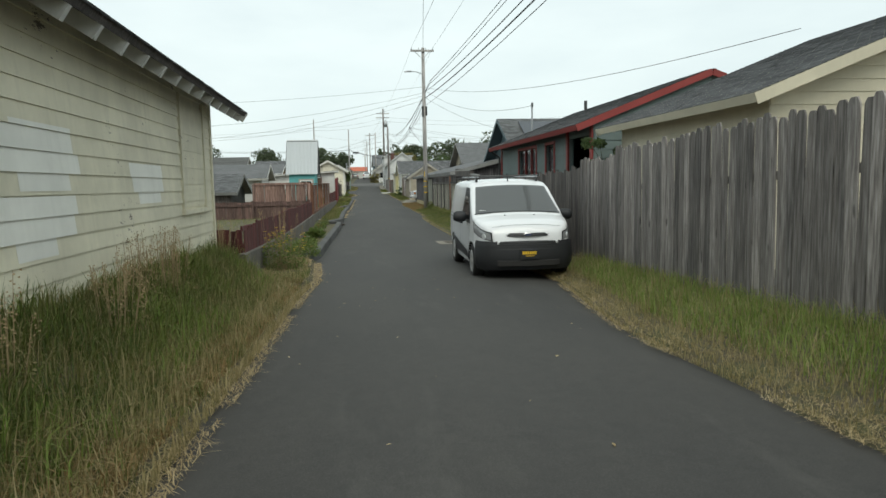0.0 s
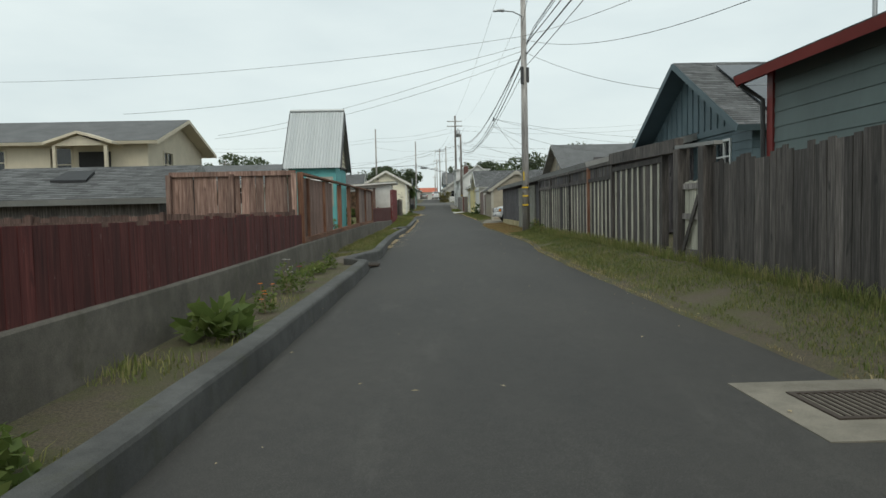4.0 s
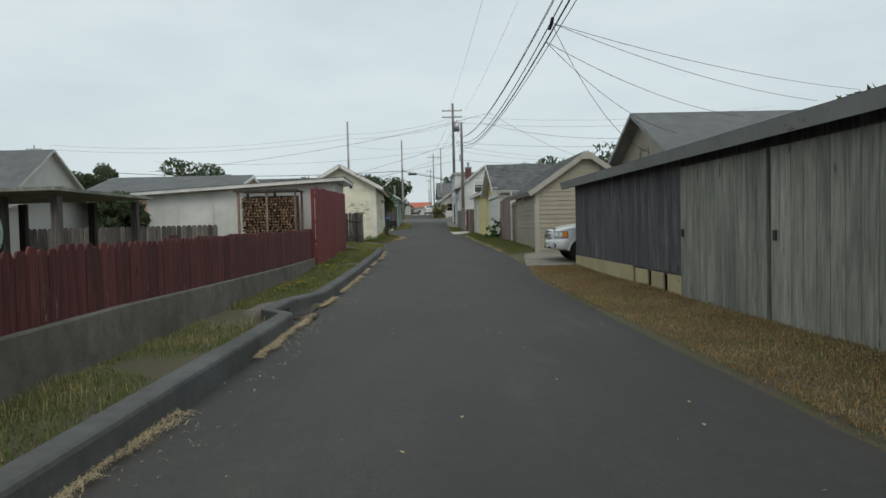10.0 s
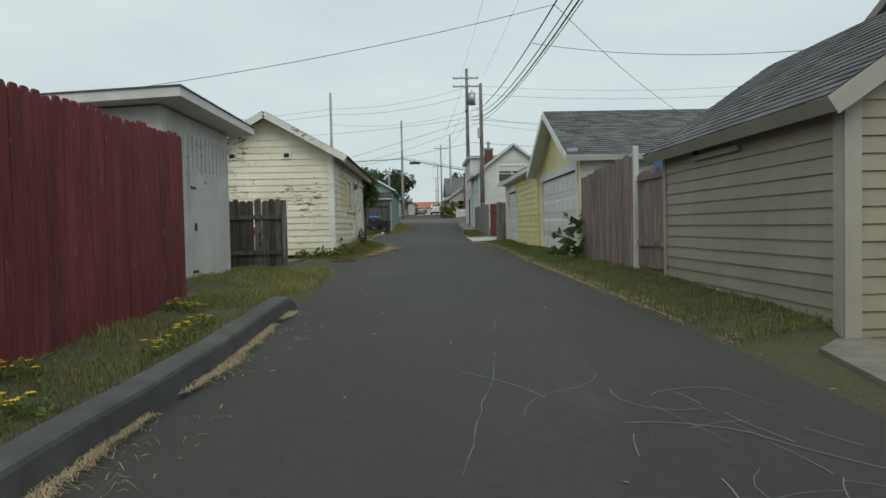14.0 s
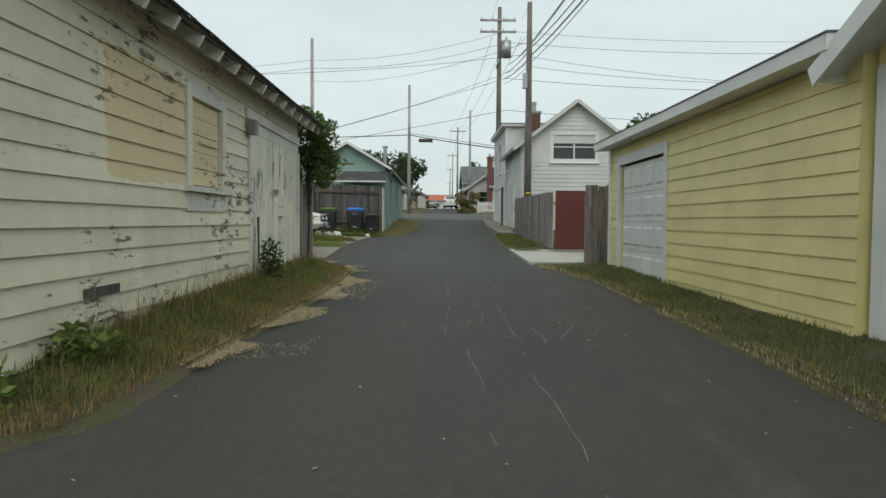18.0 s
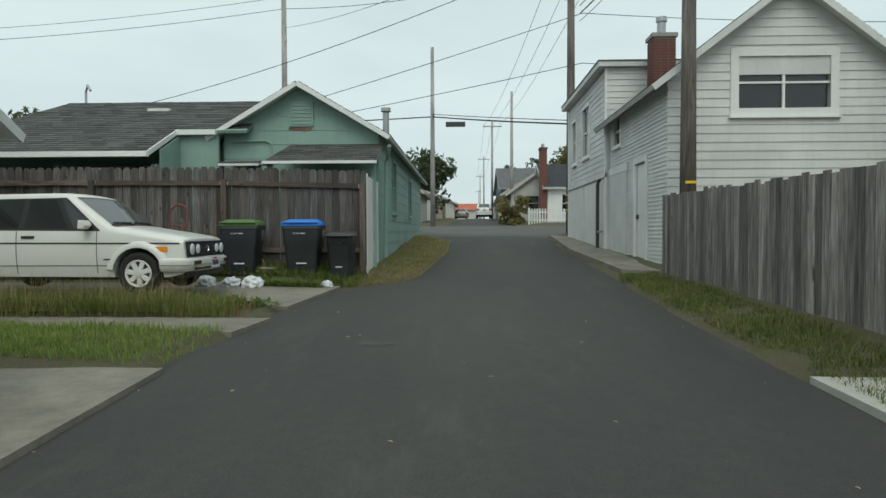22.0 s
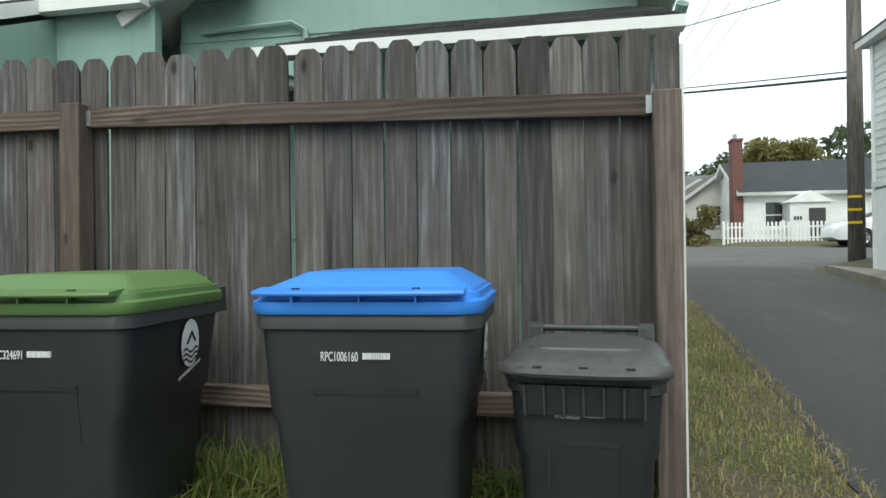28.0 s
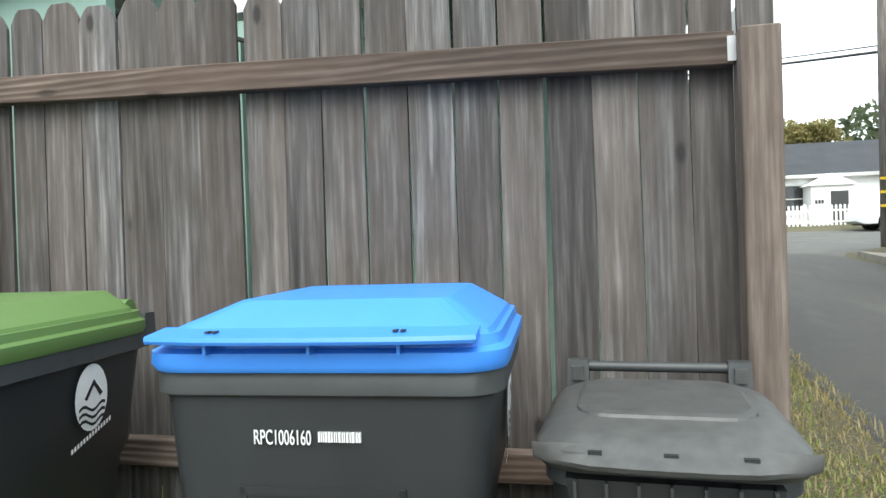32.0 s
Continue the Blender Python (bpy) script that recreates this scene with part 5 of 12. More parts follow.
# cream garage with badly peeling paint
def cream_garage():
    x0, x1, y0, y1, z0, ev, rz = -4.65, -0.95, 78.15, 87.3, 0.55, 3.55, 4.57
    s = thing("garage", "old cream clapboard garage with badly peeling paint", "garage", at=(-2.8, 82.7, z0))
    L = y1 - y0
    fr = house_shell(s, x0, x1, y0, y1, z0, ev, M["offwhite"], {"+x": [(3.46, 4.5, 1.37, 2.34)]}, gable_axis="y", ridge=rz)
    fx = fr["+x"]
    clapboards(s, fx, L, ev - z0, [(3.34, 4.62, 1.1, 2.45), (5.72, 9.15, 0.0, 2.5)], M["cream2"], 0.186, None, 0.028)
    clapboards(s, fr["-y"], x1 - x0, ev - z0, [], M["cream2"], 0.186, ((x1 - x0) / 2, rz - z0), 0.028)
    w = part("window", Geo().fbox(fx, 3.46, 4.5, 1.35, 1.38, -0.08, -0.05), M["offwhite"], s, "boarded-up window with flaking white trim")
    for a, b, c, e, k in ((3.32, 3.46, 1.36, 2.5, 0.05), (4.5, 4.64, 1.36, 2.5, 0.05), (3.46, 4.5, 2.34, 2.5, 0.05), (3.28, 4.7, 1.3, 1.36, 0.1), (3.34, 4.62, 1.09, 1.29, 0.035)):
        part("casing", Geo().fbox(fx, a, b, c, e, 0, k), M["offwhite"], w)
    for k in range(5):
        v = 1.385 + 0.19 * k
        part("board", Geo().fbox(fx, 3.47, 4.49, v, v + 0.182, -0.05, -0.012 + 0.008 * (k % 2)), M["cream2"], w)
    part("loose_batten", Geo().fbox(fx, 3.8, 4.42, 1.86, 1.89, 0.0, 0.02), M["cream2"], w)
    d = part("door", Geo().fbox(fx, 5.85, 9.0, 0.05, 2.27, 0, 0.02), M["offwhite"], s, "large plank garage door with flaking white paint")
    q = random.Random(31)
    u = 5.87
    while u < 8.9:
        wd = q.uniform(0.16, 0.3)
        part("plank", Geo().fbox(fx, u, min(8.99, u + wd - 0.007), 0.06 + q.uniform(0, 0.12), 2.25, 0.021, 0.03 + q.uniform(0, 0.008)), M["plankwhite"], d)
        u += wd
    # warped stiles, bars and a loose plank
    for a, b, k0, k1, v1 in ((7.14, 7.26, 0.05, 0.08, 2.25), (7.68, 7.78, 0.045, 0.07, 2.1), (7.86, 7.93, 0.045, 0.06, 2.24), (8.3, 8.39, 0.045, 0.06, 1.34)):
        part("stile", Geo().hexa([fx[0] + fx[1] * uu + fx[2] * vv + fx[3] * nn for vv, sh in ((0.1, 0.0), (v1, -0.08)) for uu, nn in ((a + sh, 0.03), (b + sh, 0.03), (b + sh, k1), (a + sh, k0))]), M["plankwhite"], d)
    part("crossbar", Geo().fbox(fx, 6.92, 7.2, 1.43, 1.49, 0.08, 0.1), M["greyfence"], d)
    part("crossbar", Geo().fbox(fx, 7.26, 7.8, 1.22, 1.37, 0.05, 0.075), M["plankwhite"], d)
    part("crossbar", Geo().fbox(fx, 7.26, 7.8, 1.06, 1.21, 0.05, 0.075), M["plankwhite"], d)
    part("patch_board", Geo().fbox(fx, 8.4, 8.48, 1.0, 1.45, 0.04, 0.06), M["plankwhite"], d)
    part("loose_plank", Geo().hexa([fx[0] + fx[1] * uu + fx[2] * vv + fx[3] * nn for vv, sh in ((0.05, 0.0), (1.05, -0.1)) for uu, nn in ((5.93 + sh, 0.05), (6.03 + sh, 0.05), (6.03 + sh, 0.08), (5.93 + sh, 0.08))]), M["plankwhite"], d)
    part("header", Geo().fbox(fx, 5.56, 9.12, 2.43, 2.57, 0.0, 0.06), M["offwhite"], s)
    part("header", Geo().fbox(fx, 5.72, 9.12, 2.27, 2.41, 0.0, 0.03), M["offwhite"], s)
    for a, b in ((5.7, 5.84), (9.01, 9.15)):
        trim(s, fx, a, b, 0.05, 2.27, M["offwhite"], 0.05, "trim")
    trim(s, fx, -0.01, 0.13, 0.0, ev - z0, M["offwhite"], 0.05, "corner_board")
    trim(s, fr["-y"], x1 - x0 - 0.13, x1 - x0 + 0.012, 0.0, ev - z0, M["offwhite"], 0.05, "corner_board")
    fy = fr["-y"]
    for u in (0.7, 2.27):
        v_ = part("vent", Geo().fbox(fy, u, u + 0.25, 2.8, 3.0, 0.0, 0.06), M["offwhite"], s, "small louvred vent box")
        # Flat black plate; the shade behind the louvres is put into its colour.
        part("grille", Geo().fbox(fy, u + 0.05, u + 0.2, 2.84, 2.96, 0.055, 0.064), M["dark"], v_)
    part("cleat", Geo().fbox(fy, 3.02, 3.12, 0.72, 1.32, 0.025, 0.06), M["cream2"], s)
    part("lamp_box", Geo().fbox(fx, 5.56, 5.74, 2.2, 2.4, 0.05, 0.16), M["greytrim"], s)
    # Boards stay whole; dark sheets on them paint the shade of two rotten openings.
    part("gap", Geo().fbox(fx, 6.03, 6.2, 0.35, 1.04, 0.042, 0.046), M["dark"], d, "dark sheet on the planks standing in for a shaded rotten gap")
    part("gap", Geo().fbox(fx, 1.2, 1.78, 0.375, 0.455, 0.029, 0.033), M["darkfence"], s, "dark sheet standing in for a shaded rotten hole in the lower clapboards")
    gable_roof(s, x0, x1, y0, y1, "y", ev + 0.03, rz + 0.05, 0.44, 0.42, M["roofbrown"], M["offwhite"], 0.05, tails=True)


cream_garage()


# ---- east side ----
def east_fences():
    fx = lambda y: 4.15 + 0.038 * y
    y0, y1 = -6.0, 13.0
    board_fence("tall weathered grey board fence with ragged tops", (fx(y0), y0), (fx(y1), y1), lambda s: gz(y0 + s) + 0.1, lambda s: 2.36 - 0.012 * (s - 8) if s < 17 else 2.1, M["greyfence"], 0.15, 0.14, 0.02, top="ear", jag=0.06, rails=(0.35, 1.5), rail_side=1, lean=0.02, wjit=0.15)
    y0, y1 = 13.0, 27.3
    board_fence("dark weathered board fence beside the alley", (fx(y0), y0), (5.16, y1), lambda s: gz(y0 + s) + 0.12, lambda s: 1.95 - 0.02 * s, M["darkfence"], 0.15, 0.145, 0.02, jag=0.06, rails=(0.35, 1.3), rail_side=1, wjit=0.12)
    # gate
    g = thing("gate", "pale plank gate with a dark diagonal brace between heavy posts", "gate", at=(5.1, 28, 0.0))
    for y, h in ((28.5, 2.02), (27.42, 1.98)):
        part("post", bevelled(Geo().box(5.0, 5.22, y - 0.11, y + 0.11, -0.1, h), 0.012, 1), M["darkfence"], g)
    part("header", Geo().hexa([(5.04, 27.0, 1.97), (5.18, 27.0, 1.97), (5.18, 28.7, 2.04), (5.04, 28.7, 2.04), (5.04, 27.0, 2.03), (5.18, 27.0, 2.03), (5.18, 28.7, 2.1), (5.04, 28.7, 2.1)]), M["greytrim"], g, "weathered pale board over the gate")
    for k in range(5):
        part("board", Geo().box(5.12, 5.14, 27.57 + k * 0.16, 27.715 + k * 0.16, 0.06, 1.43 + 0.02 * (k % 2)), M["stripe"], g)
    for z in (0.16, 0.78, 1.3):
        part("rail", Geo().box(5.08, 5.118, 27.55, 28.37, z, z + 0.1), M["greyfence"], g)
    part("brace", Geo().hexa([(5.05, 28.25, 0.2), (5.078, 28.25, 0.2), (5.078, 28.37, 0.2), (5.05, 28.37, 0.2), (5.05, 27.57, 1.2), (5.078, 27.57, 1.2), (5.078, 27.69, 1.2), (5.05, 27.69, 1.2)]), M["darkfence"], g)
    # striped fence
    f = thing("fence", "dark fence of boards alternating with pale strips under a lattice top", "fence", at=(5.12, 29.4, 0))
    q = random.Random(9)
    x = 5.14
    posts = (29.43, 32.86, 35.23, 37.63, 40.69, 42.98)
    base = lambda yy: gz(yy) + 0.24
    for a, b in zip(posts, posts[1:]):
        near = a < 30
        zt_ = 1.86 if near else 1.68
        n = round((b - a) / 0.405)
        w = (b - a - 0.12) / n
        for k in range(n):
            y = a + 0.06 + w * (k + 0.5)
            h = round(zt_ - base(y), 2)
            half = w / 2
            set_board(f, "board", board_mesh(half - 0.006, h, 0.018, M["darkfence"], "flat", k % 4), x, y - half / 2, base(y), math.pi / 2, q.uniform(-0.004, 0.004))
            set_board(f, "board", board_mesh(half - 0.006, h, 0.018, M["barn"] if q.random() < 0.3 else M["darkfence"], "flat", (k + 2) % 4), x, y + half / 2, base(y), math.pi / 2, q.uniform(-0.004, 0.004))
            set_board(f, "strip", board_mesh(0.085, h, 0.016, M["barn"] if q.random() < 0.08 else M["stripe"], "flat", k % 4), x - 0.019, y, base(y) + 0.02, math.pi / 2, q.uniform(-0.008, 0.008), "pale painted strip")
    for p in posts:
        set_board(f, "post", board_mesh(0.13, 2.1, 0.13, M["rustpost"] if p in (35.23,) else M["darkfence"], "flat", 2), x + 0.0, p, 0.0, math.pi / 2)
    for a, b in zip(posts, posts[1:]):
        near = a < 30
        for z, h in ((1.86 if near else 1.69, 0.1), (base(a) - 0.09, 0.1)):
            part("rail", Geo().box(x - 0.05, x + 0.03, a + 0.07, b - 0.07, z, z + h), M["darkfence"], f)
        if near:
            part("header", Geo().hexa([(x - 0.1, a - 0.8, 1.98), (x + 0.06, a - 0.8, 1.98), (x + 0.06, b + 0.05, 2.04), (x - 0.1, b + 0.05, 2.04), (x - 0.1, a - 0.8, 2.23), (x + 0.06, a - 0.8, 2.23), (x + 0.06, b + 0.05, 2.3), (x - 0.1, b + 0.05, 2.3)]), M["darkfence"], f, "heavy weathered header beam")
        else:
            part("rail", Geo().box(x - 0.05, x + 0.03, a + 0.07, b - 0.07, 2.06, 2.14), M["darkfence"], f)
            yy = a + 0.1
            while yy < b - 0.12:
                part("slat", Geo().box(x - 0.01, x + 0.01, yy, yy + 0.085, 1.792, 2.058), M["barn"] if q.random() < 0.4 else M["darkfence"], f)
                yy += 0.12
    # pinkish fence
    board_fence("faded pinkish board fence between garages", (5.42, 70.2), (5.44, 74.25), lambda s: gz(70 + s) + 0.05, lambda s: 2.5 - 0.03 * s, M["pinkfence"], 0.145, 0.142, 0.02, jag=0.03, rails=(0.4, 1.7), rail_side=1)
    board_fence("short weathered gate panel with a gap beneath", (5.46, 68.75), (5.44, 70.0), lambda s: gz(69) + 0.22, lambda s: 2.15, M["pinkfence"], 0.145, 0.142, 0.02, jag=0.02, rails=(0.4, 1.5), rail_side=-1)
    solid("post", Geo().box(5.36, 5.44, 70.05, 70.13, gz(70), 2.62), M["whitewear"], "slim white fence post", "post")
    solid("sheet", Geo().box(5.55, 5.6, 68.9, 69.6, 2.0, 2.3), M["bluetarp"], "blue plastic sheet behind the gate", "sheet")
    # red cross fence and grey fence by the concrete apron
    board_fence("grey weathered fence end beside the garage", (4.94, 88.62), (5.75, 88.62), lambda s: gz(88), lambda s: 2.33, M["greyfence"], 0.15, 0.148, 0.02, jag=0.01, rails=(0.4, 1.5), rail_side=-1)
    r = thing("fence", "flat red painted fence panel across the apron", "fence", at=(7, 93.2, 0.6))
    for i in range(25):
        part("board", Geo().box(5.12 + i * 0.3, 5.418 + i * 0.3, 93.2, 93.22, gz(93) + 0.1, 2.43), M["redflat"], r)
    board_fence("weathered grey board fence along the alley", (5.07, 93.25), (4.97, 101.6), lambda s: gz(93.3 + s) + 0.1, lambda s: 2.41 + 0.008 * s, M["greyfence"], 0.145, 0.14, 0.02, top="flat", jag=0.03, rails=(0.35, 1.3), rail_side=1)


east_fences()


def cream_house():
    x0, x1, y0, y1, z0, ev, rz = 6.38, 16.8, 9.27, 15.05, 0.2, 3.04, 5.06
    s = thing("house", "cream clapboard house with a grey shingle roof", "house", at=(9, 12, z0))
    fr = house_shell(s, x0, x1, y0, y1, z0, ev, M["creamhouse"], {}, gable_axis="y", ridge=rz)
    clapboards(s, fr["-y"], x1 - x0, ev - z0, [], M["creamhouse"], 0.2, ((x1 - x0) / 2, rz - z0))
    clapboards(s, fr["-x"], y1 - y0, ev - z0, [], M["creamhouse"], 0.2)
    gable_roof(s, x0, x1, y0, y1, "y", ev, rz, 0.48, 0.4, M["roof"], M["creamhouse"], 0.08)


def slate_house():
    x0, x1, y0, y1, z0, ev, rz = 6.25, 12.7, 16.6, 27.6, 0.1, 3.2, 4.5
    s = thing("house", "dark slate-green house with red window trim", "house", at=(9, 22, z0))
    holes = {"-x": [(3.0, 5.4, 1.75, 2.75), (6.6, 7.5, 1.65, 2.75), (8.95, 10.8, 0.9, 2.8)]}
    fr = house_shell(s, x0, x1, y0, y1, z0, ev, M["slatehouse"], holes, gable_axis="y", ridge=rz)
    f = fr["-x"]
    clapboards(s, f, y1 - y0, ev - z0, [(a - 0.1, b + 0.1, c - 0.1, d + 0.1) for a, b, c, d in holes["-x"]], M["slatehouse"], 0.24)
    clapboards(s, fr["-y"], x1 - x0, ev - z0, [], M["slatehouse"], 0.24, ((x1 - x0) / 2, rz - z0))
    window_unit(s, f, 3.0, 5.4, 1.75, 2.75, M["redtrim"], 3, 1, 0.1, blind=0.95)
    window_unit(s, f, 6.6, 7.5, 1.65, 2.75, M["redtrim"], 1, 1, 0.1, blind=0.9)
    for a in (8.78, 10.8):
        trim(s, f, a, a + 0.16, 0.0, ev - z0, M["redtrim"], 0.06, "post")
    trim(s, f, -0.02, 0.16, 0.0, ev - z0, M["redtrim"], 0.05, "corner_board")
    gable_roof(s, x0, x1, y0, y1, "y", ev + 0.05, rz, 0.5, 0.12, M["roof"], M["redtrim"], 0.09)
    part("vent_pipe", Geo().tube([(8.3, 23, 3.8), (8.3, 23, 4.55)], 0.06, 8), M["darkmetal"], s)
    part("downpipe", Geo().tube([(5.8, 27.7, 3.0), (6.15, 27.66, 2.75), (6.18, 27.66, 0.3)], 0.04, 8), M["darkmetal"], s)
    mast = part("service_mast", Geo().tube([(7.3, 26.6, 3.2), (7.3, 26.6, 4.75)], 0.035, 8), M["galv"], s)
    part("mast_head", Geo().tube([(7.3, 26.6, 4.75), (7.3, 26.55, 4.9), (7.25, 26.4, 4.85)], 0.05, 8), M["galv"], mast)


def solar_house():
    x0, x1, y0, y1, z0, ev, rz = 8.65, 16.0, 33.0, 40.4, 0.2, 3.05, 5.15
    s = thing("house", "blue-grey gabled house with solar panels on the roof", "house", at=(12, 36.7, z0))
    holes = {"-x": [(5.3, 6.2, 1.7, 2.5)]}
    fr = house_shell(s, x0, x1, y0, y1, z0, ev, M["blueslate"], holes, gable_axis="x", ridge=rz)
    f = fr["-x"]
    clapboards(s, f, y1 - y0, 2.72, [(5.2, 6.3, 1.6, 2.6)], M["blueslate"], 0.22)
    clapboards(s, fr["-y"], x1 - x0, ev - z0, [], M["blueslate"], 0.22)
    window_unit(s, f, 5.3, 6.2, 1.7, 2.5, M["white"], 2, 2, 0.06)
    trim(s, f, -0.03, y1 - y0 + 0.03, 2.73, 2.9, M["blueslate"], 0.06, "band")
    mid = (y1 - y0) / 2
    u = 0.35
    while u < y1 - y0 - 0.3:
        h = 2.9 + (rz - ev) * (1 - abs(u - mid) / mid) - 0.12
        if h > 3.0:
            trim(s, f, u, u + 0.05, 2.9, h, M["blueslate"], 0.03, "batten")
        u += 0.42
    gable_roof(s, x0, x1, y0, y1, "x", ev + 0.03, rz, 0.45, 0.6, M["roof"], M["blueslate"], 0.1)
    run, rise = (y1 - y0) / 2, rz - ev
    v = V3((0, run, rise)).normalized()
    n = V3((0, -rise, run)).normalized()
    o = V3((9.1, y0, ev + 0.03)) + n * 0.16
    for i in range(4):
        for j in range(2):
            p = part("solar_panel", Geo().fbox((o, V3((1, 0, 0)), v, n), i * 1.72, i * 1.72 + 1.7, 0.2 + j * 1.75, 1.9 + j * 1.75, 0, 0.035), M["solar"], s, "dark solar panel in a thin frame")
            part("panel_frame", Geo().fbox((o, V3((1, 0, 0)), v, n), i * 1.72 - 0.01, i * 1.72 + 1.71, 0.185 + j * 1.75, 0.2 + j * 1.75, -0.02, 0.04), M["galv"], p)


def long_shed():
    x0, x1, y0, y1, z0, ev = 5.6, 9.6, 36.6, 59.15, 0.1, 2.34
    s = thing("shed", "long grey board shed with pale sliding barn doors", "shed", at=(7, 48, z0))
    top = 3.3
    core = Geo()
    for a, b in ((x0 + 0.02, x0 + 0.12), (x1 - 0.12, x1)):
        core.box(a, b, y0, y1, 0.3, ev if a < 7 else top)
    for a, b in ((y0, y0 + 0.1), (y1 - 0.1, y1)):
        core.hexa([(x0 + 0.125, a, 0.3), (x1 - 0.125, a, 0.3), (x1 - 0.125, b, 0.3), (x0 + 0.125, b, 0.3), (x0 + 0.125, a, ev), (x1 - 0.125, a, top), (x1 - 0.125, b, top), (x0 + 0.125, b, ev)])
    part("wall", core, M["barn"], s)
    q = random.Random(12)
    y = 43.6
    k = 0
    while y < y1:
        w = 0.19
        if not 46.75 < y < 51.9:
            zb = 0.36 if y > 52 else 0.1
            set_board(s, "board", board_mesh(w, round(ev - zb, 1), 0.02, M["barn"], "flat", k % 4), x0, y, zb, math.pi / 2)
        y += 0.196
        k += 1
    y = x0 + 0.1
    k = 0
    while y < x1:
        set_board(s, "board", board_mesh(0.19, 2.3, 0.02, M["barn"], "flat", k % 4), y, y0 - 0.012, 0.2)
        set_board(s, "board", board_mesh(0.19, 2.0, 0.02, M["barn"], "flat", k % 4), y, y1 + 0.012, 0.36)
        y += 0.196
        k += 1
    for a, b in ((46.75, 49.1), (49.2, 51.85)):
        d = part("sliding_door", Geo().box(x0 - 0.045, x0 - 0.015, a, b, -0.02, 2.08), M["barndoor"], s, "pale grey-green sliding plank door")
        yy = a
        while yy < b - 0.05:
            part("plank", Geo().box(x0 - 0.062, x0 - 0.046, yy + 0.004, min(b, yy + 0.235), -0.02, 2.08), M["barndoor"], d)
            yy += 0.24
        part("latch", Geo().box(x0 - 0.09, x0 - 0.063, b - 0.14, b - 0.08, 0.98, 1.1), M["darkmetal"], d)
    for a, b, m_ in ((43.95, 46.2, "yellowbase"), (54.4, 59.17, "yellowbase")):
        part("skirting", Geo().box(x0 - 0.02, x0 + 0.02, a, b, 0.0 if a > 50 else -0.05, 0.36 if a > 50 else 0.42), M[m_], s, "pale yellow base board")
    for a, b in ((51.95, 52.6), (52.8, 53.4), (53.6, 54.3)):
        part("skirting", Geo().box(x0 - 0.0, x0 + 0.03, a, b, 0.0, 0.33), M["yellowbase"], s, "pale yellow base board")
    part("end_skirting", Geo().box(x0 + 0.03, x1, y1 - 0.02, y1 + 0.02, 0.0, 0.36), M["yellowbase"], s)
    sl = (top - ev) / (x1 - x0)
    n = V3((-sl, 0, 1)).normalized()
    u = V3((1, 0, sl)).normalized()
    L = math.hypot(x1 - x0 + 0.6, (x1 - x0 + 0.6) * sl)
    o = V3((x0 - 0.3, y0 - 0.35, ev - 0.3 * sl + 0.01))
    fr = (o, V3((0, 1, 0)), u, n)
    part("roof", Geo().fbox(fr, 0, y1 - y0 + 0.7, 0, L, 0, 0.05), M["greytrim"], s)
    part("felt", Geo().fbox(fr, -0.02, y1 - y0 + 0.72, -0.02, L, 0.052, 0.066), M["roof"], s, "dark roofing felt")
    part("fascia", Geo().fbox(fr, 0, y1 - y0 + 0.7, -0.03, -0.002, -0.12, 0.06), M["greytrim"], s, "weathered grey-white fascia board")
    for uu in (-0.03, y1 - y0 + 0.703):
        part("bargeboard", Geo().fbox(fr, uu, uu + 0.027, -0.03, L, -0.14, 0.06), M["greytrim"], s, "weathered grey-white fascia board")
    trim(s, face(x0, y0 + 4.0, 0, "-x"), 0.0, 0.35, 1.75, 1.98, M["whitewear"], 0.03, "notice_board")


def tan_garage():
    x0, x1, y0, y1, z0, ev, rz = 5.42, 8.95, 64.3, 68.7, 0.15, 2.42, 3.62
    s = thing("garage", "tan clapboard garage with a shingle roof", "garage", at=(7.2, 66.5, z0))
    fr = house_shell(s, x0, x1, y0, y1, z0, ev, M["tan"], {}, gable_axis="y", ridge=rz)
    clapboards(s, fr["-y"], x1 - x0, ev - z0, [], M["tan"], 0.155, ((x1 - x0) / 2, rz - z0), 0.024)
    clapboards(s, fr["-x"], y1 - y0, ev - z0, [], M["tan"], 0.155, None, 0.024)
    trim(s, fr["-y"], -0.03, 0.12, 0, ev - z0 + 0.05, M["tantrim"], 0.04, "corner_board")
    trim(s, fr["-y"], x1 - x0 - 0.12, x1 - x0 + 0.03, 0, ev - z0, M["tantrim"], 0.04, "corner_board")
    trim(s, fr["-x"], y1 - y0 - 0.12, y1 - y0 + 0.0, 0, ev - z0, M["tantrim"], 0.04, "corner_board")
    trim(s, fr["-x"], -0.0, 0.1, 0, ev - z0, M["tantrim"], 0.04, "corner_board")
    trim(s, fr["-x"], 1.2, 2.5, 1.95, 2.02, M["tan"], 0.07, "ledge")
    trim(s, fr["-x"], 1.2, 1.26, 2.02, 2.12, M["darkmetal"], 0.07, "bracket")
    gable_roof(s, x0, x1, y0, y1, "y", ev, rz, 0.22, 0.18, M["roof"], M["tantrim"], 0.07)
    part("peak_block", Geo().box(6.98, 7.4, y0 - 0.24, y0 - 0.2, 3.4, 3.62), M["tantrim"], s)


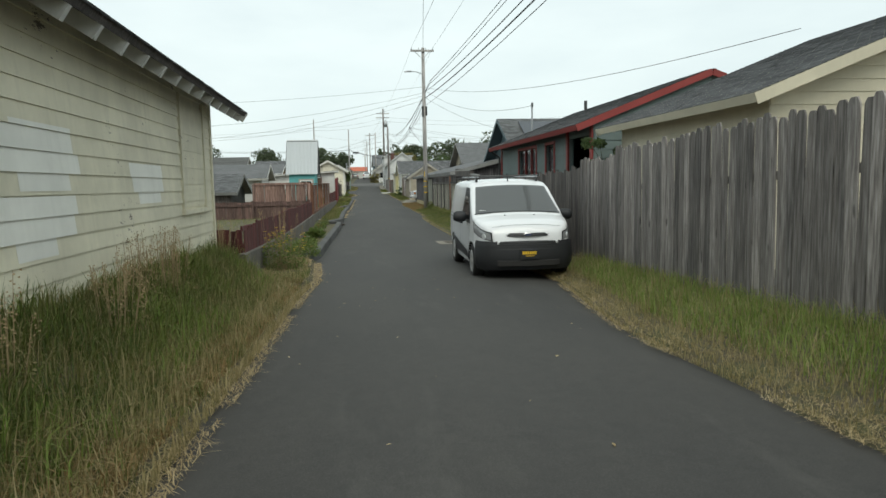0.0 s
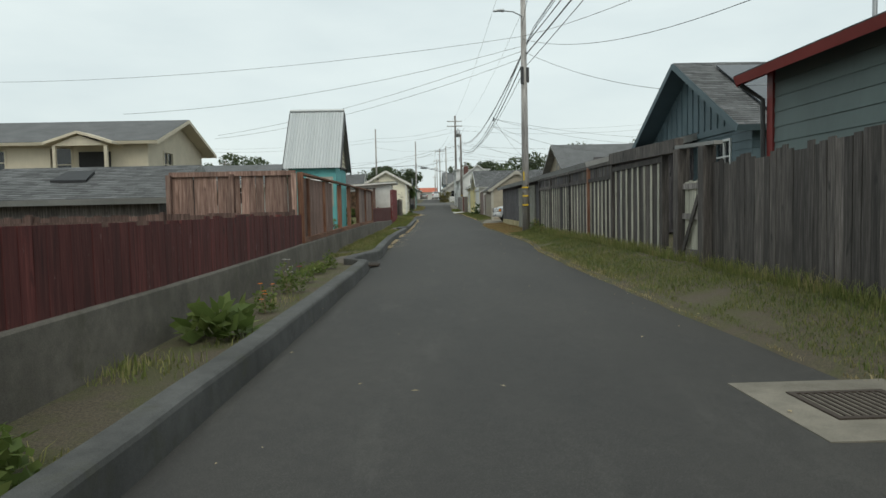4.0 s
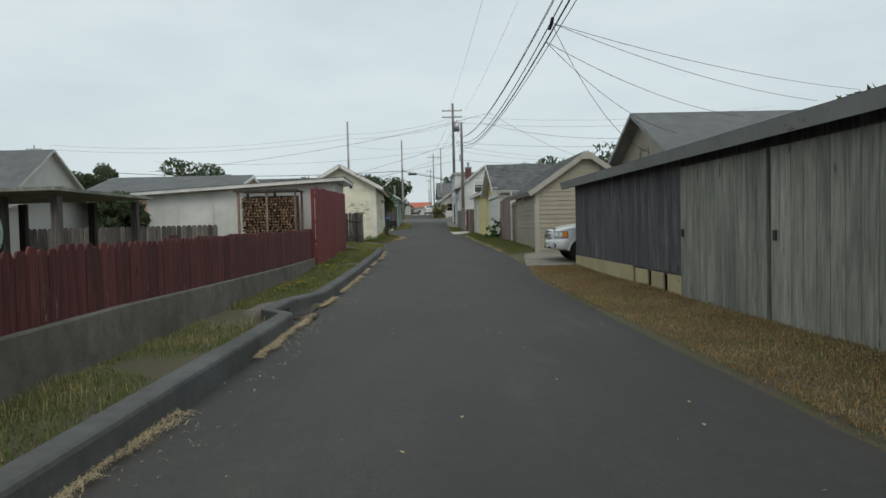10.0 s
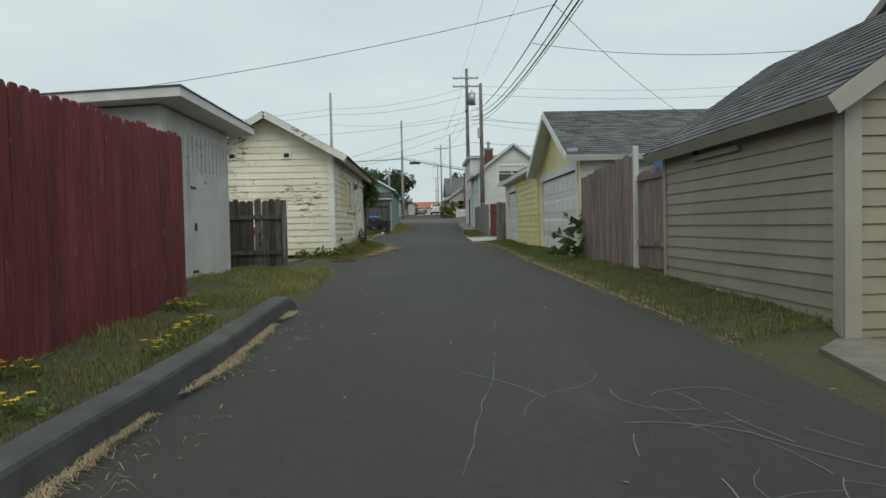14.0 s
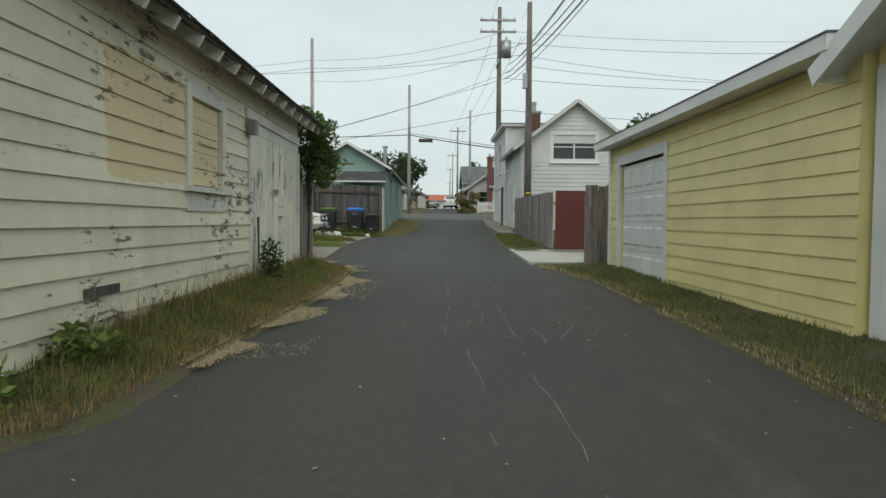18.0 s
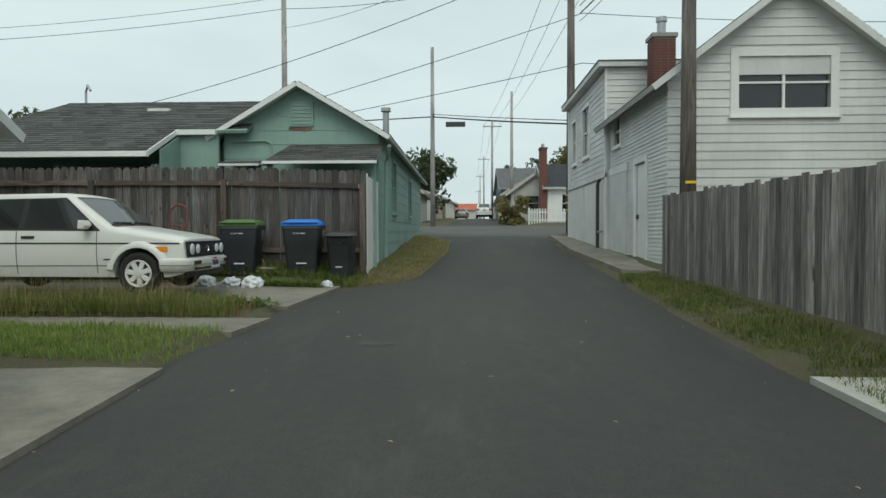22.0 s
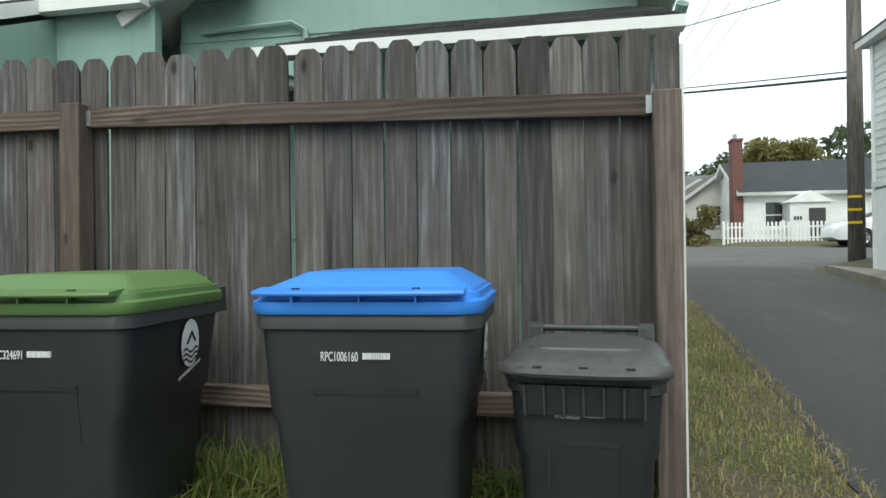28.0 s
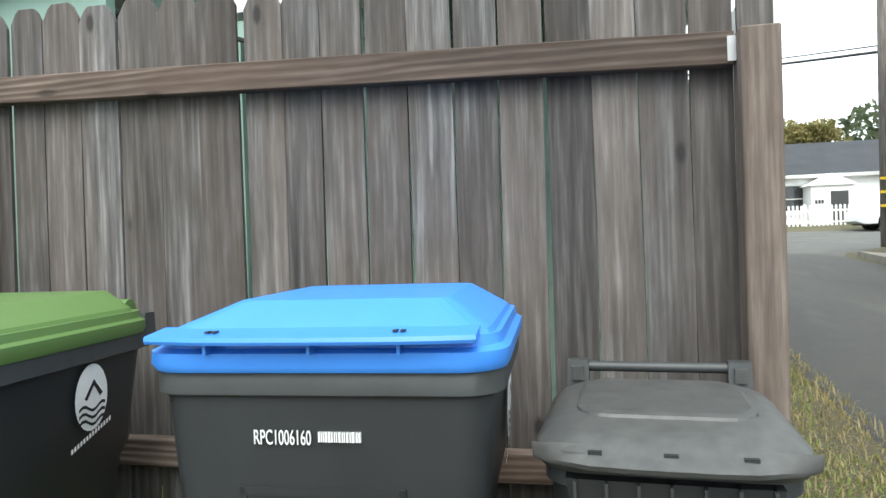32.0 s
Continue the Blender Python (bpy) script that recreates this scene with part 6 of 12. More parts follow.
def garage_door(parent, fr, u0, u1, v0, v1, cols, mat, rows=4):
    d = part("garage_door", Geo().fbox(fr, u0, u1, v0, v1, -0.1, -0.07), mat, parent, "white sectional garage door with pressed panels")
    rh, cw = (v1 - v0) / rows, (u1 - u0) / cols
    for j in range(rows):
        sec = part("section", Geo().fbox(fr, u0, u1, v0 + j * rh + 0.006, v0 + (j + 1) * rh - 0.004, -0.069, -0.05), mat, d)
        for i in range(cols):
            g = Geo()
            a, b, c, e = u0 + i * cw + 0.06, u0 + (i + 1) * cw - 0.06, v0 + j * rh + 0.09, v0 + (j + 1) * rh - 0.09
            o, uu, vv, nn = fr
            P = lambda s, t, h: o + uu * s + vv * t + nn * h
            g.add([P(a, c, -0.049), P(b, c, -0.049), P(b, e, -0.049), P(a, e, -0.049), P(a + 0.035, c + 0.035, -0.033), P(b - 0.035, c + 0.035, -0.033), P(b - 0.035, e - 0.035, -0.033), P(a + 0.035, e - 0.035, -0.033)],
                  [(4, 5, 6, 7), (0, 1, 5, 4), (1, 2, 6, 5), (2, 3, 7, 6), (3, 0, 4, 7)])
            part("pressed_panel", g, mat, d)
    return d


def yellow_garage():
    x0, x1, y0, y1, z0, ev, rz = 5.45, 12.0, 74.45, 79.85, 0.42, 3.02, 4.35
    s = thing("garage", "yellow gabled garage with a wide white sectional door", "garage", at=(8.5, 77, z0))
    hole = [(0.2, 5.05, 0.0, 2.25)]
    fr = house_shell(s, x0, x1, y0, y1, z0, ev, M["yellow"], {"-x": hole}, gable_axis="x", ridge=rz)
    f = fr["-x"]
    clapboards(s, f, y1 - y0, ev - z0, [(0.05, 5.2, 0.0, 2.4)], M["yellow"], 0.085, ((y1 - y0) / 2, rz - z0), 0.018)
    clapboards(s, fr["-y"], x1 - x0, ev - z0, [], M["whitewear"], 0.12)
    garage_door(s, f, 0.22, 5.03, 0.02, 2.18, 8, M["white"])
    trim(s, f, 0.03, 0.2, 0, 2.43, M["white"], 0.04, "trim")
    trim(s, f, 5.05, 5.22, 0, 2.43, M["white"], 0.04, "trim")
    trim(s, f, 0.2, 5.05, 2.2, 2.43, M["white"], 0.04, "trim")
    gable_roof(s, x0, x1, y0, y1, "x", ev - 0.02, rz, 0.3, 0.38, M["roof"], M["white"], 0.07)
    lamp = part("floodlight", Geo().box(5.1, 5.35, 74.25, 74.4, 3.0, 3.08).tube([(5.2, 74.3, 3.0), (5.2, 74.26, 2.86)], 0.05, 8), M["galv"], s, "grey twin floodlight under the eave")
    # low extension
    e = thing("garage", "low flat-roofed yellow garage with a white door", "garage", at=(8.5, 84, 0.5))
    y2, y3, ev2 = 79.9, 88.05, 3.01
    L = y3 - y2
    fr = house_shell(e, x0 - 0.1, x1, y2, y3, 0.48, ev2, M["yellow"], {"-x": [(0.75, 3.3, 0.0, 2.2)]})
    f = fr["-x"]
    clapboards(e, f, L, ev2 - 0.48, [(0.6, 3.45, 0.0, 2.3)], M["yellow"], 0.19, None, 0.022)
    clapboards(e, fr["+y"], x1 - x0, ev2 - 0.48, [], M["yellow"], 0.19, None, 0.022)
    trim(e, f, -0.02, 0.13, 0, ev2 - 0.48, M["white"], 0.045, "corner_board")
    garage_door(e, f, 0.77, 3.28, 0.02, 2.14, 4, M["white"])
    trim(e, f, 0.58, 0.75, 0, 2.34, M["white"], 0.04, "trim")
    trim(e, f, 3.3, 3.45, 0, 2.34, M["white"], 0.04, "trim")
    trim(e, f, 0.75, 3.3, 2.17, 2.34, M["white"], 0.04, "trim")
    part("roof", Geo().hexa([(x0 - 0.42, y2 + 0.01, ev2), (x1, y2 + 0.01, ev2 + 0.25), (x1, y3 + 0.2, ev2 + 0.25), (x0 - 0.42, y3 + 0.2, ev2), (x0 - 0.42, y2 + 0.01, ev2 + 0.14), (x1, y2 + 0.01, ev2 + 0.4), (x1, y3 + 0.2, ev2 + 0.4), (x0 - 0.42, y3 + 0.2, ev2 + 0.14)]), M["white"], e, "white edged low roof")
    part("felt", Geo().hexa([(x0 - 0.43, y2, ev2 + 0.142), (x1, y2, ev2 + 0.402), (x1, y3 + 0.21, ev2 + 0.402), (x0 - 0.43, y3 + 0.21, ev2 + 0.142), (x0 - 0.43, y2, ev2 + 0.16), (x1, y2, ev2 + 0.42), (x1, y3 + 0.21, ev2 + 0.42), (x0 - 0.43, y3 + 0.21, ev2 + 0.16)]), M["roof"], e)


def white_house():
    s = thing("house", "grey-white two-storey house with clapboard walls on the alley corner", "house", at=(7.5, 107, 1.1))
    x0, x1, y0, y1, z0, ev, rz = 5.3, 9.9, 102.5, 107.6, 1.0, 4.85, 6.6
    holes = {"-y": [(1.35, 3.1, 3.2, 4.2)], "-x": [(0.5, 1.2, 3.05, 3.75), (2.7, 3.6, 0.15, 2.35)]}
    fr = house_shell(s, x0, x1, y0, y1, z0, ev, M["greywhite"], holes, gable_axis="y", ridge=rz)
    clapboards(s, fr["-y"], x1 - x0, ev - z0, [(1.2, 3.25, 3.05, 4.35)], M["greywhite"], 0.17, ((x1 - x0) / 2, rz - z0))
    f = fr["-x"]
    clapboards(s, f, y1 - y0, ev - z0, [(0.42, 1.28, 2.95, 3.85), (2.55, 3.75, 0, 2.5)], M["greywhite"], 0.085)
    # A pale sheet behind the upper part of these panes.
    window_unit(s, fr["-y"], 1.35, 3.1, 3.2, 4.2, M["white"], 2, 2, 0.16, blind=0.55)
    window_unit(s, f, 0.5, 1.2, 3.05, 3.75, M["white"], 1, 2, 0.08)
    d = trim(s, f, 2.72, 3.58, 0.15, 2.33, M["white"], -0.03, "door", -0.08, "white panelled side door")
    part("handle", Geo().fbox(f, 2.78, 2.84, 1.1, 1.2, -0.03, 0.02), M["darkmetal"], d)
    for a, b, c, e in ((2.58, 2.7, 0.1, 2.5), (3.6, 3.72, 0.1, 2.5), (2.7, 3.6, 2.36, 2.5)):
        trim(s, f, a, b, c, e, M["white"], 0.04)
    gable_roof(s, x0, x1, y0, y1, "y", ev, rz, 0.35, 0.3, M["roofbrown"], M["greywhite"], 0.05, fascia_h=0.09)
    trim(s, f, 0.12, 1.95, 0.08, 2.3, M["greywhite"], 0.05, "panel_door", label="large flush white panel door")
    trim(s, f, 0.05, 2.05, 2.3, 2.48, M["white"], 0.06, "lintel")
    # two-storey rear with a flat top
    y2, y3, top = 107.62, 114.1, 6.25
    holes = {"-x": [(0.9, 1.6, 3.1, 4.5), (2.9, 4.0, 3.1, 4.6)], "-y": []}
    fr = house_shell(s, 5.2, 9.6, y2, y3, 1.1, top, M["greywhite"], holes)
    f = fr["-x"]
    clapboards(s, f, y3 - y2, top - 1.1, [(0.75, 1.75, 2.95, 4.65), (2.75, 4.15, 2.95, 4.75), (0.0, 6.5, 0, 2.2)], M["greywhite"], 0.16, None, 0.02, start=0.0)
    clapboards(s, fr["-y"], 4.4, top - 1.1, [], M["greywhite"], 0.16, start=3.7)
    window_unit(s, f, 0.9, 1.6, 3.1, 4.5, M["white"], 1, 2, 0.1)
    window_unit(s, f, 2.9, 4.0, 3.1, 4.6, M["white"], 2, 2, 0.1)
    trim(s, f, -0.02, 6.5, 2.2, 2.32, M["greywhite"], 0.06, "band")
    for a in (0.0, 3.2):
        trim(s, f, a + 0.1, a + 3.0, 0.05, 2.15, M["white"], 0.03, "panel", label="large flush white panel door")
    part("downpipe", Geo().tube([f[0] + f[1] * 6.05 + f[3] * 0.1 + f[2] * 2.15, f[0] + f[1] * 5.95 + f[3] * 0.14 + f[2] * 2.05, f[0] + f[1] * 5.95 + f[3] * 0.14 + f[2] * 0.02], 0.05, 8), M["darkmetal"], s, "dark green downpipe")
    part("pipe_outlet", Geo().tube([f[0] + f[1] * 5.95 + f[3] * 0.14 + f[2] * 0.7, f[0] + f[1] * 6.35 + f[3] * 0.1 + f[2] * 0.72], 0.035, 8), M["galv"], s)
    trim(s, f, -0.02, 0.1, 0, top - 1.1, M["white"], 0.05, "corner_board")
    trim(s, f, 6.4, 6.5, 0, top - 1.1, M["white"], 0.05, "corner_board")
    part("roof", Geo().box(4.95, 9.8, y2 - 0.15, y3 + 0.25, top + 0.0, top + 0.14), M["greywhite"], s)
    part("felt", Geo().box(4.93, 9.82, y2 - 0.17, y3 + 0.27, top + 0.142, top + 0.17), M["roofbrown"], s)
    ch = part("chimney", Geo().box(6.15, 6.7, 106.55, 107.1, 5.0, 6.75).box(6.1, 6.75, 106.5, 107.15, 6.75, 6.85), M["mortar"], s, "red brick chimney with a metal pot")
    z, r = 5.2, 0
    while z < 6.68:
        for k in range(3):
            part("brick", Geo().box(6.145 + k * 0.19 - (0.0 if r % 2 else 0.0), 6.145 + k * 0.19 + 0.178, 106.535, 106.56, z, z + 0.06), M["brick"], ch)
            part("brick", Geo().box(6.135, 6.16, 106.56 + k * 0.18, 106.56 + k * 0.18 + 0.168, z, z + 0.06), M["brick"], ch)
        z += 0.072
        r += 1
    part("pot", Geo().tube([(6.42, 106.82, 6.85), (6.42, 106.82, 7.2)], 0.11, 10).tube([(6.42, 106.82, 7.2), (6.42, 106.82, 7.32)], 0.14, 10), M["galv"], ch)


cream_house()
slate_house()
solar_house()
long_shed()
tan_garage()
yellow_garage()
white_house()


# ---- pale green house and the back fence at the end ----
def green_house():
    s = thing("house", "pale green clapboard house with grey shingle roofs", "house", at=(-3.5, 106, 1.1))
    x0, x1, y0, y1, z0, ev, rz = -3.7, -0.46, 103.2, 116.5, 1.05, 3.9, 4.86
    holes = {"+x": [(2.6, 3.4, 1.3, 2.5), (7.5, 8.3, 1.3, 2.4)]}
    fr = house_shell(s, x0, x1, y0, y1, z0, ev, M["tealhouse"], holes, gable_axis="y", ridge=rz)
    clapboards(s, fr["-y"], x1 - x0, ev - z0, [], M["tealhouse"], 0.29, ((x1 - x0) / 2, rz - z0), 0.016)
    f = fr["+x"]
    clapboards(s, f, y1 - y0, ev - z0, [(a - 0.08, b + 0.08, c - 0.08, d + 0.08) for a, b, c, d in holes["+x"]], M["tealhouse"], 0.26, None, 0.018)
    for a, b, c, d in holes["+x"]:
        window_unit(s, f, a, b, c, d, M["tealhouse"], 1, 2, 0.08)
    gable_roof(s, x0, x1, y0, y1, "y", ev, rz, 0.24, 0.3, M["roofbrown"], M["white"], 0.05, fascia_h=0.06)
    fy = fr["-y"]
    v_ = trim(s, fy, 1.4, 1.9, 2.98, 3.5, M["tealhouse"], 0.05, "vent", label="pale green louvred gable vent")
    for k in range(6):
        part("louvre", Geo().fbox(fy, 1.44, 1.86, 3.02 + k * 0.075, 3.065 + k * 0.075, 0.05, 0.065), M["tealhouse"], v_)
    trim(s, fy, 1.38, 1.86, 2.91, 2.96, M["rustrail"], 0.03, "bare_patch", 0.02, "bare orange wood under the vent")
    # lean-to roofs against the gable
    part("lean_to", Geo().hexa([(-2.5, 102.08, 3.14), (-0.36, 102.08, 3.14), (-0.36, 103.18, 3.58), (-2.28, 103.18, 3.58), (-2.5, 102.08, 3.2), (-0.36, 102.08, 3.2), (-0.36, 103.18, 3.64), (-2.28, 103.18, 3.64)]), M["tealhouse"], s, "small lean-to roof")
    n = V3((0, -0.44, 1.1)).normalized()
    v = V3((0, 1.1, 0.44)).normalized()
    shingles(s, (V3((-2.52, 102.06, 3.206)), V3((1, 0, 0)), v, n), lambda q: (0.2 * q, 2.18), 1.19, M["roofbrown"])
    part("gutter", Geo().box(-2.54, -0.34, 101.98, 102.08, 3.14, 3.195), M["white"], s)
    part("small_roof", Geo().hexa([(-3.5, 102.3, 3.14), (-2.7, 102.3, 3.14), (-2.7, 103.18, 3.26), (-3.5, 103.18, 3.26), (-3.5, 102.3, 3.19), (-2.7, 102.3, 3.19), (-2.7, 103.18, 3.31), (-3.5, 103.18, 3.31)]), M["white"], s)
    part("small_felt", Geo().hexa([(-3.51, 102.29, 3.192), (-2.69, 102.29, 3.192), (-2.69, 103.18, 3.312), (-3.51, 103.18, 3.312), (-3.51, 102.29, 3.21), (-2.69, 102.29, 3.21), (-2.69, 103.18, 3.33), (-3.51, 103.18, 3.33)]), M["roofbrown"], s)
    for x in (-2.6, -0.45):
        part("post", Geo().box(x - 0.05, x + 0.05, 102.35, 102.45, 1.0, 3.14), M["tealhouse"], s)
    part("conduit", Geo().tube([(-3.5, 103.15, 3.72), (-2.8, 103.15, 3.74), (-2.7, 103.15, 3.68), (-2.67, 103.15, 3.25)], 0.02, 6), M["tealhouse"], s)
    part("downpipe", Geo().tube([(-0.2, 103.0, 3.6), (-0.25, 103.2, 3.4), (-0.3, 103.3, 3.3), (-0.33, 103.35, 1.3)], 0.04, 8), M["tealhouse"], s)
    # west wing
    a0, a1, b0, b1, e2, r2 = -9.4, -3.72, 103.6, 110.0, 3.62, 4.85
    fr = house_shell(s, a0, a1, b0, b1, 1.05, e2, M["tealhouse"], {"-y": [(0.5, 3.6, 0.2, 2.2)]})
    v = V3((0, 3.45, 1.58)).normalized()
    n = V3((0, -1.58, 3.45)).normalized()
    sl = math.hypot(3.45, 1.58)
    o = V3((-9.5, 101.57, 3.27))
    fr2 = (o, V3((1, 0, 0)), v, n)
    hip = 1.45 / sl
    part("wing_roof", Geo().slab(fr2, [(0, 0), (4.95, 0), (4.95, 1.41), (6.4, 1.41), (6.4, sl), (1.45, sl)], 0, 0.06), M["tealhouse"], s)
    shingles(s, (o + n * 0.064, V3((1, 0, 0)), v, n), lambda q: (hip * q - 0.01, 4.97 if q < 1.41 else 6.42), sl, M["roofbrown"])
    part("wing_roof", Geo().add([(-9.5, 101.57, 3.27), (-8.05, 105.02, 4.85), (-9.5, 108.5, 3.27), (-9.5, 101.57, 3.33), (-8.05, 105.02, 4.92), (-9.5, 108.5, 3.33)], [(0, 1, 2), (5, 4, 3), (0, 3, 4, 1), (1, 4, 5, 2), (2, 5, 3, 0)]), M["roofbrown"], s)
    part("wing_roof", Geo().hexa([(-8.05, 105.03, 4.84), (-3.1, 105.03, 4.84), (-3.1, 110.2, 3.3), (-9.5, 110.2, 3.3), (-8.05, 105.03, 4.9), (-3.1, 105.03, 4.9), (-3.1, 110.2, 3.36), (-9.5, 110.2, 3.36)]), M["roofbrown"], s)
    part("gutter", Geo().box(-9.52, -4.53, 101.46, 101.57, 3.24, 3.34), M["white"], s)
    part("gutter", Geo().box(-4.55, -3.72, 102.76, 102.86, 3.82, 3.92), M["white"], s)
    part("bargeboard", Geo().hexa([(-4.55, 101.5, 3.24), (-4.52, 101.5, 3.24), (-4.52, 102.84, 3.84), (-4.55, 102.84, 3.84), (-4.55, 101.5, 3.34), (-4.52, 101.5, 3.34), (-4.52, 102.84, 3.94), (-4.55, 102.84, 3.94)]), M["white"], s)
    part("side_wall", Geo().box(-4.5, -3.71, 102.9, 102.98, 1.05, 3.84), M["tealhouse"], s)
    part("side_wall", Geo().hexa([(-4.53, 102.0, 1.05), (-4.5, 102.0, 1.05), (-4.5, 102.9, 1.05), (-4.53, 102.9, 1.05), (-4.53, 102.0, 3.42), (-4.5, 102.0, 3.42), (-4.5, 102.9, 3.82), (-4.53, 102.9, 3.82)]), M["tealhouse"], s)
    for x in (-8.4, -6.5, -4.6):
        part("post", Geo().box(x - 0.05, x + 0.05, 101.9, 102.0, 1.0, 3.14), M["tealhouse"], s)
    fl = part("flue", Geo().tube([(-0.85, 108.0, 4.0), (-0.85, 108.0, 5.15)], 0.09, 10), M["galv"], s, "galvanised flue pipe")
    part("cowl", Geo().tube([(-0.85, 108.0, 5.18), (-0.85, 108.0, 5.28)], 0.14, 10), M["galv"], fl)
    part("skylight", Geo().box(-5.8, -5.3, 104.2, 104.6, 4.5, 4.63), M["whitewear"], s)
    part("service_mast", Geo().tube([(-8.0, 105.6, 4.6), (-8.0, 105.6, 5.3), (-7.9, 105.5, 5.45), (-7.8, 105.45, 5.3)], 0.03, 8), M["galv"], s)
    part("eave_wall", Geo().box(-9.38, -3.74, 103.5, 103.58, 3.3, 4.2), M["tealhouse"], s)
    # white side boarding by the fence end
    part("side_board", Geo().box(-0.5, -0.455, 101.6, 103.15, 1.1, 2.86), M["white"], s, "white painted side boarding")


green_house()


def back_fence():
    y = 101.42
    f = thing("fence", "weathered cedar dog-eared fence with a brown top rail", "fence", at=(-5, y, 1.2))
    q = random.Random(21)
    rise = lambda xx: -0.028 * (xx + 0.5) if xx > -3.2 else 0.075 + 0.004 * (-3.2 - xx)
    # boards by the bins: uneven widths, some shrunk apart
    joints = (-0.452, -0.55, -0.669, -0.809, -0.938, -1.074, -1.209, -1.343, -1.484, -1.624, -1.767, -1.896, -2.038, -2.192, -2.341, -2.496, -2.643, -2.792, -2.925)
    wide = {-2.038: 0.019, -1.624: 0.015, -1.343: 0.009, -1.074: 0.011, -0.669: 0.007, -2.925: 0.012, -0.938: 0.006}
    runs = [(b + wide.get(b, 0.004) / 2, a - wide.get(a, 0.004) / 2) for a, b in zip(joints, joints[1:])]
    x = -2.935
    while x > -10.4:
        w = q.uniform(0.138, 0.15)
        runs.append((x - w + q.choice((0.003, 0.004, 0.01)), x))
        x -= w
    for k, (a, b) in enumerate(runs):
        m_ = (a + b) / 2
        set_board(f, "board", board_mesh(b - a, round(1.74 + q.uniform(-0.012, 0.012), 2), 0.018, M["endfence"], "ear", k % 5), m_, y + q.uniform(-0.004, 0.004), 1.21 + rise(m_), math.pi + q.uniform(-0.02, 0.02), q.uniform(-0.004, 0.004))
    posts = (-0.512, -3.045, -5.5, -8.0, -10.4)
    for p in posts:
        part("post", bevelled(Geo().box(p - 0.05, p + 0.05, y - 0.115, y - 0.02, 0.8, 2.7 + (0.09 if p < -1 else 0)), 0.004, 1), M["endpost"], f)
    for a, b in zip(posts, posts[1:]):
        for z in (2.615, 1.45):
            z0, z1 = z + (rise(a) if z > 2 else 0.005), z + (rise(b) if z > 2 else 0.01)
            part("rail", bevelled(Geo().hexa([(b + 0.054, y - 0.062, z1), (a - 0.054, y - 0.062, z0), (a - 0.054, y - 0.014, z0), (b + 0.054, y - 0.014, z1), (b + 0.054, y - 0.062, z1 + 0.09), (a - 0.054, y - 0.062, z0 + 0.09), (a - 0.054, y - 0.014, z0 + 0.09), (b + 0.054, y - 0.014, z1 + 0.09)]), 0.003, 1), M["endrail"], f)
            if z > 2:
                for e_, zz in ((a - 0.06, z0), (b + 0.06, z1)):
                    part("hanger", Geo().box(e_ - 0.012, e_ + 0.012, y - 0.066, y - 0.0625, zz + 0.008, zz + 0.075), M["galv"], f, "small galvanised rail hanger")
    part("end_board", Geo().box(-0.45, -0.436, y + 0.012, y + 0.14, 0.95, 2.9), M["white"], f, "white painted end board")


back_fence()


# ---- utility poles and wires ----
def pole(x, y, h, r=0.15, lean=0.0, label="weathered wooden utility pole", z=None, wood="pole"):
    z0 = (gz(y) if z is None else z) - 0.1
    p = thing("utility_pole", label, "utility pole", "utility poles", at=(x, y, z0))
    part("shaft", Geo().tube([(x, y, z0), (x + lean * h * 0.5, y, z0 + h * 0.5), (x + lean * h, y, z0 + h)], r, 14, r * 0.62), M[wood], p, smooth=True)
    return p


def crossarm(p, x, y, z, w, along="x", n=4):
    d = (w / 2, 0.05) if along == "x" else (0.05, w / 2)
    part("crossarm", Geo().box(x - d[0], x + d[0], y - d[1] - 0.12, y + d[1] - 0.12, z - 0.06, z + 0.06), M["pole"], p)
    for i in range(n):
        t = (i / (n - 1) - 0.5) * w * 0.92
        xx, yy = (x + t, y - 0.12) if along == "x" else (x, y + t - 0.12)
        part("insulator", Geo().tube([(xx, yy, z + 0.06), (xx, yy, z + 0.12), (xx, yy, z + 0.2)], 0.035, 8, 0.02), M["galv"], p)


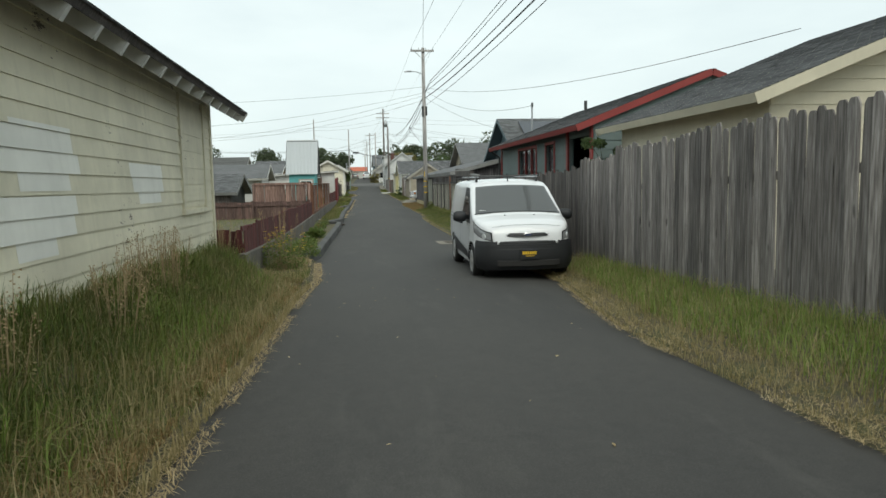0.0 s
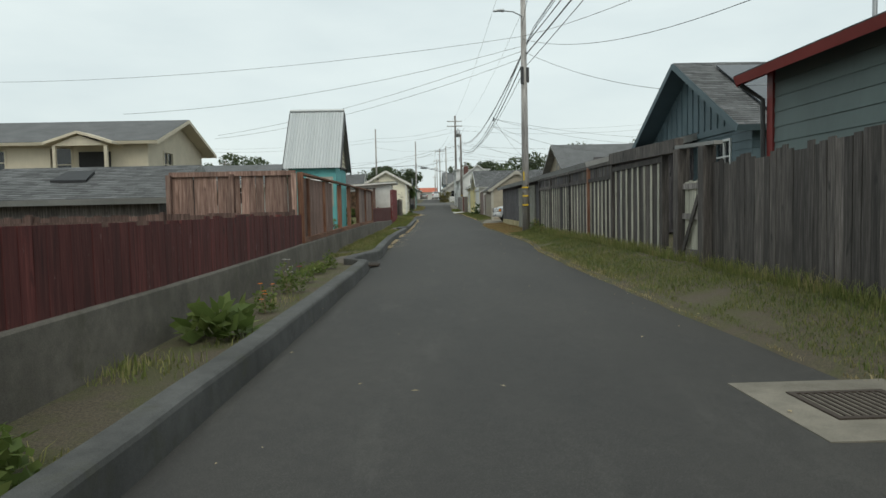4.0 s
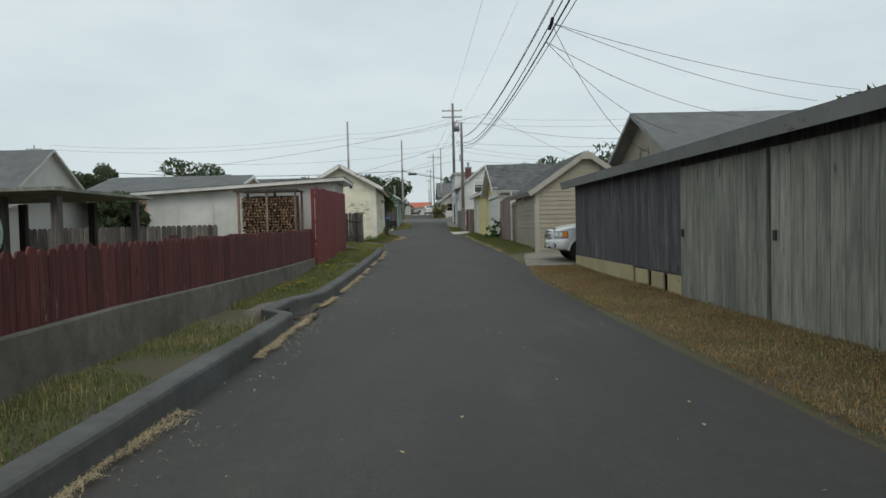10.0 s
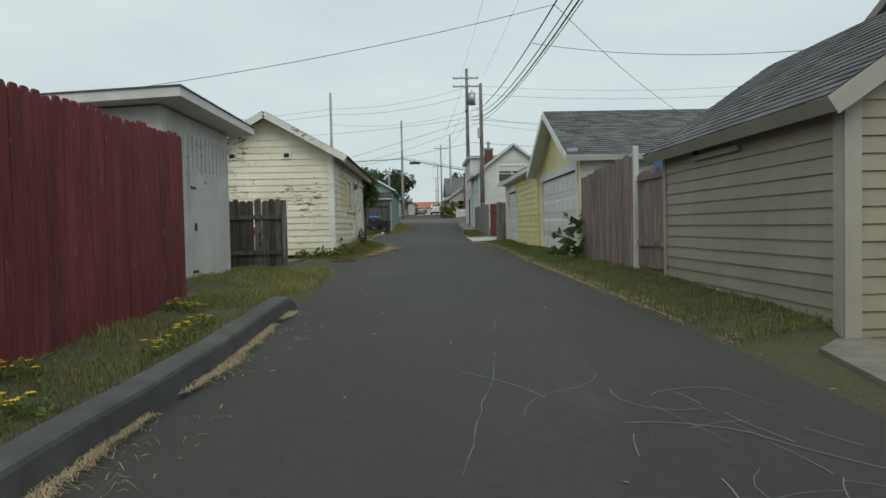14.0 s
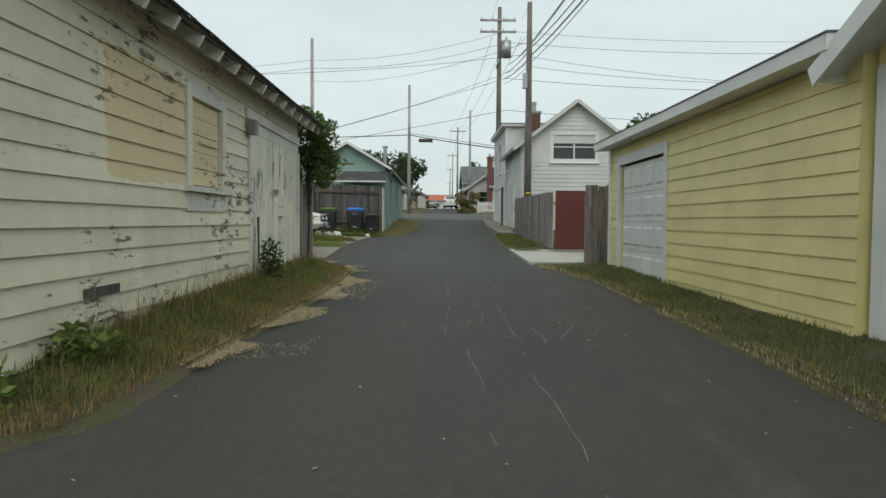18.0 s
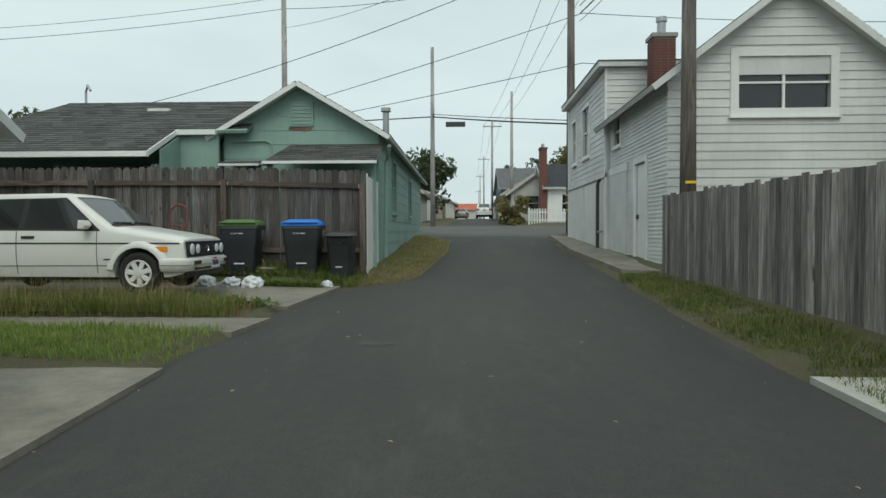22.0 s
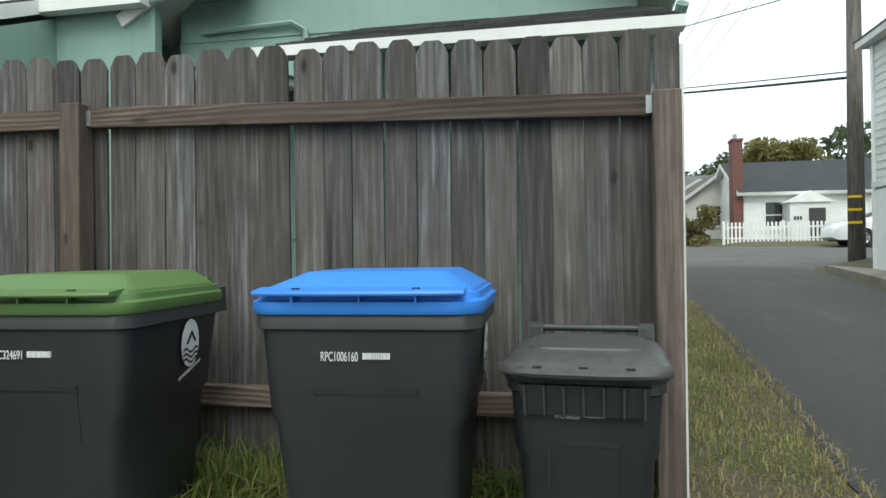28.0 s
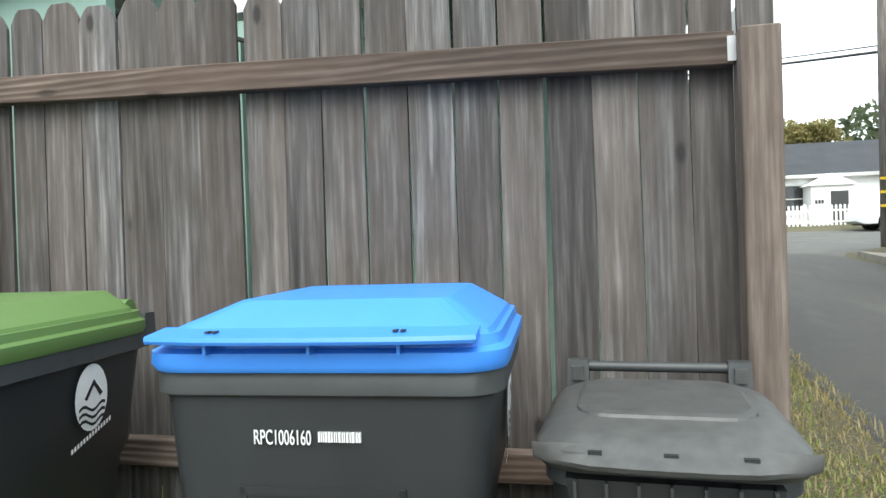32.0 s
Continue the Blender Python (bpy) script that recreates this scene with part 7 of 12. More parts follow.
def poles():
    p = pole(4.86, 45.0, 10.9, 0.165, 0.0, "weathered utility pole with yellow marker bands and a street lamp")
    crossarm(p, 4.8, 45.0, 10.55, 1.55)
    part("brace", Geo().tube([(4.3, 44.9, 10.5), (4.8, 44.85, 10.0)], 0.02, 6).tube([(5.3, 44.9, 10.5), (4.8, 44.85, 10.0)], 0.02, 6), M["galv"], p)
    arm = part("lamp_arm", Geo().tube([(4.8, 44.9, 9.0), (4.4, 44.75, 9.15), (3.95, 44.6, 9.15)], 0.025, 8), M["galv"], p)
    part("lamp_head", Geo().tube([(4.0, 44.6, 9.16), (3.75, 44.52, 9.14), (3.55, 44.46, 9.1)], 0.07, 8, 0.04), M["galv"], arm)
    for z in (1.12, 1.5, 1.86):
        part("marker_band", Geo().box(4.70, 4.94, 44.82, 44.832, z, z + 0.06), M["reflector"], p)
    part("marker_plate", Geo().box(4.75, 4.79, 44.822, 44.834, 2.2, 2.55), M["reflector"], p)
    part("bracket", Geo().box(4.93, 5.06, 44.9, 45.1, 6.3, 6.9).tube([(4.75, 44.78, 6.2), (4.75, 44.78, 6.9)], 0.07, 8), M["darkmetal"], p)
    p2 = pole(5.5, 101.9, 9.6, 0.16, 0.0, "dark utility pole beside the white house", wood="darkpole")
    for z in (2.0, 2.35, 2.7):
        part("marker_band", Geo().box(5.4, 5.6, 101.735, 101.745, z, z + 0.05), M["reflector"], p2)
    part("equipment_box", Geo().box(5.25, 5.42, 101.75, 102.0, 7.0, 7.6), M["galv"], p2)
    p3 = pole(5.55, 116.0, 13.2, 0.19, 0.0, "tall utility pole carrying a transformer", wood="darkpole")
    crossarm(p3, 5.45, 116.0, 13.9, 2.2)
    crossarm(p3, 5.45, 116.0, 13.2, 2.2)
    crossarm(p3, 5.45, 116.0, 11.2, 1.6, "y")
    for z in (2.62, 2.92, 3.22):
        part("marker_band", Geo().box(5.3, 5.6, 115.8, 115.81, z, z + 0.06), M["reflector"], p3)
    t = part("transformer", Geo().tube([(5.95, 115.7, 11.6), (5.95, 115.7, 12.6)], 0.3, 14), M["galv"], p3, "grey pole transformer", True)
    part("bushing", Geo().tube([(5.95, 115.7, 12.6), (5.95, 115.7, 12.85)], 0.05, 8), M["galv"], t)
    pole(-6.3, 117.7, 11.6, 0.15)
    pole(5.05, 142.0, 10.3, 0.15)
    p4 = pole(-0.45, 127.2, 10.2, 0.15)
    part("cable_box", Geo().box(0.3, 1.4, 127.0, 127.2, 7.72, 7.98), M["darkmetal"], p4)
    for x, y, h in ((4.6, 168, 11.5), (5.0, 215, 12.0), (5.4, 262, 12), (6.5, 330, 12), (-35.1, 140, 8.3), (-53.4, 140, 11.8)):
        q = pole(x, y, h, 0.16)
        crossarm(q, x, y, gz(y) + h - 0.7, 2.2)


poles()


def wire(a, b, sag, r=0.011, name="power_cable", n=18, label="thin black overhead cable between poles"):
    a, b = V3(a), V3(b)
    g = Geo().tube([a + (b - a) * (i / n) - Z * (4 * sag * (i / n) * (1 - i / n)) for i in range(n + 1)], r, 5)
    return solid(name, g, M["wire"], label, "cable", "overhead cables")


def wires():
    # along the alley, from behind the start to the far poles
    A, B, C = (4.8, 45, 0), (5.5, 101.9, 0), (6.0, 116, 0)
    for dx, z0, z1, sag in ((-0.72, 10.65, 13.9, 0.9), (0.72, 10.65, 13.9, 0.9)):
        wire((4.8 + dx, 44.9, z0 + 0.1), (6.0 + dx * 1.3, 115.9, z1 + 0.15), sag, 0.006)
        wire((4.4 + dx, -40, z0 + 1.0), (4.8 + dx, 44.9, z0 + 0.1), 0.9, 0.008)
    for dx, z0, z1, sag, r in ((0.0, 7.9, 8.7, 1.75, 0.018), (0.04, 7.5, 8.4, 1.6, 0.024), (0.0, 7.0, 8.1, 1.35, 0.012), (0.5, 8.3, 9.2, 1.3, 0.012), (0.8, 8.6, 9.3, 1.25, 0.012), (1.1, 8.7, 9.4, 1.2, 0.012)):
        wire((4.98 + dx * 0.4, 45, z0), (5.62 + dx * 0.4, 101.9, z1), sag, r)
        wire((4.4 + dx * 0.4, -40, z0 + 0.7), (4.98 + dx * 0.4, 45, z0), sag * 0.9, r)
        wire((5.62 + dx * 0.4, 101.9, z1), (5.9 + dx * 0.4, 116, z1 + 2.0), 0.15, r)
    wire((5.45, 101.9, 9.2), (5.9, 116, 12.4), 0.3, 0.01)
    # drops to houses: from the first pole, from taps along the span, and from the corner pole
    tap, low = (5.16, 59.8, 6.75), (5.16, 60.6, 6.45)
    for a, b, s in ((tap, (18.2, 66.2, 6.0), 0.25), (tap, (16.6, 66.2, 5.6), 0.3), (low, (13.9, 66.5, 5.1), 0.35), (low, (11.5, 67.0, 4.6), 0.45), (tap, (9.6, 64.6, 3.6), 0.7),
                    ((4.8, 45, 8.2), (-28, 52, 8.2), 0.7), ((4.8, 45, 7.8), (-14, 50, 6.0), 0.5), ((4.8, 45, 7.6), (-11.8, 57.9, 5.8), 0.4), ((4.8, 45, 7.3), (-12.0, 57.9, 5.6), 0.5), ((4.8, 45, 7.6), (9.0, 38.5, 4.75), 0.3), ((4.8, 45, 8.1), (7.3, 26.6, 4.8), 0.7), ((4.8, 45, 8.2), (8.8, 12.0, 4.6), 0.7),
                    ((5.2, 76, 7.0), (-12, 75.5, 4.3), 0.4), ((5.2, 80, 7.1), (14, 72, 5.2), 0.5), ((5.2, 76, 7.0), (16, 90, 5.4), 0.5), ((5.5, 101.9, 8.3), (24, 98, 6.6), 0.6), ((5.5, 101.9, 7.9), (22, 94, 6.2), 0.6), ((5.5, 101.9, 8.9), (-6.3, 117.7, 10.5), 0.6), ((5.5, 101.9, 8.0), (-8.0, 106.4, 4.9), 0.4), ((5.5, 101.9, 8.4), (-20, 97, 7.0), 0.8), ((-2, -20, 8.8), (4.8, 45, 8.6), 0.9)):
        wire(a, b, s, 0.008)
    tie = thing("cable_splice", "small bundled splice hanging from the overhead cables", "cable splice", at=tap)
    part("sleeve", Geo().tube([(5.13, 59.5, 6.78), (5.16, 59.8, 6.72), (5.17, 60.1, 6.68)], 0.05, 8), M["wire"], tie)
    # across the cross street
    for z, zz, s, r in ((8.45, 6.4, 0.05, 0.014), (10.4, 7.1, 0.06, 0.014), (12.6, 11.3, 0.5, 0.012), (13.3, 11.8, 0.5, 0.01)):
        wire((6.0, 116, z), (-6.3, 117.7, zz), s, r)
        wire((-6.3, 117.7, zz), (-40, 119, zz - 0.4), 0.9, r)
        wire((6.0, 116, z), (40, 113, z), 0.9, r)
    wire((-0.45, 127.2, 8.3), (5.6, 116, 6.06), 0.04, 0.035)
    wire((-0.45, 127.2, 8.45), (5.6, 116, 6.2), 0.03, 0.018)
    wire((-0.45, 127.2, 8.3), (-40, 131, 9.3), 0.6, 0.035)
    for y0, y1, x0, x1 in ((116, 168, 6.0, 4.6), (168, 215, 4.6, 5.0), (215, 262, 5.0, 5.4)):
        for dx in (-0.9, 0.0, 0.9):
            wire((x0 + dx, y0, gz(y0) + 11.3), (x1 + dx, y1, gz(y1) + 11.0), 0.9, 0.012)


wires()


# ---- concrete aprons and paths ----
def apron(label, pts, mat, rise=0.03, bank=0.0):
    """A thin concrete slab over a polygon of x, y that follows the ground."""
    g = Geo()
    k = len(pts)
    top = [(x, y, gz(y) + rise + bank * step(1.2, 2.6, -x)) for x, y in pts]
    bot = [(x, y, gz(y) - 0.12) for x, y in pts]
    g.add(bot + top, [tuple(reversed(range(k))), tuple(range(k, 2 * k))] + [(i, (i + 1) % k, k + (i + 1) % k, k + i) for i in range(k)])
    return solid("pavement", g, M[mat], label, "pavement", kind="structure")


apron("pale concrete driveway in front of the garage", [(4.28, 59.5), (12.0, 59.25), (12.0, 64.25), (5.3, 64.25), (4.95, 63.9), (4.62, 62.0)], "slab", 0.02)
apron("new pale concrete apron", [(3.95, 90.0), (12.0, 90.2), (12.0, 94.3), (4.9, 94.35), (3.95, 94.4)], "newslab", 0.01)
apron("worn concrete parking slab", [(-9.0, 90.7), (-1.0, 90.7), (-1.12, 94.6), (-9.0, 94.9)], "slab", 0.01)
apron("narrow worn concrete path", [(-9.0, 96.5), (-1.1, 96.15), (-0.95, 97.05), (-9.0, 97.3)], "slab", 0.01)
apron("worn concrete slab under the parked car", [(-9.0, 98.05), (-2.6, 98.02), (-1.0, 98.0), (-0.72, 100.3), (-1.0, 100.42), (-2.6, 100.45), (-9.0, 100.5)], "slab", 0.008, 0.06)
apron("worn concrete bay beside the cream garage", [(-6.0, 75.4), (-2.0, 75.5), (-1.75, 77.6), (-6.0, 77.9)], "slab", 0.04)
apron("raised concrete pavement beside the white house", [(4.35, 102.2), (5.2, 101.8), (5.2, 114.0), (4.6, 115.2), (4.3, 108.0)], "slab", 0.1)
manhole = thing("manhole_cover", "small round worn utility cover set in the asphalt", "manhole", at=(0.52, 95.6, gz(95.6)))
part("frame", Geo().tube([(0.52, 95.6, gz(95.6) - 0.02), (0.52, 95.6, gz(95.6) + 0.022)], 0.235, 28), M["tarpatch"], manhole)
part("lid", Geo().tube([(0.52, 95.6, gz(95.6) + 0.021), (0.52, 95.6, gz(95.6) + 0.026)], 0.2, 28), M["tarpatch"], manhole)
cover = thing("manhole_cover", "round concrete cover half sunk in the dry verge", "manhole", at=(-1.45, 12.6, gz(12.6)))
part("lid", Geo().tube([(-1.45, 12.6, gz(12.6) - 0.02), (-1.45, 12.6, gz(12.6) + 0.1)], 0.36, 28), M["wallconc"], cover)
drain_pad = solid("drain_pad", Geo().box(2.5, 3.65, 19.85, 21.0, gz(20.4) - 0.1, gz(20.4) + 0.026), M["slab"], "pale concrete surround of the drain", "pavement", kind="structure")


# ---- vehicles ----
def cpart(name, geo, mat, parent, label="", smooth=True):
    """A part in its vehicle's own axes: x ahead, y to the left, z up."""
    ob = new(name, geo.mesh(name, mat, smooth))
    ob.parent = parent
    if smooth:
        bm = bmesh.new()
        bm.from_mesh(ob.data)
        for e in bm.edges:
            if len(e.link_faces) == 2 and e.calc_face_angle(0) > 0.75:
                e.smooth = False
        bm.to_mesh(ob.data)
        bm.free()
    return tagged(ob, label)


def wheel(parent, x, side, r, w, track, hub, spokes=6, label=""):
    y = side * track
    wl_ = cpart("wheel", Geo().tube([(x, y - side * w * 0.45, r), (x, y + side * w * 0.3, r)], r * 0.62, 24), M["darkmetal"], parent, label)
    prof = [(0.62, -0.5), (0.9, -0.5), (0.985, -0.36), (1.0, -0.15), (1.0, 0.15), (0.985, 0.36), (0.9, 0.5), (0.66, 0.48), (0.62, 0.42)]
    rings = []
    n = 28
    for k in range(n + 1):
        a = 2 * math.pi * k / n
        rings.append([(x + math.cos(a) * r * q, y + side * w * t, r + math.sin(a) * r * q) for q, t in prof])
    cpart("tyre", Geo().loft(rings, cap=False), M["rubber"], wl_)
    rings = []
    for k in range(n + 1):
        a = 2 * math.pi * k / n
        rings.append([(x + math.cos(a) * r * q, y + side * w * t, r + math.sin(a) * r * q) for q, t in ((0.66, 0.44), (0.62, 0.5), (0.55, 0.44), (0.54, 0.32))])
    cpart("rim", Geo().loft(rings, closed=False, cap=False), M[hub], wl_)
    for k in range(spokes):
        a = 2 * math.pi * k / spokes + 0.3
        d, e = V3((math.cos(a), 0, math.sin(a))), V3((-math.sin(a), 0, math.cos(a)))
        c = V3((x, y, r))
        o0, o1 = c + V3((0, side * w * 0.38, 0)), c + V3((0, side * w * 0.46, 0))
        wd0, wd1 = r * 0.11, r * (0.2 if spokes < 7 else 0.13)
        P = [o0 + d * r * 0.08 - e * wd0, o0 + d * r * 0.57 - e * wd1, o0 + d * r * 0.57 + e * wd1, o0 + d * r * 0.08 + e * wd0]
        Q = [o1 + d * r * 0.08 - e * wd0 * 0.8, o1 + d * r * 0.57 - e * wd1 * 0.8, o1 + d * r * 0.57 + e * wd1 * 0.8, o1 + d * r * 0.08 + e * wd0 * 0.8]
        cpart("spoke", Geo().hexa(P + Q), M[hub], wl_, smooth=False)
    cpart("hub", Geo().tube([(x, y + side * w * 0.36, r), (x, y + side * w * 0.52, r)], r * 0.17, 14), M[hub], wl_)
    return wl_


class CarBody:
    """A car's outer skin from its side view: top, foot and half-width along its length, drawn in at the waist and the roof."""

    def __init__(self, top, foot, half, belt, tumble, arches, radius, crown=0.03):
        self.top, self.foot, self.half, self.belt, self.tumble, self.arches, self.radius, self.crown = top, foot, half, belt, tumble, arches, radius, crown

    def zt(self, x):
        return interp(x, self.top)

    def zb(self, x):
        z = interp(x, self.foot)
        for a in self.arches:
            d = abs(x - a)
            if d < self.radius:
                z = max(z, 0.32 + math.sqrt(self.radius ** 2 - d * d) * 0.97)
        return z

    def w(self, x, z):
        h = interp(x, self.half)
        b = interp(x, self.belt)
        if z > b:
            return h - (z - b) * self.tumble
        low = interp(x, self.foot)
        t = (b - z) / max(0.1, b - low)
        return h * (1 - 0.055 * max(0, t - 0.35) ** 2 * 2.2) + 0.012 * math.sin(max(0.0, min(1.0, t)) * math.pi)

    def mesh(self, x0, x1, n=90, rows=14):
        xs = sorted({round(x0 + (x1 - x0) * i / n, 4) for i in range(n + 1)} | {round(a + self.radius * math.cos(t), 4) for a in self.arches for t in [math.pi * k / 16 for k in range(17)]})
        rings = []
        for x in xs:
            zb, zt = self.zb(x), self.zt(x)
            ring = []
            for j in range(rows + 1):
                t = j / rows
                z = zb + (zt - 0.05 - zb) * t
                ring.append((self.w(x, z), z))
            wt = self.w(x, zt - 0.05)
            ring += [(wt - 0.02, zt - 0.02), (wt - 0.07, zt), (wt * 0.5, zt + self.crown * 0.7), (0.0, zt + self.crown)]
            full = ring + [(-y, z) for y, z in reversed(ring[:-1])]
            rings.append([(x, y, z) for y, z in full])
        g = Geo().loft(rings, closed=True, cap=True)
        return g

    def side_patch(self, quad, side, off=0.006, nu=10, nv=6):
        """A patch on the flank between four corners given as (x, z)."""
        g = Geo()
        for j in range(nv + 1):
            for i in range(nu + 1):
                s, t = i / nu, j / nv
                (x0, z0), (x1, z1), (x2, z2), (x3, z3) = quad
                x = (x0 * (1 - s) + x1 * s) * (1 - t) + (x3 * (1 - s) + x2 * s) * t
                z = (z0 * (1 - s) + z1 * s) * (1 - t) + (z3 * (1 - s) + z2 * s) * t
                g.v.append((x, side * (self.w(x, z) + off), z))
        for j in range(nv):
            for i in range(nu):
                a = j * (nu + 1) + i
                g.f.append((a, a + 1, a + nu + 2, a + nu + 1) if side < 0 else (a, a + nu + 1, a + nu + 2, a + 1))
        return g

    def top_patch(self, xa, xb, ya, yb, off=0.006, n=8):
        """A patch on the upper skin from xa to xb, half-widths ya and yb."""
        g = Geo()
        for i in range(n + 1):
            x = xa + (xb - xa) * i / n
            y1 = ya + (yb - ya) * i / n
            zt = self.zt(x)
            wt = self.w(x, zt - 0.05)
            sl = (self.zt(x + 0.03) - self.zt(x - 0.03)) / 0.06
            nrm = V3((-sl, 0, 1)).normalized()
            for k in range(n + 1):
                y = -y1 + 2 * y1 * k / n
                a = abs(y)
                z = zt + self.crown * (1 - (a / max(0.1, wt)) ** 2)
                g.v.append((x + nrm.x * off, y, z + nrm.z * off))
        for i in range(n):
            for k in range(n):
                a = i * (n + 1) + k
                g.f.append((a, a + 1, a + n + 2, a + n + 1) if xa > xb else (a, a + n + 1, a + n + 2, a + 1))
        return g


def bars(parent, fr, u0, u1, v0, v1, mat, n, name="marks", gap=0.35, off=0.002):
    g = Geo()
    w = (u1 - u0) / n
    for i in range(n):
        g.fbox(fr, u0 + i * w, u0 + i * w + w * (1 - gap), v0, v1, off, off + 0.002)
    return tagged(cpart(name, g, M[mat], parent, smooth=False), "", "", "", "stuff")


def text_mesh(body, size, depth=0.001):
    cu = bpy.data.curves.new("lettering", "FONT")
    cu.body, cu.size, cu.extrude, cu.align_x = body, size, depth, "LEFT"
    ob = bpy.data.objects.new("lettering", cu)
    scene.collection.objects.link(ob)
    bpy.context.view_layer.update()
    me = bpy.data.meshes.new_from_object(ob.evaluated_get(bpy.context.evaluated_depsgraph_get()))
    bpy.data.objects.remove(ob)
    return me


def bumper_rings(plan, section):
    """Rings for a bumper: plan points (x, y, outward x, outward y) and a section of (out, z)."""
    return [[(x + nx * a, y + ny * a, z) for a, z in section] for x, y, nx, ny in plan]


def corner_plan(x_front, half, x_back, radius=0.3, bow=0.06, n=6):
    """The plan line of a car's nose, from one wheel arch round to the other, with outward directions."""
    pts = [(x_back, -half, 0.0, -1.0), (x_front - radius, -half, 0.0, -1.0)]
    for k in range(1, n + 1):
        a = math.radians(-90 + 78 * k / n)
        pts.append((x_front - bow - radius + radius * math.cos(a), -half + radius + radius * math.sin(a), math.cos(a), math.sin(a)))
    x_, y_ = pts[-1][:2]
    for t in (0.2, 0.4, 0.6, 0.8):
        pts.append((x_ + (x_front - x_) * (1 - (1 - t) ** 2), y_ * (1 - t), 1.0, -0.2 * (1 - t)))
    pts.append((x_front, 0.0, 1.0, 0.0))
    return pts + [(x, -y, nx, -ny) for x, y, nx, ny in reversed(pts[:-1])]


def van():
    v = thing("van", "white panel van with roof rack parked at the roadside", "van", at=(0, 0, 0))
    B = CarBody(top=[(-2.2, 1.5), (-2.14, 1.72), (-1.95, 1.81), (-1.2, 1.84), (0.0, 1.83), (0.38, 1.79), (0.62, 1.7), (1.32, 1.2), (1.42, 1.155), (1.8, 1.08), (1.98, 1.02), (2.09, 0.95), (2.15, 0.82), (2.17, 0.66)],
                foot=[(-2.2, 0.42), (-2.1, 0.3), (-1.8, 0.24), (1.8, 0.24), (2.05, 0.25), (2.2, 0.36)],
                half=[(-2.2, 0.8), (-2.1, 0.87), (-1.5, 0.9), (1.2, 0.9), (1.6, 0.88), (1.85, 0.83), (2.0, 0.76), (2.1, 0.66), (2.17, 0.56)],
                belt=[(-2.2, 1.08), (1.3, 1.02), (2.22, 0.84)], tumble=0.17, arches=(-1.33, 1.33), radius=0.385, crown=0.045)
    cpart("body", B.mesh(-2.2, 2.17, 110, 18), M["vanpaint"], v)
    cpart("underbody", Geo().box(-2.0, 1.95, -0.75, 0.75, 0.2, 0.6), M["blackplastic"], v, smooth=False)
    cpart("screen_seal", B.top_patch(1.35, 1.32, 0.83, 0.82, 0.005, 12), M["blackplastic"], v)
    # White body showing through the glass adds to the sky's pale reflection.
    cpart("windscreen", B.top_patch(1.325, 0.63, 0.81, 0.695, 0.008, 12), M["carglass"], v, "sloping windscreen that mirrors sky and cables, paled by the white body beneath")
    cpart("bonnet_gap", B.top_patch(2.045, 2.039, 0.62, 0.62, 0.004), M["blackplastic"], v)
    for sd in (-1, 1):
        cpart("window_surround", B.side_patch([(-0.02, 1.06), (1.24, 1.02), (0.56, 1.69), (0.08, 1.71)], sd, 0.003), M["blackplastic"], v)
        cpart("side_window", B.side_patch([(0.06, 1.13), (0.8, 1.1), (0.5, 1.62), (0.15, 1.64)], sd, 0.007), M["carglass"], v)
        cpart("quarter_glass", B.side_patch([(0.84, 1.1), (1.12, 1.07), (0.6, 1.55), (0.56, 1.58)], sd, 0.007), M["carglass"], v)
        cpart("panel_recess", B.side_patch([(-1.95, 1.16), (-0.14, 1.13), (-0.1, 1.62), (-1.85, 1.64)], sd, 0.005), M["vanpaint"], v, "pressed blank side panel")
        cpart("panel_line", B.side_patch([(-1.97, 1.135), (-0.12, 1.105), (-0.12, 1.115), (-1.97, 1.145)], sd, 0.004, 20, 1), M["darklamp"], v)
        cpart("sill_cladding", B.side_patch([(-0.85, 0.36), (0.86, 0.33), (0.78, 0.47), (-0.95, 0.64)], sd, 0.01), M["blackplastic"], v, "black lower door cladding")
        cpart("slide_rail", B.side_patch([(-2.0, 1.05), (-1.1, 1.04), (-1.1, 1.065), (-2.0, 1.075)], sd, 0.006, 6, 1), M["blackplastic"], v)
        for xx in (-0.08, -1.02):
            cpart("door_gap", B.side_patch([(xx - 0.005, 0.32), (xx + 0.005, 0.32), (xx + 0.005, 1.7), (xx - 0.005, 1.7)], sd, 0.004, 1, 12), M["blackplastic"], v)
        cpart("door_gap", B.side_patch([(0.96, 0.36), (0.97, 0.36), (1.2, 1.0), (1.19, 1.0)], sd, 0.004, 1, 8), M["blackplastic"], v)
        for xx in (-0.24, 0.1):
            cpart("door_handle", Geo().loft([[(xx + a, sd * (0.9 + c), 1.0 + b) for a, b in ((-0.1, -0.025), (0.1, -0.025), (0.1, 0.025), (-0.1, 0.025))] for c in (0.0, 0.03, 0.045)]), M["blackplastic"], v)
        n = 10
        rings = []
        for c, k in ((-0.03, 0.35), (0.03, 0.5), (0.06, 0.95), (0.14, 1.05), (0.22, 1.0), (0.27, 0.75), (0.285, 0.4)):
            rings.append([(0.88 + 0.1 * k * math.cos(2 * math.pi * i / n) + 0.12 * c, sd * (0.9 + c), 1.15 + 0.105 * k * math.sin(2 * math.pi * i / n) - 0.02 * (1 - k)) for i in range(n)])
        cpart("mirror", Geo().loft(rings), M["blackplastic"], v, "black door mirror")
        bez = cpart("headlamp", B.side_patch([(1.62, 0.9), (2.12, 0.76), (2.1, 0.885), (1.5, 1.065)], sd, 0.009, 14, 8), M["darklamp"], v, "swept-back clear headlamp")
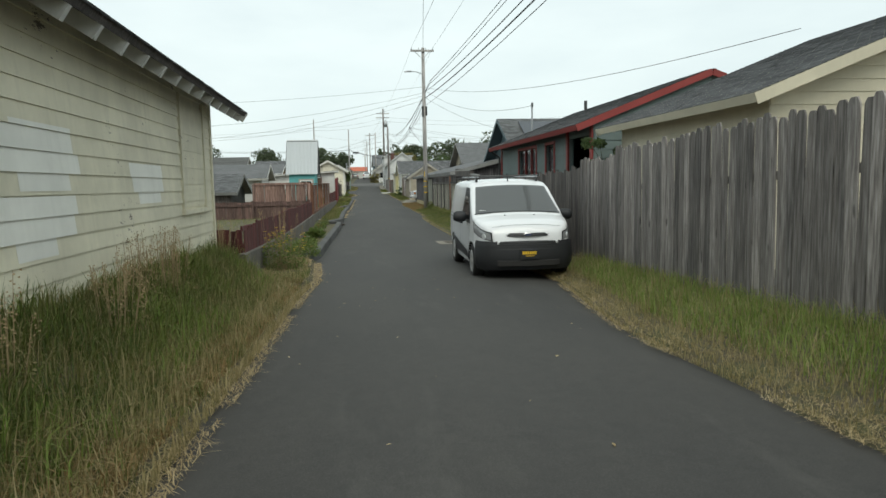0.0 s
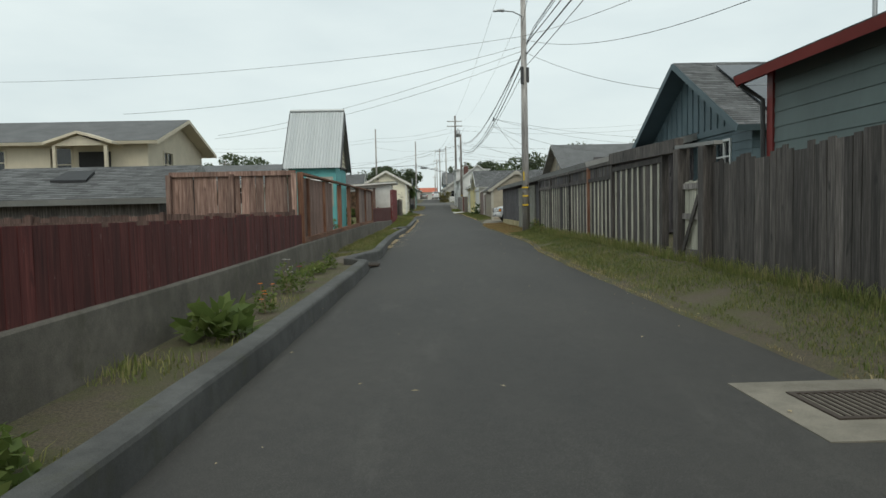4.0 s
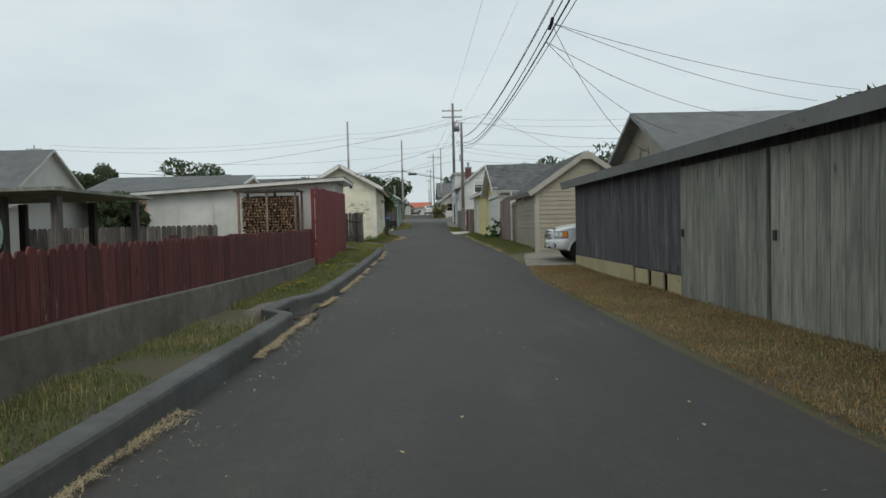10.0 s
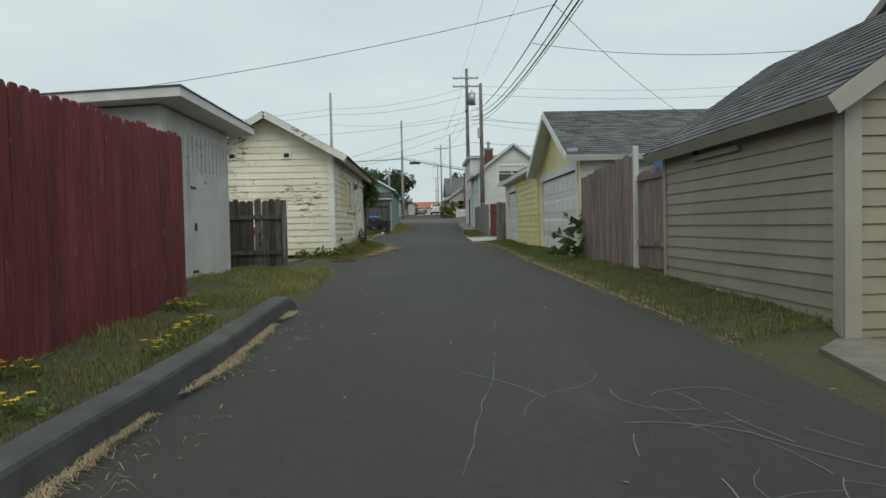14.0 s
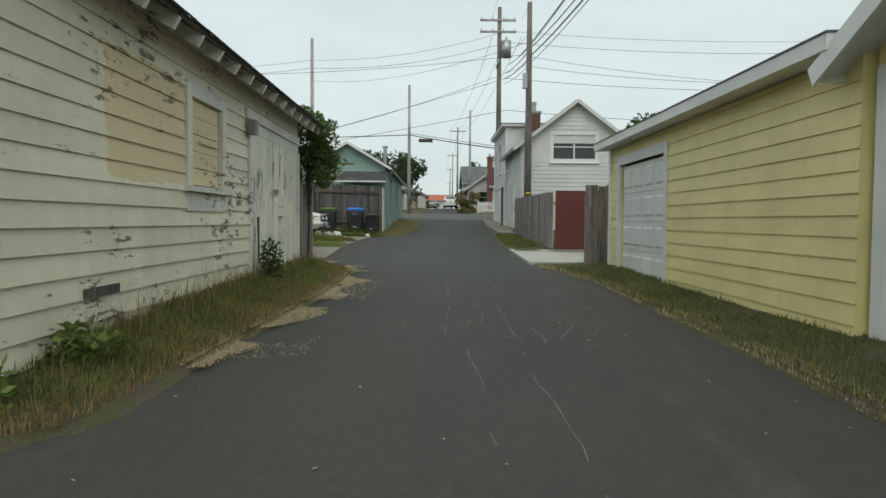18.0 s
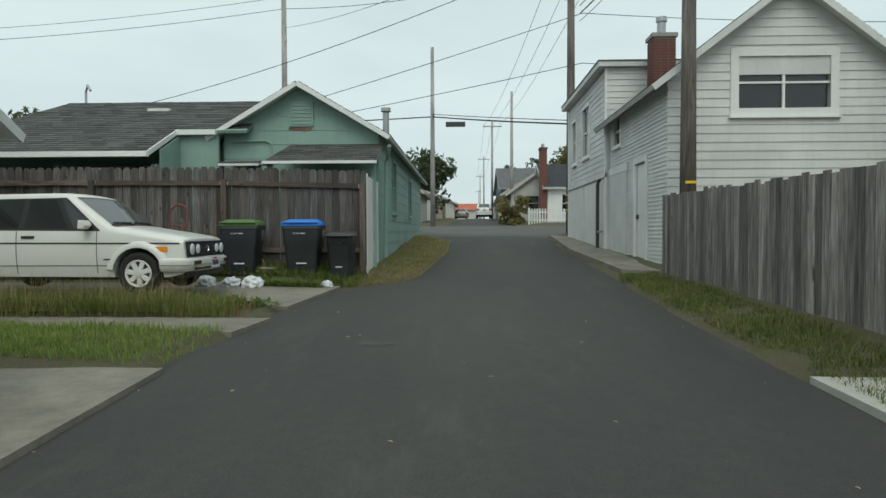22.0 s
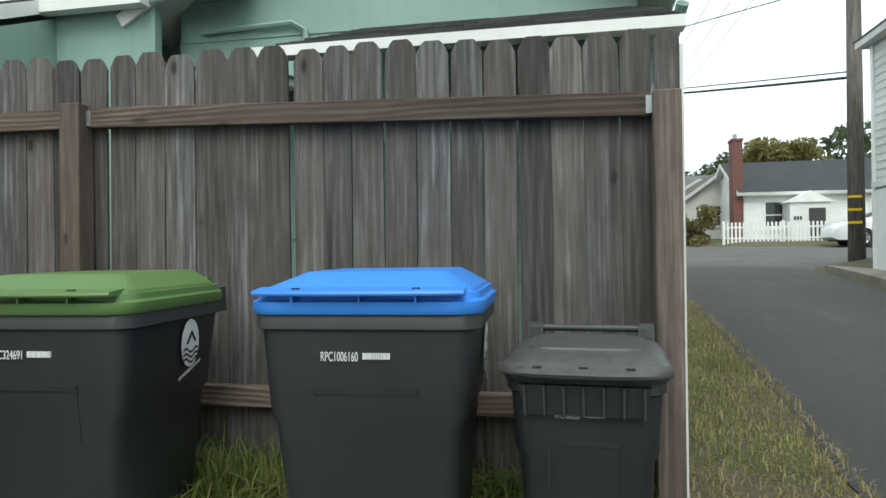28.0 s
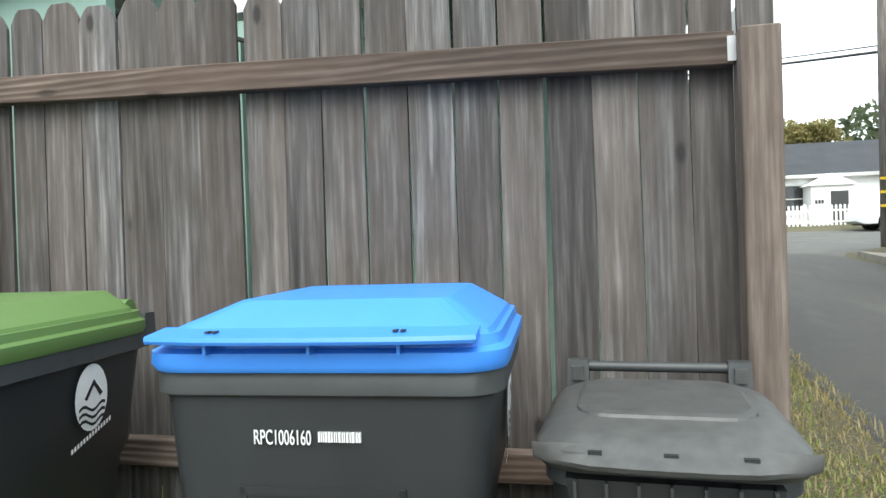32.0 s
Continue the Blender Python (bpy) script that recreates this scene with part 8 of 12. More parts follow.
        cpart("lamp_edge", B.side_patch([(1.6, 0.885), (2.13, 0.745), (2.115, 0.9), (1.47, 1.085)], sd, 0.004, 14, 8), M["blackplastic"], v)
        cpart("reflector", Geo().tube([(1.98, sd * 0.735, 0.825), (2.0, sd * 0.775, 0.825)], 0.05, 14), M["lamp"], bez)
        cpart("arch_lip", Geo().loft([[(1.33 + math.cos(t) * rr, sd * yy, 0.32 + math.sin(t) * rr * 0.97) for rr, yy in ((0.385, 0.84), (0.385, 0.9), (0.405, 0.9), (0.405, 0.84))] for t in [math.pi * k / 14 for k in range(15)]]), M["blackplastic"], v)
        for e in (-1.33, 1.33):
            wheel(v, e, sd, 0.322, 0.21, 0.795, "rim", 9, "steel wheel with a silver multi-spoke cover")
        cpart("roof_rail", Geo().tube([(-1.95, sd * 0.62, 1.925), (0.45, sd * 0.6, 1.905)], 0.013, 8), M["galv"], v)
        for xx in (-1.75, -0.7, 0.3):
            cpart("rail_foot", Geo().box(xx - 0.03, xx + 0.03, sd * 0.62 - 0.02, sd * 0.62 + 0.02, 1.8, 1.905), M["darkmetal"], v, smooth=False)
    for xx in (-1.75, -0.7, 0.3):
        cpart("cross_bar", Geo().tube([(xx, -0.66, 1.93), (xx, 0.66, 1.93)], 0.012, 8), M["darkmetal"], v)
    # front
    plan = corner_plan(2.26, 0.885, 1.72, 0.42, 0.08)
    cpart("front_bumper", Geo().loft(bumper_rings(plan, [(-0.14, 0.22), (-0.04, 0.23), (0.01, 0.33), (0.022, 0.48), (0.012, 0.6), (0.0, 0.69), (-0.1, 0.7)])), M["blackplastic"], v, "black plastic front bumper")
    side = [p for p in plan if abs(p[1]) > 0.52]
    for sg in (-1, 1):
        pl = [p for p in side if p[1] * sg > 0]
        cpart("bumper_corner", Geo().loft(bumper_rings(pl, [(-0.12, 0.66), (0.008, 0.66), (-0.012, 0.745), (-0.12, 0.75)])), M["blackplastic"], v)
    mid = [p for p in plan if abs(p[1]) < 0.6]
    gr = cpart("grille", Geo().loft(bumper_rings(mid, [(-0.16, 0.6), (0.014, 0.6), (-0.03, 0.74), (-0.16, 0.755)])), M["blackplastic"], v, "black honeycomb lower grille")
    for k in range(4):
        cpart("grille_bar", Geo().loft(bumper_rings(mid, [(-0.05, 0.71 - k * 0.02), (-0.016 + k * 0.007, 0.71 - k * 0.02), (-0.015 + k * 0.007, 0.717 - k * 0.02), (-0.05, 0.717 - k * 0.02)])), M["darkmetal"], gr)
    inner = [p for p in plan if abs(p[1]) < 0.52]
    slot = cpart("upper_slot", Geo().loft(bumper_rings(inner, [(-0.2, 0.825), (-0.072, 0.825), (-0.095, 0.885), (-0.2, 0.885)])), M["blackplastic"], v, "narrow black slot with a chrome strip")
    cpart("chrome_strip", Geo().loft(bumper_rings(inner, [(-0.14, 0.85), (-0.075, 0.85), (-0.078, 0.862), (-0.14, 0.862)])), M["darkmetal"], slot)
    cpart("badge", Geo().loft([[(xx, 0.085 * k * math.cos(a), 0.856 + 0.036 * k * math.sin(a)) for a in [2 * math.pi * i / 20 for i in range(20)]] for xx, k in ((2.12, 1.0), (2.19, 1.0), (2.195, 0.85))]), M["chrome"], v, "plain oval badge")
    cpart("badge_field", Geo().loft([[(xx, 0.07 * math.cos(a), 0.856 + 0.027 * math.sin(a)) for a in [2 * math.pi * i / 20 for i in range(20)]] for xx in (2.18, 2.198)]), M["logoblue"], v)
    cpart("lower_intake", Geo().loft(bumper_rings(mid, [(0.0, 0.3), (0.042, 0.31), (0.048, 0.4), (0.0, 0.41)])), M["rubber"], v)
    fr = (V3((2.302, 0, 0)), V3((0, 1, 0)), V3((0, 0, 1)), V3((1, 0, 0)))
    cpart("plate", Geo().fbox(fr, -0.17, 0.17, 0.43, 0.6, -0.03, 0.004), M["blackplastic"], v, "dark dealer plate with yellow lettering", smooth=False)
    bars(v, fr, -0.13, 0.13, 0.515, 0.57, "signyellow", 8, "plate_lettering", 0.3, 0.005)
    bars(v, fr, -0.07, 0.09, 0.48, 0.495, "signyellow", 9, "plate_lettering", 0.3, 0.005)
    cpart("wiper", Geo().tube([(1.345, -0.5, 1.2), (1.335, 0.05, 1.205)], 0.011, 6).tube([(1.345, 0.15, 1.2), (1.335, 0.62, 1.2)], 0.011, 6), M["blackplastic"], v)
    for y in (-0.28, 0.28):
        cpart("washer_jet", Geo().tube([(1.5, y, 1.17), (1.5, y, 1.185)], 0.016, 8), M["blackplastic"], v)
    cpart("sticker", Geo().box(1.27, 1.275, -0.72, -0.6, 1.25, 1.275), M["label"], v, smooth=False)
    cpart("aerial", Geo().tube([(0.45, 0.0, 1.82), (0.36, 0.0, 1.97)], 0.012, 6), M["blackplastic"], v)
    v.matrix_world = pose(3.01, 13.2, gz(13.1) - 0.005, 0, 0, -91.6)


def hatchback():
    c = thing("car", "old white convertible hatchback with round twin headlamps and rust spots", "car", at=(0, 0, 0))
    B = CarBody(top=[(-1.95, 0.82), (-1.88, 0.94), (-1.5, 1.06), (-1.3, 1.34), (-0.9, 1.41), (0.0, 1.42), (0.16, 1.395), (0.24, 1.35), (0.8, 0.95), (0.92, 0.925), (1.6, 0.82), (1.8, 0.775), (1.84, 0.735), (1.85, 0.6), (1.86, 0.5)],
                foot=[(-1.95, 0.4), (-1.8, 0.26), (1.6, 0.24), (1.8, 0.28), (1.86, 0.34)],
                half=[(-1.95, 0.7), (-1.8, 0.79), (-1.2, 0.81), (1.2, 0.81), (1.7, 0.785), (1.86, 0.765)],
                belt=[(-1.95, 0.84), (0.8, 0.86), (1.86, 0.72)], tumble=0.27, arches=(-1.2, 1.2), radius=0.345, crown=0.022)
    cpart("body", B.mesh(-1.95, 1.86, 110, 16), M["carwhite"], c)
    cpart("underbody", Geo().box(-1.8, 1.7, -0.68, 0.68, 0.2, 0.5), M["blackplastic"], c, smooth=False)
    cpart("screen_seal", B.top_patch(0.8, 0.77, 0.71, 0.7, 0.004), M["blackplastic"], c, "black windscreen seal")
    cpart("screen_seal", B.top_patch(0.26, 0.23, 0.59, 0.585, 0.004), M["blackplastic"], c)
    # The grey sky-lit look comes from white bodywork seen through the pane.
    cpart("windscreen", B.top_patch(0.775, 0.255, 0.685, 0.58, 0.008), M["carglass"], c, "windscreen in a black surround, greyed as if sky-lit by the white body beneath")
    cpart("rust_line", B.top_patch(0.85, 0.805, 0.71, 0.71, 0.004), M["rust"], c, "rust along the foot of the windscreen")
    cpart("scuttle", B.top_patch(0.83, 0.785, 0.6, 0.6, 0.006), M["blackplastic"], c)
    cpart("soft_top_seam", B.top_patch(0.0, -0.04, 0.6, 0.6, 0.008), M["blackplastic"], c)
    for sd in (-1, 1):
        cpart("window_surround", B.side_patch([(-1.3, 0.9), (0.68, 0.885), (0.14, 1.355), (-1.16, 1.33)], sd, 0.003), M["blackplastic"], c)
        cpart("side_window", B.side_patch([(-0.42, 0.93), (0.58, 0.92), (0.13, 1.33), (-0.38, 1.335)], sd, 0.007), M["carglass"], c)
        cpart("quarter_window", B.side_patch([(-1.24, 0.94), (-0.5, 0.93), (-0.46, 1.325), (-1.12, 1.3)], sd, 0.007), M["carglass"], c)
        cpart("side_strip", B.side_patch([(-1.85, 0.715), (1.78, 0.7), (1.78, 0.72), (-1.85, 0.735)], sd, 0.007, 30, 1), M["blackplastic"], c, "thin black rubbing strip")
        for xx in (0.62, -0.52):
            cpart("door_gap", B.side_patch([(xx, 0.3), (xx + 0.01, 0.3), (xx + 0.01, 0.89), (xx, 0.89)], sd, 0.004, 1, 8), M["blackplastic"], c)
        cpart("sill_line", B.side_patch([(-0.85, 0.4), (0.83, 0.4), (0.83, 0.41), (-0.85, 0.41)], sd, 0.005, 12, 1), M["iron"], c)
        cpart("door_handle", Geo().box(-0.44, -0.26, sd * 0.82 - 0.01, sd * 0.82 + 0.02, 0.785, 0.82), M["blackplastic"], c, smooth=False)
        cpart("mirror", Geo().loft([[(0.5 + a * k, sd * (0.76 + y), 0.97 + b * k) for a, b in ((-0.06, -0.055), (0.03, -0.06), (0.07, -0.01), (0.05, 0.06), (-0.05, 0.065))] for y, k in ((0.0, 0.5), (0.06, 0.8), (0.09, 1.0), (0.2, 1.0), (0.225, 0.8))]), M["carwhite"], c)
        cpart("indicator", B.side_patch([(1.4, 0.595), (1.62, 0.595), (1.62, 0.665), (1.4, 0.665)], sd, 0.012, 3, 2), M["amber"], c, "amber side marker lamp")
        cpart("body_badge", B.side_patch([(0.72, 0.48), (0.83, 0.48), (0.83, 0.5), (0.72, 0.5)], sd, 0.006, 2, 1), M["blackplastic"], c)
        for y, r in ((0.585, 0.09), (0.375, 0.078)):
            hl = cpart("headlamp", Geo().tube([(1.84, sd * y, 0.625), (1.882, sd * y, 0.625)], r, 24), M["chrome"], c)
            n = 20
            cpart("lens", Geo().loft([[(xx, sd * y + r * k * math.cos(2 * math.pi * i / n), 0.625 + r * k * math.sin(2 * math.pi * i / n)) for i in range(n)] for xx, k in ((1.88, 0.93), (1.893, 0.8), (1.903, 0.5), (1.906, 0.1))]), M["lamp"], hl)
        for e in (-1.2, 1.2):
            wheel(c, e, sd, 0.295, 0.19, 0.715, "carwhite", 7, "white alloy wheel on a worn tyre")
            cpart("arch_flare", Geo().loft([[(e + math.cos(t) * rr, sd * yy, 0.32 + math.sin(t) * rr * 0.97) for rr, yy in ((0.345, 0.74), (0.345, 0.838), (0.37, 0.842), (0.41, 0.83), (0.45, 0.806), (0.44, 0.76))] for t in [math.pi * (k + 0.6) / 15 for k in range(15)]]), M["carwhite"], c, "swollen wheel arch flare")
    cpart("grille", Geo().box(1.8, 1.864, -0.705, 0.705, 0.525, 0.725), M["blackplastic"], c, "black slatted grille across the front", smooth=False)
    for k in range(8):
        cpart("grille_slat", Geo().box(1.864, 1.874, -0.28, 0.28, 0.54 + k * 0.0225, 0.55 + k * 0.0225), M["darkmetal"], c, smooth=False)
    cpart("grille_frame", Geo().box(1.85, 1.872, -0.72, 0.72, 0.725, 0.735).box(1.85, 1.872, -0.72, 0.72, 0.515, 0.525).box(1.85, 1.872, -0.72, -0.71, 0.525, 0.725).box(1.85, 1.872, 0.71, 0.72, 0.525, 0.725), M["blackplastic"], c, smooth=False)
    cpart("badge", Geo().loft([[(xx, 0.055 * k * math.cos(a), 0.625 + 0.055 * k * math.sin(a)) for a in [2 * math.pi * i / 20 for i in range(20)]] for xx, k in ((1.862, 1.0), (1.882, 1.0), (1.884, 0.82), (1.876, 0.78))]), M["chrome"], c, "plain round badge")
    # wrap-round bumper with a lower lip
    plan = corner_plan(1.95, 0.83, 1.52, 0.2, 0.04)
    cpart("front_bumper", Geo().loft(bumper_rings(plan, [(-0.1, 0.33), (-0.03, 0.315), (0.0, 0.35), (0.02, 0.4), (0.03, 0.455), (0.022, 0.485), (-0.02, 0.505), (-0.14, 0.508)])), M["carwhite"], c, "scuffed white front bumper")
    # Grey strip proud of the bumper, painting the shade in a groove.
    cpart("bumper_groove", Geo().loft(bumper_rings(plan, [(0.0, 0.4), (0.0235, 0.402), (0.0248, 0.41), (0.0, 0.41)])), M["suvgrey"], c)
    low = [p for p in plan if abs(p[1]) < 0.76]
    cpart("lower_lip", Geo().loft(bumper_rings(low, [(-0.25, 0.25), (-0.06, 0.24), (-0.03, 0.275), (-0.03, 0.325), (-0.25, 0.33)])), M["blackplastic"], c, "black lower front lip")
    for y in (-0.5, -0.2, 0.2, 0.5):
        cpart("bumper_slot", Geo().box(1.925, 1.962, y - 0.11, y + 0.11, 0.335, 0.365), M["blackplastic"], c, smooth=False)
    for sd in (-1, 1):
        cpart("bumper_lamp", Geo().box(1.93, 1.974, sd * 0.57 - 0.085, sd * 0.57 + 0.085, 0.415, 0.465), M["smoke"], c, "dark smoked bumper lamp", smooth=False)
    fr = (V3((1.985, 0.06, 0)), V3((0, 1, 0)), V3((-0.1, 0, 1)).normalized(), V3((1, 0, 0.1)).normalized())
    cpart("plate", Geo().fbox(fr, -0.16, 0.16, 0.345, 0.51, 0.03, 0.036), M["plate"], c, "white number plate with dark marks", smooth=False)
    bars(c, fr, -0.13, 0.13, 0.375, 0.45, "plateblue", 7, "plate_lettering", 0.3, 0.038)
    bars(c, fr, -0.07, 0.07, 0.47, 0.49, "redlens", 6, "plate_lettering", 0.4, 0.038)
    zs = lambda x: B.zt(x) + 0.022
    cpart("wiper", Geo().tube([(0.84, -0.15, 0.975), (0.78, -0.2, 1.0), (0.775, -0.4, 1.0)], 0.014, 6).tube([(0.77, -0.62, 1.005), (0.77, -0.1, 1.01)], 0.009, 6), M["blackplastic"], c)
    cpart("wiper", Geo().tube([(0.84, 0.4, 0.975), (0.78, 0.35, 1.0), (0.775, 0.2, 1.0)], 0.014, 6).tube([(0.77, 0.0, 1.01), (0.77, 0.5, 1.005)], 0.009, 6), M["blackplastic"], c)
    cpart("aerial", Geo().tube([(0.95, 0.7, 0.91), (0.9, 0.71, 1.28)], 0.004, 5), M["darkmetal"], c)
    c.matrix_world = pose(-4.09, 98.66, gz(98.6) + 0.15, 0, 0, 0.5) @ Matrix.Diagonal((0.94, 0.935, 0.95, 1))


def crossover():
    c = thing("car", "grey-beige crossover car parked nose-in on the slab", "car", at=(0, 0, 0))
    B = CarBody(top=[(-2.38, 0.85), (-2.32, 1.05), (-2.2, 1.18), (-1.7, 1.5), (-1.2, 1.6), (-0.3, 1.65), (0.3, 1.58), (1.2, 1.08), (1.4, 1.02), (2.1, 0.9), (2.35, 0.7), (2.4, 0.5)],
                foot=[(-2.38, 0.5), (-2.25, 0.36), (-1.9, 0.26), (2.1, 0.26), (2.4, 0.4)],
                half=[(-2.38, 0.72), (-2.3, 0.82), (-2.0, 0.92), (1.6, 0.93), (2.1, 0.86), (2.4, 0.66)],
                belt=[(-2.38, 1.02), (2.4, 0.9)], tumble=0.36, arches=(-1.4, 1.42), radius=0.4)
    cpart("body", B.mesh(-2.38, 2.4), M["suvgrey"], c)
    cpart("underbody", Geo().box(-2.1, 2.1, -0.76, 0.76, 0.22, 0.6), M["blackplastic"], c, smooth=False)
    cpart("rear_window", B.top_patch(-2.18, -1.66, 0.66, 0.56), M["carglass"], c, "sloping tinted rear window")
    cpart("spoiler", Geo().loft([[(-1.55, y, 1.56), (-1.8, y * 1.02, 1.53), (-1.8, y * 1.02, 1.56), (-1.5, y, 1.62)] for y in (-0.58, -0.3, 0, 0.3, 0.58)]), M["suvgrey"], c)
    cpart("wiper", Geo().tube([(-2.12, 0.0, 1.27), (-2.1, 0.45, 1.27)], 0.014, 6), M["blackplastic"], c)
    for sd in (-1, 1):
        cpart("side_window", B.side_patch([(-0.35, 1.08), (0.95, 1.06), (0.4, 1.48), (-0.3, 1.54)], sd), M["carglass"], c)
        cpart("rear_side_window", B.side_patch([(-1.65, 1.13), (-0.42, 1.08), (-0.37, 1.53), (-1.25, 1.48)], sd), M["carglass"], c)
        cpart("tail_lamp", B.side_patch([(-2.36, 0.91), (-1.86, 1.0), (-1.82, 1.06), (-2.34, 1.04)], sd, 0.014, 14, 6), M["redlens"], c, "long red tail lamp")
        cpart("lamp_surround", B.side_patch([(-2.37, 0.89), (-1.82, 0.985), (-1.79, 1.075), (-2.35, 1.06)], sd, 0.008, 14, 6), M["smoke"], c)
        cpart("roof_rail", Geo().tube([(-1.3, sd * 0.6, 1.63), (-0.4, sd * 0.63, 1.7), (0.3, sd * 0.62, 1.64)], 0.016, 8), M["darkmetal"], c)
        cpart("arch_lip", Geo().loft([[(-1.4 + math.cos(t) * rr, sd * yy, 0.32 + math.sin(t) * rr * 0.97) for rr, yy in ((0.4, 0.84), (0.4, 0.945), (0.43, 0.948), (0.46, 0.93), (0.45, 0.86))] for t in [math.pi * (k + 0.4) / 15 for k in range(15)]]), M["suvgrey"], c)
        cpart("door_gap", B.side_patch([(-0.4, 0.35), (-0.388, 0.35), (-0.388, 1.05), (-0.4, 1.05)], sd, 0.004, 1, 8), M["blackplastic"], c)
        cpart("door_handle", Geo().box(-0.32, -0.12, sd * 0.94 - 0.01, sd * 0.94 + 0.025, 0.93, 0.965), M["chrome"], c, smooth=False)
        for e in (-1.4, 1.42):
            wheel(c, e, sd, 0.365, 0.24, 0.82, "rim", 5, "alloy wheel on a worn tyre")
        cpart("reflector", Geo().box(-2.395, -2.37, sd * 0.55 - 0.16, sd * 0.55 + 0.16, 0.52, 0.56), M["redlens"], c, smooth=False)
        cpart("exhaust", Geo().tube([(-2.3, sd * 0.5, 0.36), (-2.42, sd * 0.5, 0.36)], 0.045, 12), M["galv"], c)
    cpart("rear_bumper", Geo().loft([[(-2.1, y, z0) for z0 in (0.4,)] + [(-2.3 - 0.12 * (1 - (y / 0.9) ** 4), y, z) for z in (0.42, 0.55, 0.66, 0.7)] + [(-2.1, y, 0.72)] for y in (-0.9, -0.75, -0.5, 0, 0.5, 0.75, 0.9)]), M["suvgrey"], c)
    fr = (V3((-2.375, 0, 0)), V3((0, -1, 0)), V3((0, 0, 1)), V3((-1, 0, 0)))
    cpart("plate", Geo().fbox(fr, -0.16, 0.16, 0.8, 0.95, -0.02, 0.004), M["plate"], c, "pale number plate", smooth=False)
    cpart("plate_recess", Geo().fbox(fr, -0.26, 0.26, 0.76, 0.985, -0.03, 0.001), M["smoke"], c, smooth=False)
    cpart("garnish", Geo().fbox(fr, -0.34, 0.34, 0.985, 1.01, -0.04, 0.014), M["chrome"], c, "chrome strip over the plate", smooth=False)
    cpart("bumper_step", Geo().box(-2.44, -2.3, -0.6, 0.6, 0.69, 0.705), M["blackplastic"], c, smooth=False)
    cpart("diffuser", Geo().box(-2.36, -2.1, -0.62, 0.62, 0.3, 0.41), M["blackplastic"], c, smooth=False)
    cpart("badge", Geo().fbox(fr, -0.06, 0.06, 1.05, 1.1, -0.06, -0.01), M["chrome"], c, "plain chrome badge", smooth=False)
    bars(c, fr, -0.62, -0.4, 0.72, 0.78, "label", 4, "sticker_marks", 0.3, 0.005)
    c.matrix_world = pose(-4.25, 92.7, gz(92.7) + 0.025, 0, 0, 180)


